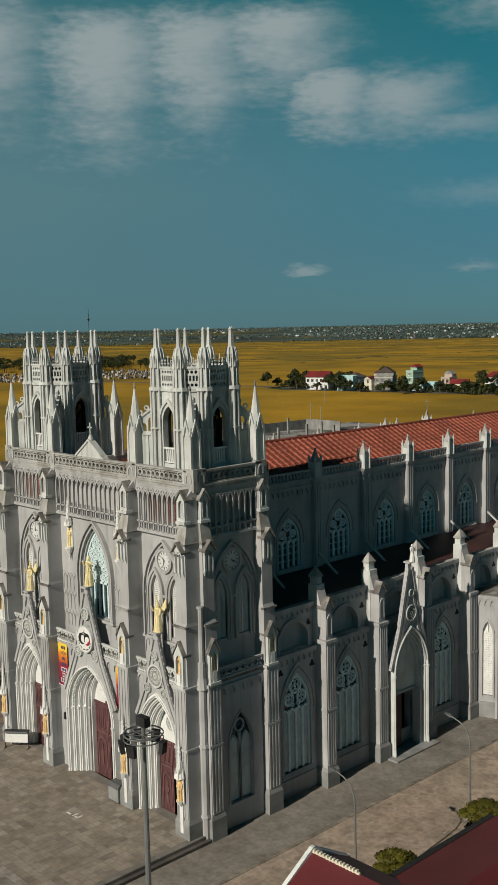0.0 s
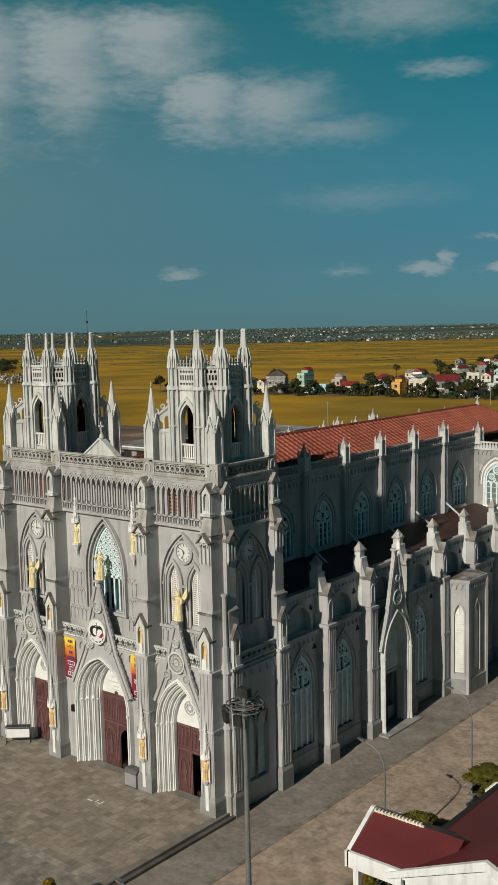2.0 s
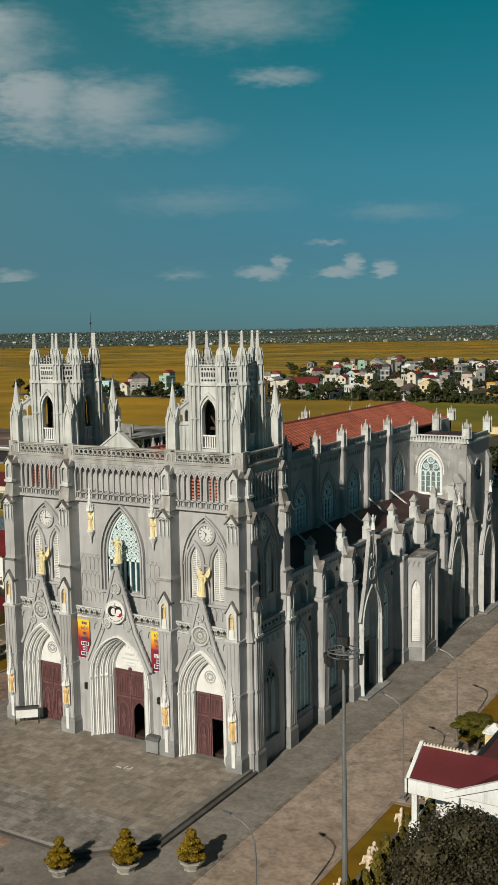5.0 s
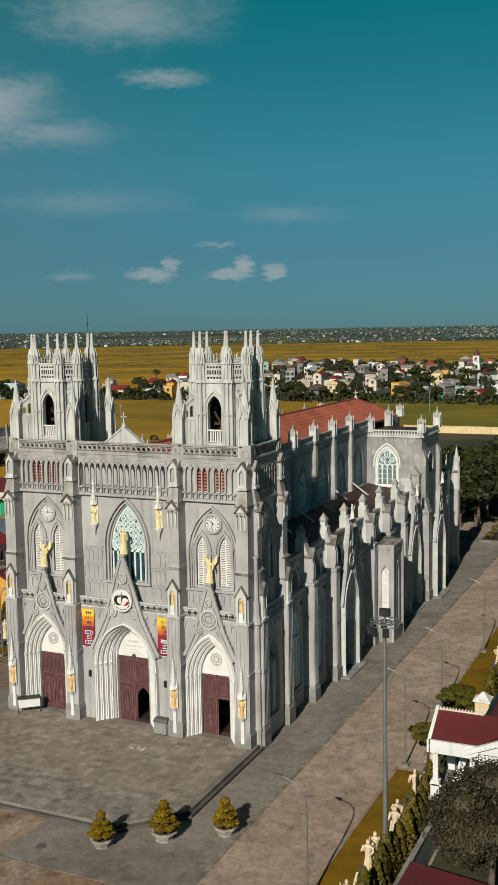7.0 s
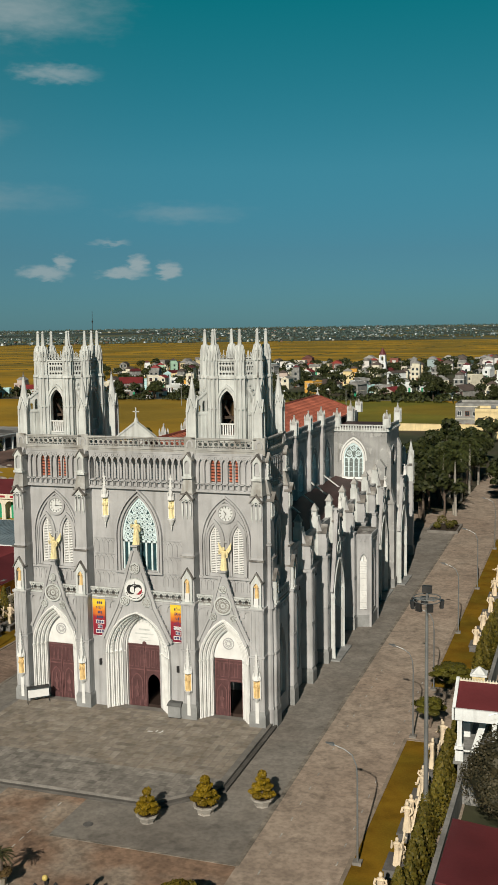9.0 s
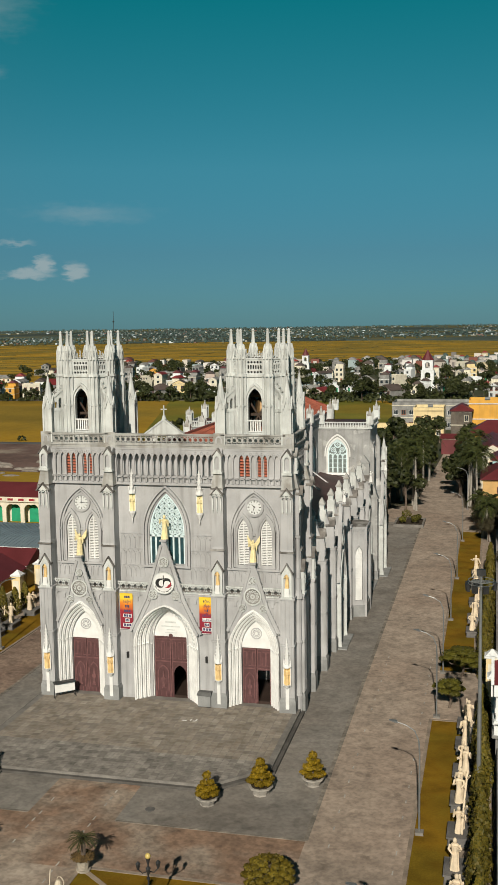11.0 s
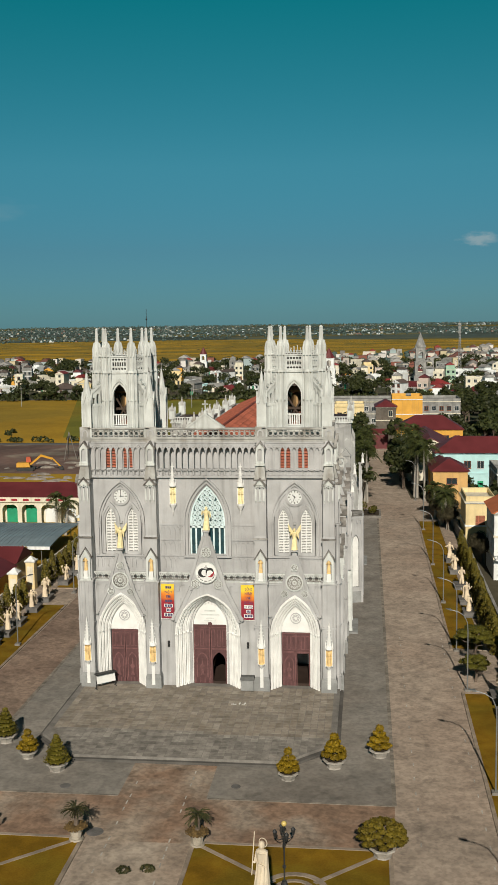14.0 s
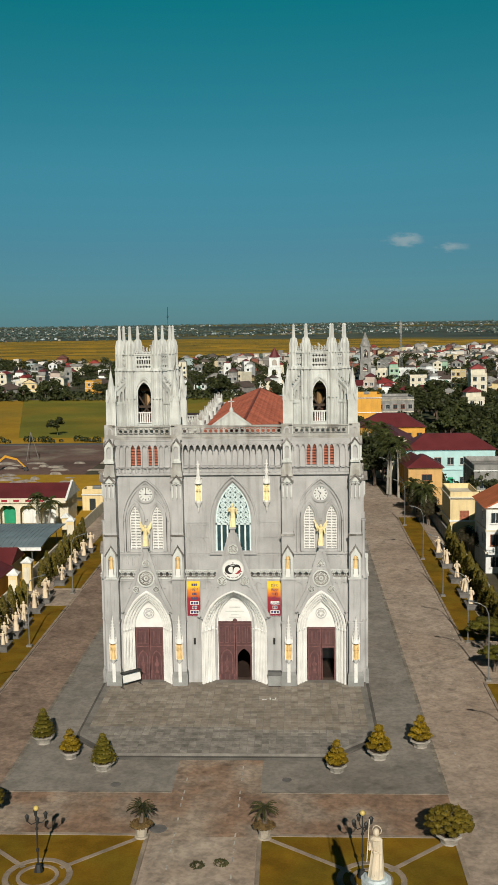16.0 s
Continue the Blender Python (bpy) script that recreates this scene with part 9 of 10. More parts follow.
ct = broadleaf(23, 4.0, 2.4, "round-cut yellow-green tree beside the hall", L_TOPI, 0.13, 2200, 18, "round_tree", 0.8)
ct.matrix_basis = pose(-36.0, 47.0, GH)

# excavator and poles on the building ground
ex = thing("excavator", "yellow tracked excavator with its arm stretched out", "excavator", (-70, 150.5, GH), 8)
EXY = shade("machine_yellow", (0.62, 0.30, 0.02), 0.8, 1.0, 8, 0.5, 0.1)
for y in (-1.2, 1.2):
    part("track", MB(lambda u, v, z, y=y: (u, y + v, z)).prism([(-2.0, 0.15), (-1.7, 0.0), (1.7, 0.0), (2.0, 0.15), (2.2, 0.5), (2.0, 0.9), (-2.0, 0.9), (-2.2, 0.5)], -0.3, 0.3, 1), IRON, ex)
part("body", MB().frus(-2.2, 1.2, -1.3, 1.3, 1.0, -2.1, 1.0, -1.2, 1.2, 2.1), EXY, ex)
part("cab", MB().frus(0.0, 1.4, 0.1, 1.3, 2.1, 0.1, 1.1, 0.15, 1.25, 3.4), shade("red_cab", (0.45, 0.08, 0.03), 0.8, 1, 8, 0.5, 0.1), ex, "red cab")
part("boom", MB(lambda u, v, z: (u, v, z)).prism([(0.9, 1.6), (1.3, 1.4), (4.0, 3.5), (6.6, 2.7), (6.6, 3.2), (3.9, 4.1)], -0.3, 0.1, 1), EXY, ex)
part("arm", MB().prism([(6.3, 3.3), (6.8, 3.2), (9.0, 0.9), (8.7, 0.7)], -0.25, 0.05, 1), EXY, ex)
part("bucket", MB().prism([(8.5, 1.0), (9.2, 1.0), (9.5, 0.3), (8.9, 0.05), (8.3, 0.4)], -0.5, 0.3, 1), IRON, ex)
tp = thing("tripod_pole", "tall pole braced by three stakes", "pole", (-65, 172, GH))
for k in range(3):
    a = 2.1 * k
    part("stake", MB().tube([(2.0 * math.cos(a), 2.0 * math.sin(a), 0), (0, 0, 7.5)], 0.09, 5), KERB, tp)
rand = random.Random(5)
heap = MB()
for k in range(60):
    x, y = rand.uniform(-110, -40), rand.uniform(128, 165)
    heap.ball((x, y, GH), (rand.uniform(0.6, 3.0), rand.uniform(0.4, 1.2), rand.uniform(0.2, 0.8)), 7, 4)
tagged(part("rubble", heap, shade("pale_rubble", (0.30, 0.26, 0.22), 0.5, 0.6, 5, 0.95, 0.3)), "heaps of pale rubble and spoil on dug ground", "rubble", kind="stuff")

# ---- the village ----
HOUSE_WALLS = [WHITEW, CREAMW, CEMENT, WHITEW, CREAMW, WHITEW, CEMENT, CREAMW, CREAMW, CEMENT, PINKW, WHITEW, CEMENT, YELLOWW, WHITEW, CREAMW, BLUEW, CEMENT, WHITEW, GREENW, ORANGEW, CREAMW]
WORD = {WHITEW: "white", CREAMW: "cream", YELLOWW: "yellow", CEMENT: "grey cement", BLUEW: "pale blue", PINKW: "pink", GREENW: "green", ORANGEW: "orange"}
SHAPE = {"gable": "gabled %s roof", "hip": "hipped %s roof", "flat": "flat roof", "step": "%s stair roof"}
ROOFWORD = {ROOFRED: "red", ROOFMAROON: "maroon", ROOFDARK: "dark tiled", CEMENT: "grey cement"}
vr = random.Random(42)
taken = [(19, 197, 5), (22, 209, 7), (29, 215, 7), (19, 150, 4), (18.5, 170, 3.5), (30, 143, 6.5), (30, 155, 6.5), (10, 242, 8), (32, 177, 11), (39, 126, 11), (22, 262, 28), (75.6, 293, 7)]
proto = {}
count = 0


def free(x, y, r):
    return all((x - a) ** 2 + (y - b) ** 2 > (r + c) ** 2 for a, b, c in taken)


# (x0, x1, y0, y1, houses): near rows first
ZONES = [(36, 75, 30, 110, 6), (60, 130, 190, 330, 14), (28, 190, 330, 520, 66), (-150, 40, 404, 560, 54), (-250, -150, 386, 560, 30), (-350, -240, 376, 430, 9), (-300, -160, 540, 660, 22), (-160, 60, 560, 640, 24), (60, 300, 520, 620, 34)]
for x0, x1, y0, y1, n in ZONES:
    made = tries = 0
    while made < n and tries < n * 12:
        tries += 1
        x, y = vr.uniform(x0, x1), vr.uniform(y0, y1)
        w, d = vr.choice((4.5, 5, 5.5, 6, 8, 10)), vr.uniform(7, 13)
        if not free(x, y + d / 2, 0.55 * max(w, d) * 0.8):
            continue
        taken.append((x, y + d / 2, 0.5 * max(w, d) * 0.8))
        made += 1
        wall = vr.choice(HOUSE_WALLS)
        style = vr.choice(("gable", "gable", "hip", "hip", "gable", "flat") if w > 6 else ("flat", "step", "step", "gable"))
        floors = 1 if w >= 8 and vr.random() < 0.6 else vr.choice((1, 2, 2, 2, 3) if w < 7 else (1, 1, 2))
        roof_of = vr.choice((ROOFRED, ROOFMAROON, ROOFDARK, ROOFDARK, CEMENT, CEMENT))
        lab = WORD[wall] + " %s village house with a %s" % (("one-storey", "two-storey", "three-storey", "four-storey")[floors - 1], SHAPE[style] % ROOFWORD[roof_of] if style != "flat" else SHAPE[style])
        house((x, y, GH), w * (1.0 if x > -320 else 0.8), d * 0.85, floors, wall, roof_of, style, vr.randint(0, 99999), lab, vr.choice((0, 0, 12, -15, 30, -35)), True, 0 if y < 450 else -1, 3.0)


# larger houses along the edge of the fields
for x, y, w, d, fl, wm, rm, st, lab in (
        (-322, 372, 13, 11, 2, WHITEW, ROOFRED, "gable", "large white house with a long red gabled roof"), (-303, 374, 9, 10, 2, BLUEW, ROOFDARK, "flat", "pale blue two-storey house with a flat roof"),
        (-286, 386, 10, 9, 2, CEMENT, ROOFDARK, "step", "grey cement house with a stair roof"), (-264, 392, 12, 9, 1, BLUEW, ROOFDARK, "flat", "pale blue single-storey house with a parapet"),
        (-250, 404, 9, 8, 1, CREAMW, ROOFRED, "gable", "low cream house with a red gabled roof"), (-232, 410, 11, 9, 2, WHITEW, ROOFRED, "hip", "white two-storey house with a red hipped roof"),
        (-204, 398, 9, 9, 2, CREAMW, ROOFDARK, "flat", "cream house with a flat roof"), (-190, 402, 12, 11, 2, CEMENT, ROOFRED, "gable", "grey house with green hangings and a red gabled roof"),
        (-172, 392, 9, 8, 1, WHITEW, ROOFMAROON, "hip", "low white house with a maroon hipped roof"), (-128, 412, 7, 8, 2, YELLOWW, ROOFDARK, "gable", "yellow two-storey house with a dark gabled roof")):
    taken.append((x, y + d / 2, 6.0))
    house((x, y, GH), w, d, fl, wm, rm, st, int(-x), lab, 24 if x < -180 else 10, True, 0, 3.5)


# tall landmarks among the houses
def bell_tower(at, h, w, label, spire=False):
    ob = thing("bell_tower", label, "tower", at)
    n = 3
    for k in range(n):
        a, b = h * 0.75 * k / n, h * 0.75 * (k + 1) / n
        r = w / 2 * (1 - 0.14 * k)
        tf = face_front(-r)
        part("storey", MB(tf).prism(keyhole(rect(-r, r, a, b), arch(r * 0.9, a + (b - a) * 0.55, a + (b - a) * 0.8, 5, a + (b - a) * 0.2)), 0, -2 * r, 1).box(-r - 0.2, r + 0.2, -2 * r - 0.2, 0.2, b - 0.3, b), WHITEW if not spire else CEMENT, ob)
    part("spire", MB().cone(0, 0, h * 0.75, h, w * 0.45, 0.1, 8), CEMENT if spire else ROOFMAROON, ob)
    return ob


bell_tower((-5, 470, GH), 22, 8.0, "white tiered bell tower with arched openings")
bell_tower((44, 452, GH), 30, 7.0, "tall grey concrete spire tower", True)
bell_tower((-98, 612, GH), 20, 6.0, "white village tower with a red spire")
bell_tower((168, 520, GH), 34, 7.0, "white church tower with a pointed spire")
rm = thing("radio_mast", "red and white lattice radio mast", "mast", (74, 560, GH))
for k in range(3):
    a = 2.094 * k
    part("leg", MB().tube([(1.2 * math.cos(a), 1.2 * math.sin(a), 0), (0.5 * math.cos(a), 0.5 * math.sin(a), 34)], 0.22, 4), STEEL, rm)
br = MB()
for k in range(17):
    z, r = 2 * k, 1.2 - 0.7 * k / 17
    for q in range(3):
        a, b = 2.094 * q, 2.094 * (q + 1)
        br.tube([(r * math.cos(a), r * math.sin(a), z), (r * math.cos(b), r * math.sin(b), z + 2)], 0.14, 3)
part("lattice", br, STEEL, rm)
for z in (28, 31, 33):
    part("antenna", MB().box(-0.9, 0.9, -0.8, 0.8, z, z + 1.5).tube([(0, 0, z), (0, 0, z + 3)], 0.2, 4), CEMENT, rm)

# trees of the village and round the yard
kinds = [broadleaf(31, 9, 4.5, "broad dark village tree", L_TREE, 0.42, 800, 13), broadleaf(32, 7, 3.4, "rounded dark village tree", L_DARK, 0.36, 700, 10), broadleaf(33, 11, 4.2, "tall village tree with a ragged crown", L_TREE, 0.42, 800, 12), broadleaf(34, 5, 3.0, "low spreading fruit tree", L_TREE, 0.3, 600, 9)]
park = [kinds[k].copy() for k in range(0)]
first = [True] * 4
TREES = []
for k in range(95):
    TREES.append((vr.uniform(32, 85), vr.uniform(128, 330), vr.choice((0, 0, 2))))
for k in range(26):
    TREES.append((vr.uniform(-26, 12), vr.uniform(98, 150), vr.choice((0, 1, 2))))
for k in range(130):
    x = vr.uniform(-365, 30)
    TREES.append((x, vr.uniform(0, 22) + (392 if x > -100 else 378 if x > -250 else 366), vr.choice((1, 3, 3, 0))))
for k in range(520):
    x, y = vr.uniform(-340, 260), vr.uniform(400, 740)
    if x > -260 or y < 440:
        TREES.append((x, y, vr.choice((0, 1, 2, 3))))
for k in range(24):
    TREES.append((vr.uniform(33, 80), vr.uniform(-10, 110), vr.choice((1, 3, 0))))
for k in range(16):
    TREES.append((vr.uniform(-70, -33), vr.uniform(-10, 58), vr.choice((1, 3))))
for x, y in ((-97, 216), (-72, 232)):
    TREES.append((x, y, 3))
for k in range(34):
    TREES.append((vr.uniform(1, 14.5), vr.uniform(100, 190), vr.choice((0, 0, 2))))
for k in range(20):
    TREES.append((vr.uniform(22.8, 25), vr.uniform(122, 190), vr.choice((0, 2))))
for k in range(14):
    TREES.append((vr.uniform(4, 30), vr.uniform(206, 256), vr.choice((0, 1, 2))))
for k in range(80):
    TREES.append((vr.uniform(52, 125), vr.uniform(150, 345), vr.choice((0, 0, 2))))
for k in range(10):
    TREES.append((vr.uniform(48, 72), vr.uniform(138, 166), vr.choice((0, 2))))
TREES.sort(key=lambda q: q[1])
rest_trees = []
for x, y, k in TREES:
    if not free(x, y, 2.0) or (30 < x < 47 and y < 5) or (29 < x < 36 and 60 < y < 78) or (-80 < x < -31 and 45 < y < 98):
        continue
    if len(rest_trees) or y > 406:
        rest_trees.append((x, y))
        continue
    m = pose(x, y, GH, 0, 0, vr.uniform(0, 360)) @ Matrix.Scale(vr.uniform(0.75, 1.2), 4)
    if first[k]:
        kinds[k].matrix_basis = m
        first[k] = False
    else:
        t = copy_thing(kinds[k], m)
        t.matrix_basis = m

for k in range(120):
    rest_trees.append((vr.uniform(-320, -40), vr.uniform(540, 770)))
for k in range(300):
    a, r = radians(vr.choice((vr.uniform(-65, -57.5), vr.uniform(-56.2, -53.6), vr.uniform(-63, -50.5)))), vr.uniform(875, 1080)
    rest_trees.append((65 + r * math.sin(a), -43 + r * math.cos(a)))

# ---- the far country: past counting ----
# far house walls dulled and cooled: distance haze put into the colours
FAR_HAZE_COL = [(0.50, 0.58, 0.62), (0.30, 0.37, 0.40), (0.22, 0.25, 0.25), (0.20, 0.22, 0.20), (0.13, 0.15, 0.13), (0.22, 0.24, 0.22), (0.38, 0.36, 0.29), (0.16, 0.10, 0.085), (0.20, 0.26, 0.28), (0.12, 0.13, 0.12), (0.10, 0.12, 0.11)]
HOUSE_COL = [(0.62, 0.61, 0.59), (0.40, 0.37, 0.33), (0.30, 0.30, 0.29), (0.55, 0.52, 0.46), (0.24, 0.24, 0.23), (0.48, 0.42, 0.28), (0.20, 0.08, 0.06), (0.30, 0.38, 0.39), (0.18, 0.17, 0.16), (0.5, 0.49, 0.47)]
far = MB()
roofs = MB()
plain = MB()


def far_house(x, y, far=far, roofed=True):
    w, d, h = vr.uniform(4, 9), vr.uniform(6, 11), vr.choice((3.5, 4, 5.5, 6.5, 7, 8.5))
    if not roofed:
        w, h = w * vr.choice((0.6, 0.7, 1.3)), h * 0.5
    z = far_rise(x, y)
    far.box(x - w / 2, x + w / 2, y, y + d, GH + z, h + z)
    if roofed and vr.random() < 0.42:
        roofs.prism([(x - w / 2 - 0.5, h), (x + w / 2 + 0.5, h), (x, h + w * 0.3)], y - 0.5, y + d + 0.5, 1)
    far.box(x - w * 0.2, x + w * 0.2, y - 0.1, y - 0.02, z + 1, z + h * 0.8) if vr.random() < 0.5 else None


for k in range(620):
    y = vr.uniform(740, 1060)
    far_house(vr.uniform(-120 + (y - 740) * 0.75, 520), y)
for x0, x1, y0, y1, n in ((-320, -150, 640, 760, 70), (-160, 60, 640, 770, 70), (60, 300, 620, 800, 110)):
    for k in range(n):
        far_house(vr.uniform(x0, x1), vr.uniform(y0, y1))
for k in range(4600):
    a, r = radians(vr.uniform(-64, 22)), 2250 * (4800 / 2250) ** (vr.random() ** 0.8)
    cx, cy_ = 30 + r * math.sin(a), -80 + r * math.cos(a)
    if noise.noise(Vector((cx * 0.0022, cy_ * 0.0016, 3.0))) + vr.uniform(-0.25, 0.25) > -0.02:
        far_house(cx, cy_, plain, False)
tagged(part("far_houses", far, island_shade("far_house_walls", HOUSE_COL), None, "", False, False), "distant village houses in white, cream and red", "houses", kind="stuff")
tagged(part("plain_houses", plain, island_shade("plain_house_haze", FAR_HAZE_COL), None, "", False, False), "pale haze-tinted specks of houses on the far plain", "houses", kind="stuff")
tagged(part("far_roofs", roofs, island_shade("far_roofs", [(0.26, 0.05, 0.04), (0.13, 0.06, 0.05), (0.20, 0.19, 0.18), (0.25, 0.25, 0.25), (0.10, 0.085, 0.075), (0.33, 0.33, 0.32)]), None, "", False, False), "distant red roofs", "roofs", kind="stuff")
woods = MB()


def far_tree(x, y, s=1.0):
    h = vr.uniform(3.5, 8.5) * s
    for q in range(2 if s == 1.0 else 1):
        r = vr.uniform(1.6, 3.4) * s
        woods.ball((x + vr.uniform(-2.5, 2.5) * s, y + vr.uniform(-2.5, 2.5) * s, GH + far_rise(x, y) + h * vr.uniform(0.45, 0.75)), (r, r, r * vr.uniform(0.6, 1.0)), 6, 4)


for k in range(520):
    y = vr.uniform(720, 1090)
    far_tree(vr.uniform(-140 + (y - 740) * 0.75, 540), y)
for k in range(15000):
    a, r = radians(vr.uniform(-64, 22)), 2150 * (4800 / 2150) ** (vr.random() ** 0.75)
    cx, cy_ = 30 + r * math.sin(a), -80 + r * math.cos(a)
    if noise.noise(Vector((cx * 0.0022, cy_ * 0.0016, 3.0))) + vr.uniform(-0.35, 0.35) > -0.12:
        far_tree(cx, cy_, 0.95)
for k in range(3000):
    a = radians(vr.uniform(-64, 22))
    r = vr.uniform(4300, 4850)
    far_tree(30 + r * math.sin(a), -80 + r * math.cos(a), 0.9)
# bushes and low growth between the houses
bush = leaf_cloud(vr, on_ball(vr, (0, 0, 0.55), (1.0, 1.0, 0.8), 46, -0.3), 0.3)
bv, bf = np.array(bush.v), np.array(bush.f)
spots_b = []
while len(spots_b) < 1500:
    x, y = vr.uniform(-340, 260), vr.uniform(396, 760)
    if vr.random() < 0.35:
        x, y = vr.uniform(-365, 20), vr.uniform(378, 412)
    if vr.random() < 0.12:
        x, y = vr.uniform(33, 90), vr.uniform(20, 330)
    if free(x, y, 0.5) and (x > -255 or y < 440):
        spots_b.append((x, y, vr.uniform(0.9, 2.6)))
for k in range(34):
    spots_b.append((vr.uniform(-125, -38), vr.uniform(210, 215), vr.uniform(0.6, 1.5)))
crown = leaf_cloud(vr, sum((on_ball(vr, (vr.uniform(-1.6, 1.6), vr.uniform(-1.6, 1.6), vr.uniform(3.6, 5.6)), (1.7, 1.7, 1.2), 34, -0.6) for k in range(7)), []), 0.42)
crown.tube([(0, 0, 0), (0.1, 0, 4.2)], [0.2, 0.1], 4)
cv, cf = np.array(crown.v), [tuple(f) for f in crown.f]
vs = np.concatenate([bv * s_ + np.array((x, y, GH)) for x, y, s_ in spots_b])
fs = np.concatenate([bf + k * len(bv) for k in range(len(spots_b))])
low = MB()
low.v, low.f = vs.tolist(), [tuple(f) for f in fs.tolist()]
for x, y in rest_trees:
    a, s_ = vr.uniform(0, 6.28), vr.uniform(0.8, 1.5)
    rot = np.array(((math.cos(a), -math.sin(a), 0), (math.sin(a), math.cos(a), 0), (0, 0, vr.uniform(0.85, 1.25))))
    k = len(low.v)
    low.v += ((cv @ rot.T) * s_ + np.array((x, y, GH))).tolist()
    low.f += [tuple(i + k for i in f) for f in cf]
tagged(part("undergrowth", low, L_TREE, None, "", False, False), "dark trees and bushes between the village houses", "bushes", kind="stuff")
# dikes, ditches and lanes between the rice plots
dk = MB()
for k in range(30):
    y = 650 + 52 * k + vr.uniform(-25, 25)
    x = -1900
    while x < 150:
        ln = vr.uniform(120, 420)
        if not (y < 700 and x > -620):
            dk.box(x, x + ln, y, y + vr.uniform(1.5, 4.0), GH - 0.2, GH + 0.35)
        x += ln + vr.uniform(5, 60)
for k in range(60):
    x, y = vr.uniform(-1700, -100), vr.uniform(660, 1900)
    dk.frus(x, x + 2.0, y, y + 90, GH - 0.2, x, x + 1.6, y, y + 90, GH + 0.35)
tagged(part("field_dikes", dk, shade("dark_dike_grass", (0.11, 0.095, 0.02), 0.6, 0.05, 1, 0.95, 0.0), None, "", False, False), "dark grassy dikes between rice plots", "dikes", kind="stuff")
setting("field_lane", MB().prism([(-620, 360), (-160, 388), (-20, 394), (-20, 398), (-160, 392), (-620, 365)], GH - 0.3, GH + 0.12, 2).box(-240, -36, 204.5, 209, GH - 0.3, GH + 0.12), TARMAC, "narrow lane between field and village", "road")
# white long sheds behind the church
ub = thing("unfinished_block", "long unfinished concrete block with bare columns on its flat roof", "building", (-139, 170, GH), 0)
part("wall", MB().box(-11.5, 11.5, -33, 34, 0, 3.9), CEMENT, ub)
part("roof_slab", MB().box(-12.3, 12.3, -34, 35, 3.9, 4.5), shade("raw_roof_slab", (0.42, 0.41, 0.39), 0.5, 0.2, 2.0, 0.9, 0.2, patch=(0.15, 0.14, 0.13), patch_scale=0.08, patch_sharp=(0.48, 0.56)), ub, "blotched flat roof slab")
# openings are black panels on the solid wall, their shade painted in
for k in range(14):
    part("opening", MB().box(11.4, 11.56, -31.6 + 4.7 * k, -28.6 + 4.7 * k, 0.6, 3.4), DARK, ub, "black panel standing in for a shaded opening")
    part("pier", MB().box(11.5, 12.1, -28.3 + 4.7 * k, -27.7 + 4.7 * k, 0, 3.9), WHITEW, ub)
for k in range(4):
    part("opening", MB().box(-9 + 5 * k, -6 + 5 * k, -33.06, -32.9, 0.6, 3.4), DARK, ub, "black panel standing in for a shaded opening")
for x, y, h in ((10.8, -21.5, 4.2), (-4.2, -2.5, 4.6), (13.0 - 1.6, -11, 4.4), (3.0, 4.0, 3.4), (9.6, 2.0, 3.0), (-9.0, -16, 4.2)):
    part("column", MB().box(x - 0.28, x + 0.28, y - 0.28, y + 0.28, 4.5, 4.5 + h), CEMENT, ub, "bare concrete column")
part("upper_wall", MB().box(-11.0, 3.0, 12.0, 12.3, 4.5, 7.4).box(-11.0, -10.7, -6.0, 12.0, 4.5, 7.2), CEMENT, ub, "raw block wall on the roof")
part("roof_kerb", MB().box(-12.2, 12.2, -33.9, -33.6, 4.5, 4.8).box(11.9, 12.2, -33.6, 34.9, 4.5, 4.75), WHITEW, ub)
# graves and the dark grove behind them, out in the fields
grave = MB()
for k in range(520):
    a, r = radians(vr.uniform(-62.5, -50.5)), vr.uniform(735, 870)
    gx, gy, gw, gh_ = 65 + r * math.sin(a), -43 + r * math.cos(a), vr.uniform(0.5, 1.3), vr.uniform(0.7, 2.4)
    grave.box(gx - gw, gx + gw, gy - gw, gy + gw, GH, gh_ * 0.55).box(gx - gw * 0.5, gx + gw * 0.5, gy - gw * 0.4, gy + gw * 0.4, gh_ * 0.5, gh_ * 1.1)
tagged(part("graves", grave, island_shade("grave_paint", [(0.33, 0.32, 0.31), (0.14, 0.13, 0.12), (0.22, 0.20, 0.18), (0.08, 0.075, 0.06), (0.48, 0.47, 0.45)]), None, "", False, False), "crowded small pale graves out in the rice fields", "graves", kind="stuff")
for x, y in ((-165, 205), (-178, 214), (-152, 246), (-250, 300), (-140, 350), (-60, 340)):
    pl = thing("utility_pole", "thin concrete utility pole", "pole", (x, y, GH), 0, "utility poles in the fields")
    part("pole", MB().tube([(0, 0, 0), (0, 0, 9)], [0.16, 0.1], 6), CEMENT, pl)
    part("crossarm", MB().box(-0.8, 0.8, -0.05, 0.05, 8.3, 8.42), CEMENT, pl)

# far leaves paler and bluer than near ones: haze put into the colour
tagged(part("far_woods", woods, leafy("hazy_far_leaf", (0.04, 0.075, 0.07), (0.085, 0.12, 0.11), 0.9), None, "", False, False), "distant trees between villages, bluish with painted haze", "trees", kind="stuff")

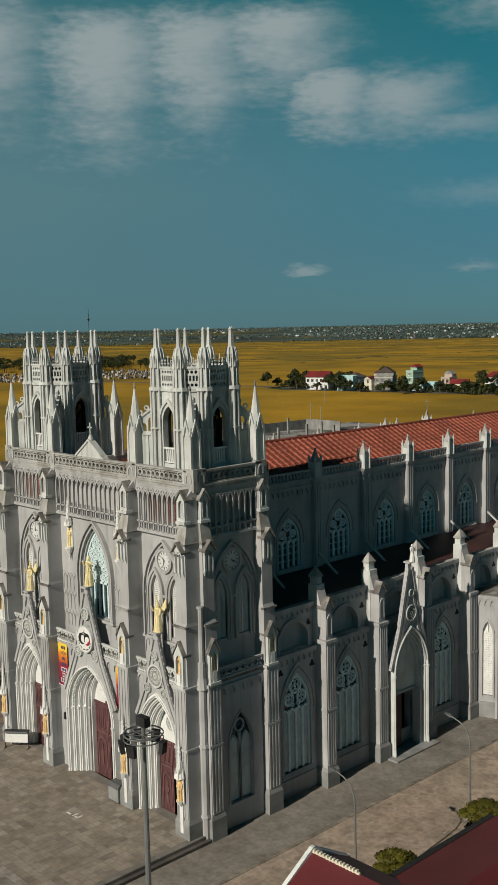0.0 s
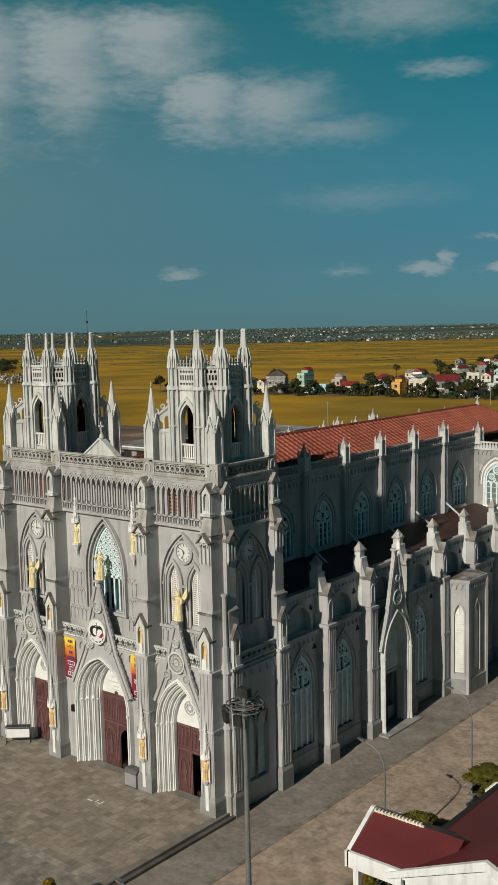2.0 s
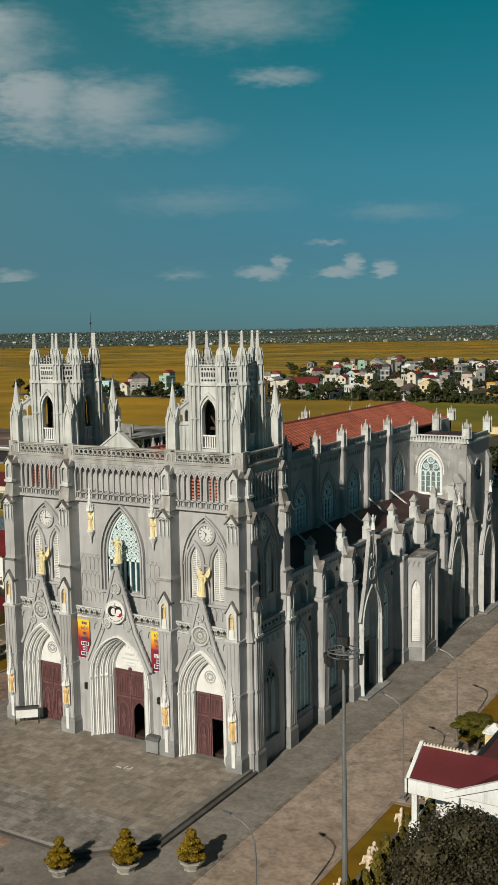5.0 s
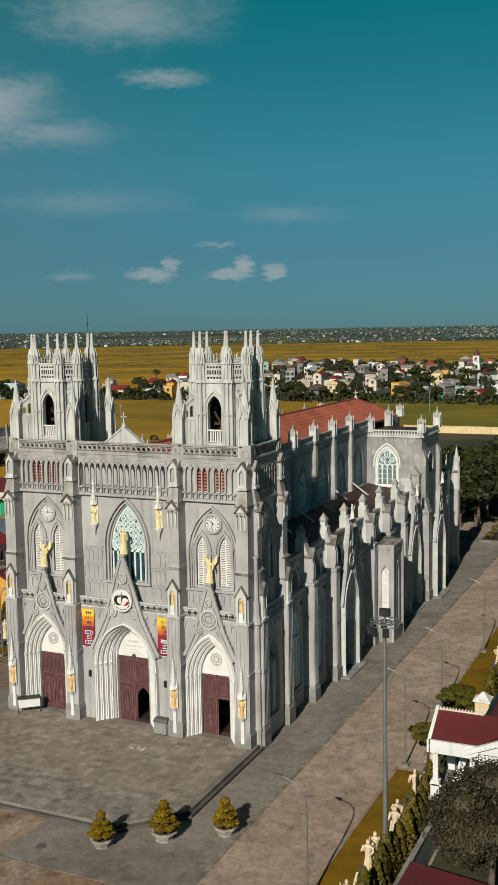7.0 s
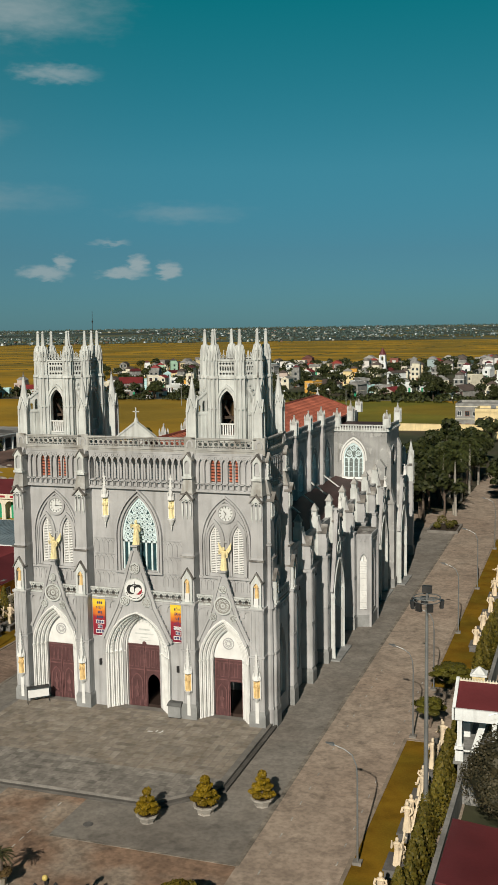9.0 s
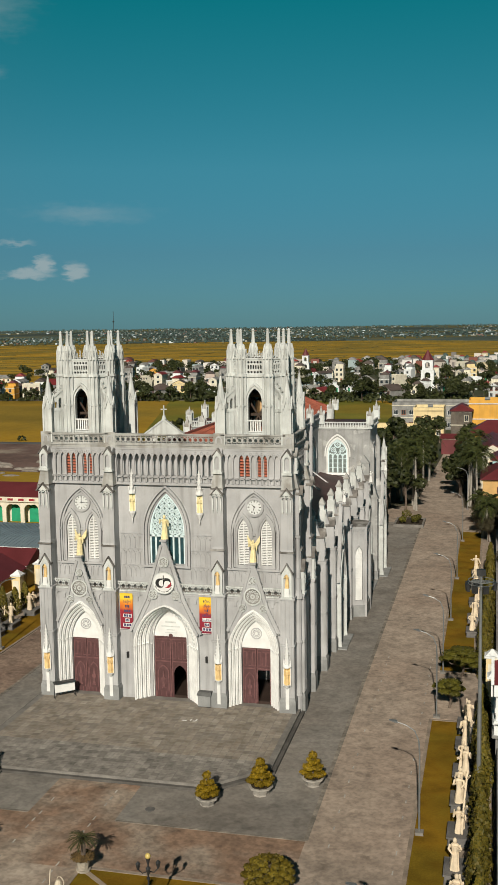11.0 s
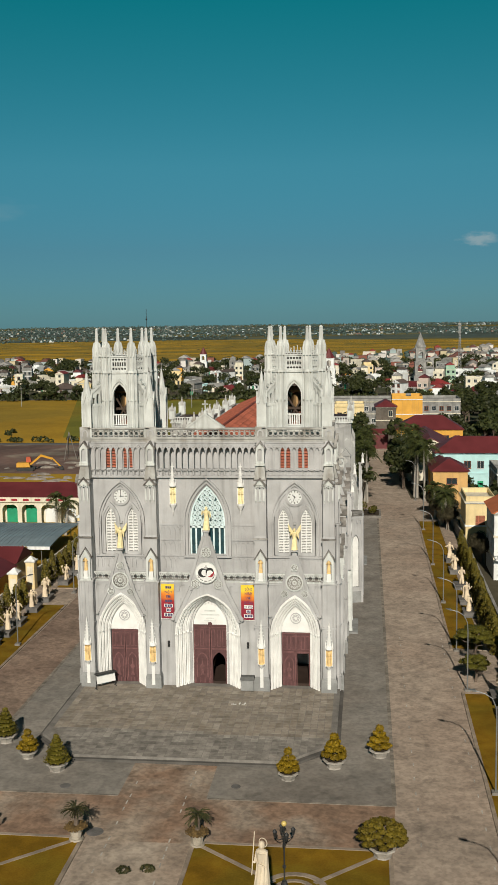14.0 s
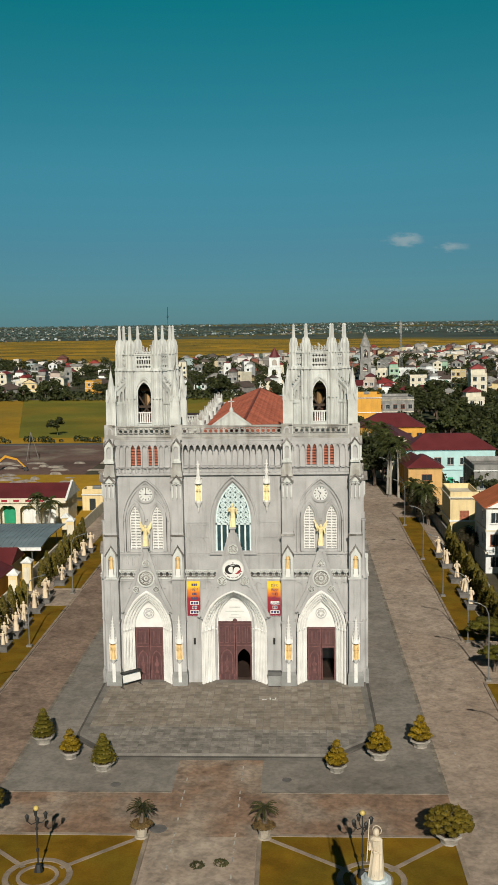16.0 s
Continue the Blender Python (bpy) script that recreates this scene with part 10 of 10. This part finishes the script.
# ---- slabs of the platform, one by one nearest the edge ----
def in_plat(x, y):
    return abs(x) < 12.9 and -16.65 < y < 0.2 and (abs(x) - 8.85) + (-12.6 - y) < 0.0 or (abs(x) < 8.8 and -16.65 < y < 0.2) or (abs(x) < 12.9 and -12.6 < y < 0.2)


PITCH = 0.62
SLABPIECE = shade("stone_slab_piece", (0.33, 0.297, 0.256), 0.8, 0.5, 6.0, 0.85, 0.0, spread=0.26, mottle=0.24)
slab_me = MB().frus(-0.299, 0.299, -0.299, 0.299, -0.04, -0.293, 0.293, -0.293, 0.293, 0.0).mesh("slab", SLABPIECE)
plat_ob = bpy.data.objects["platform"]
rs = random.Random(77)
rest = MB()
made = 0
for j in range(27):
    for i in range(42):
        x = -12.7 + PITCH * i
        y = -16.35 + PITCH * j
        if abs(x) > 12.6 or (abs(x) > 8.6 and y < -12.4 - (12.6 - abs(x)) + 0.0 and (abs(x) - 8.6) > (y + 16.4)):
            continue
        z = PT + rs.uniform(-0.0015, 0.0015)
        if made < 300 and j < 9:
            ob = new("slab", slab_me)
            ob.parent = plat_ob
            ob.matrix_basis = pose(x, y, z, 0, 0, 0)
            made += 1
        else:
            rest.frus(x - 0.299, x + 0.299, y - 0.299, y + 0.299, z - 0.04, x - 0.293, x + 0.293, y - 0.293, y + 0.293, z)
SLABREST = island_shade("stone_slab_rest", [(0.30, 0.272, 0.232), (0.245, 0.222, 0.19), (0.335, 0.308, 0.265), (0.27, 0.242, 0.205), (0.225, 0.205, 0.178), (0.29, 0.262, 0.222), (0.26, 0.236, 0.2), (0.315, 0.28, 0.235)], 0.85, True)
ob = tagged(part("slab_field", rest, SLABREST, plat_ob, "", False, True), "worn grey stone slabs", kind="stuff")
# pale paint marks left on the slabs
for x, y, w, h in ((3.05, -4.5, 0.5, 0.16), (3.6, -4.3, 0.12, 0.5), (3.95, -4.45, 0.3, 0.12), (4.1, -4.2, 0.14, 0.35)):
    ob = part("paint_mark", MB().box(x - w / 2, x + w / 2, y - h / 2, y + h / 2, PT, PT + 0.006), WHITE, plat_ob, "worn white paint mark")
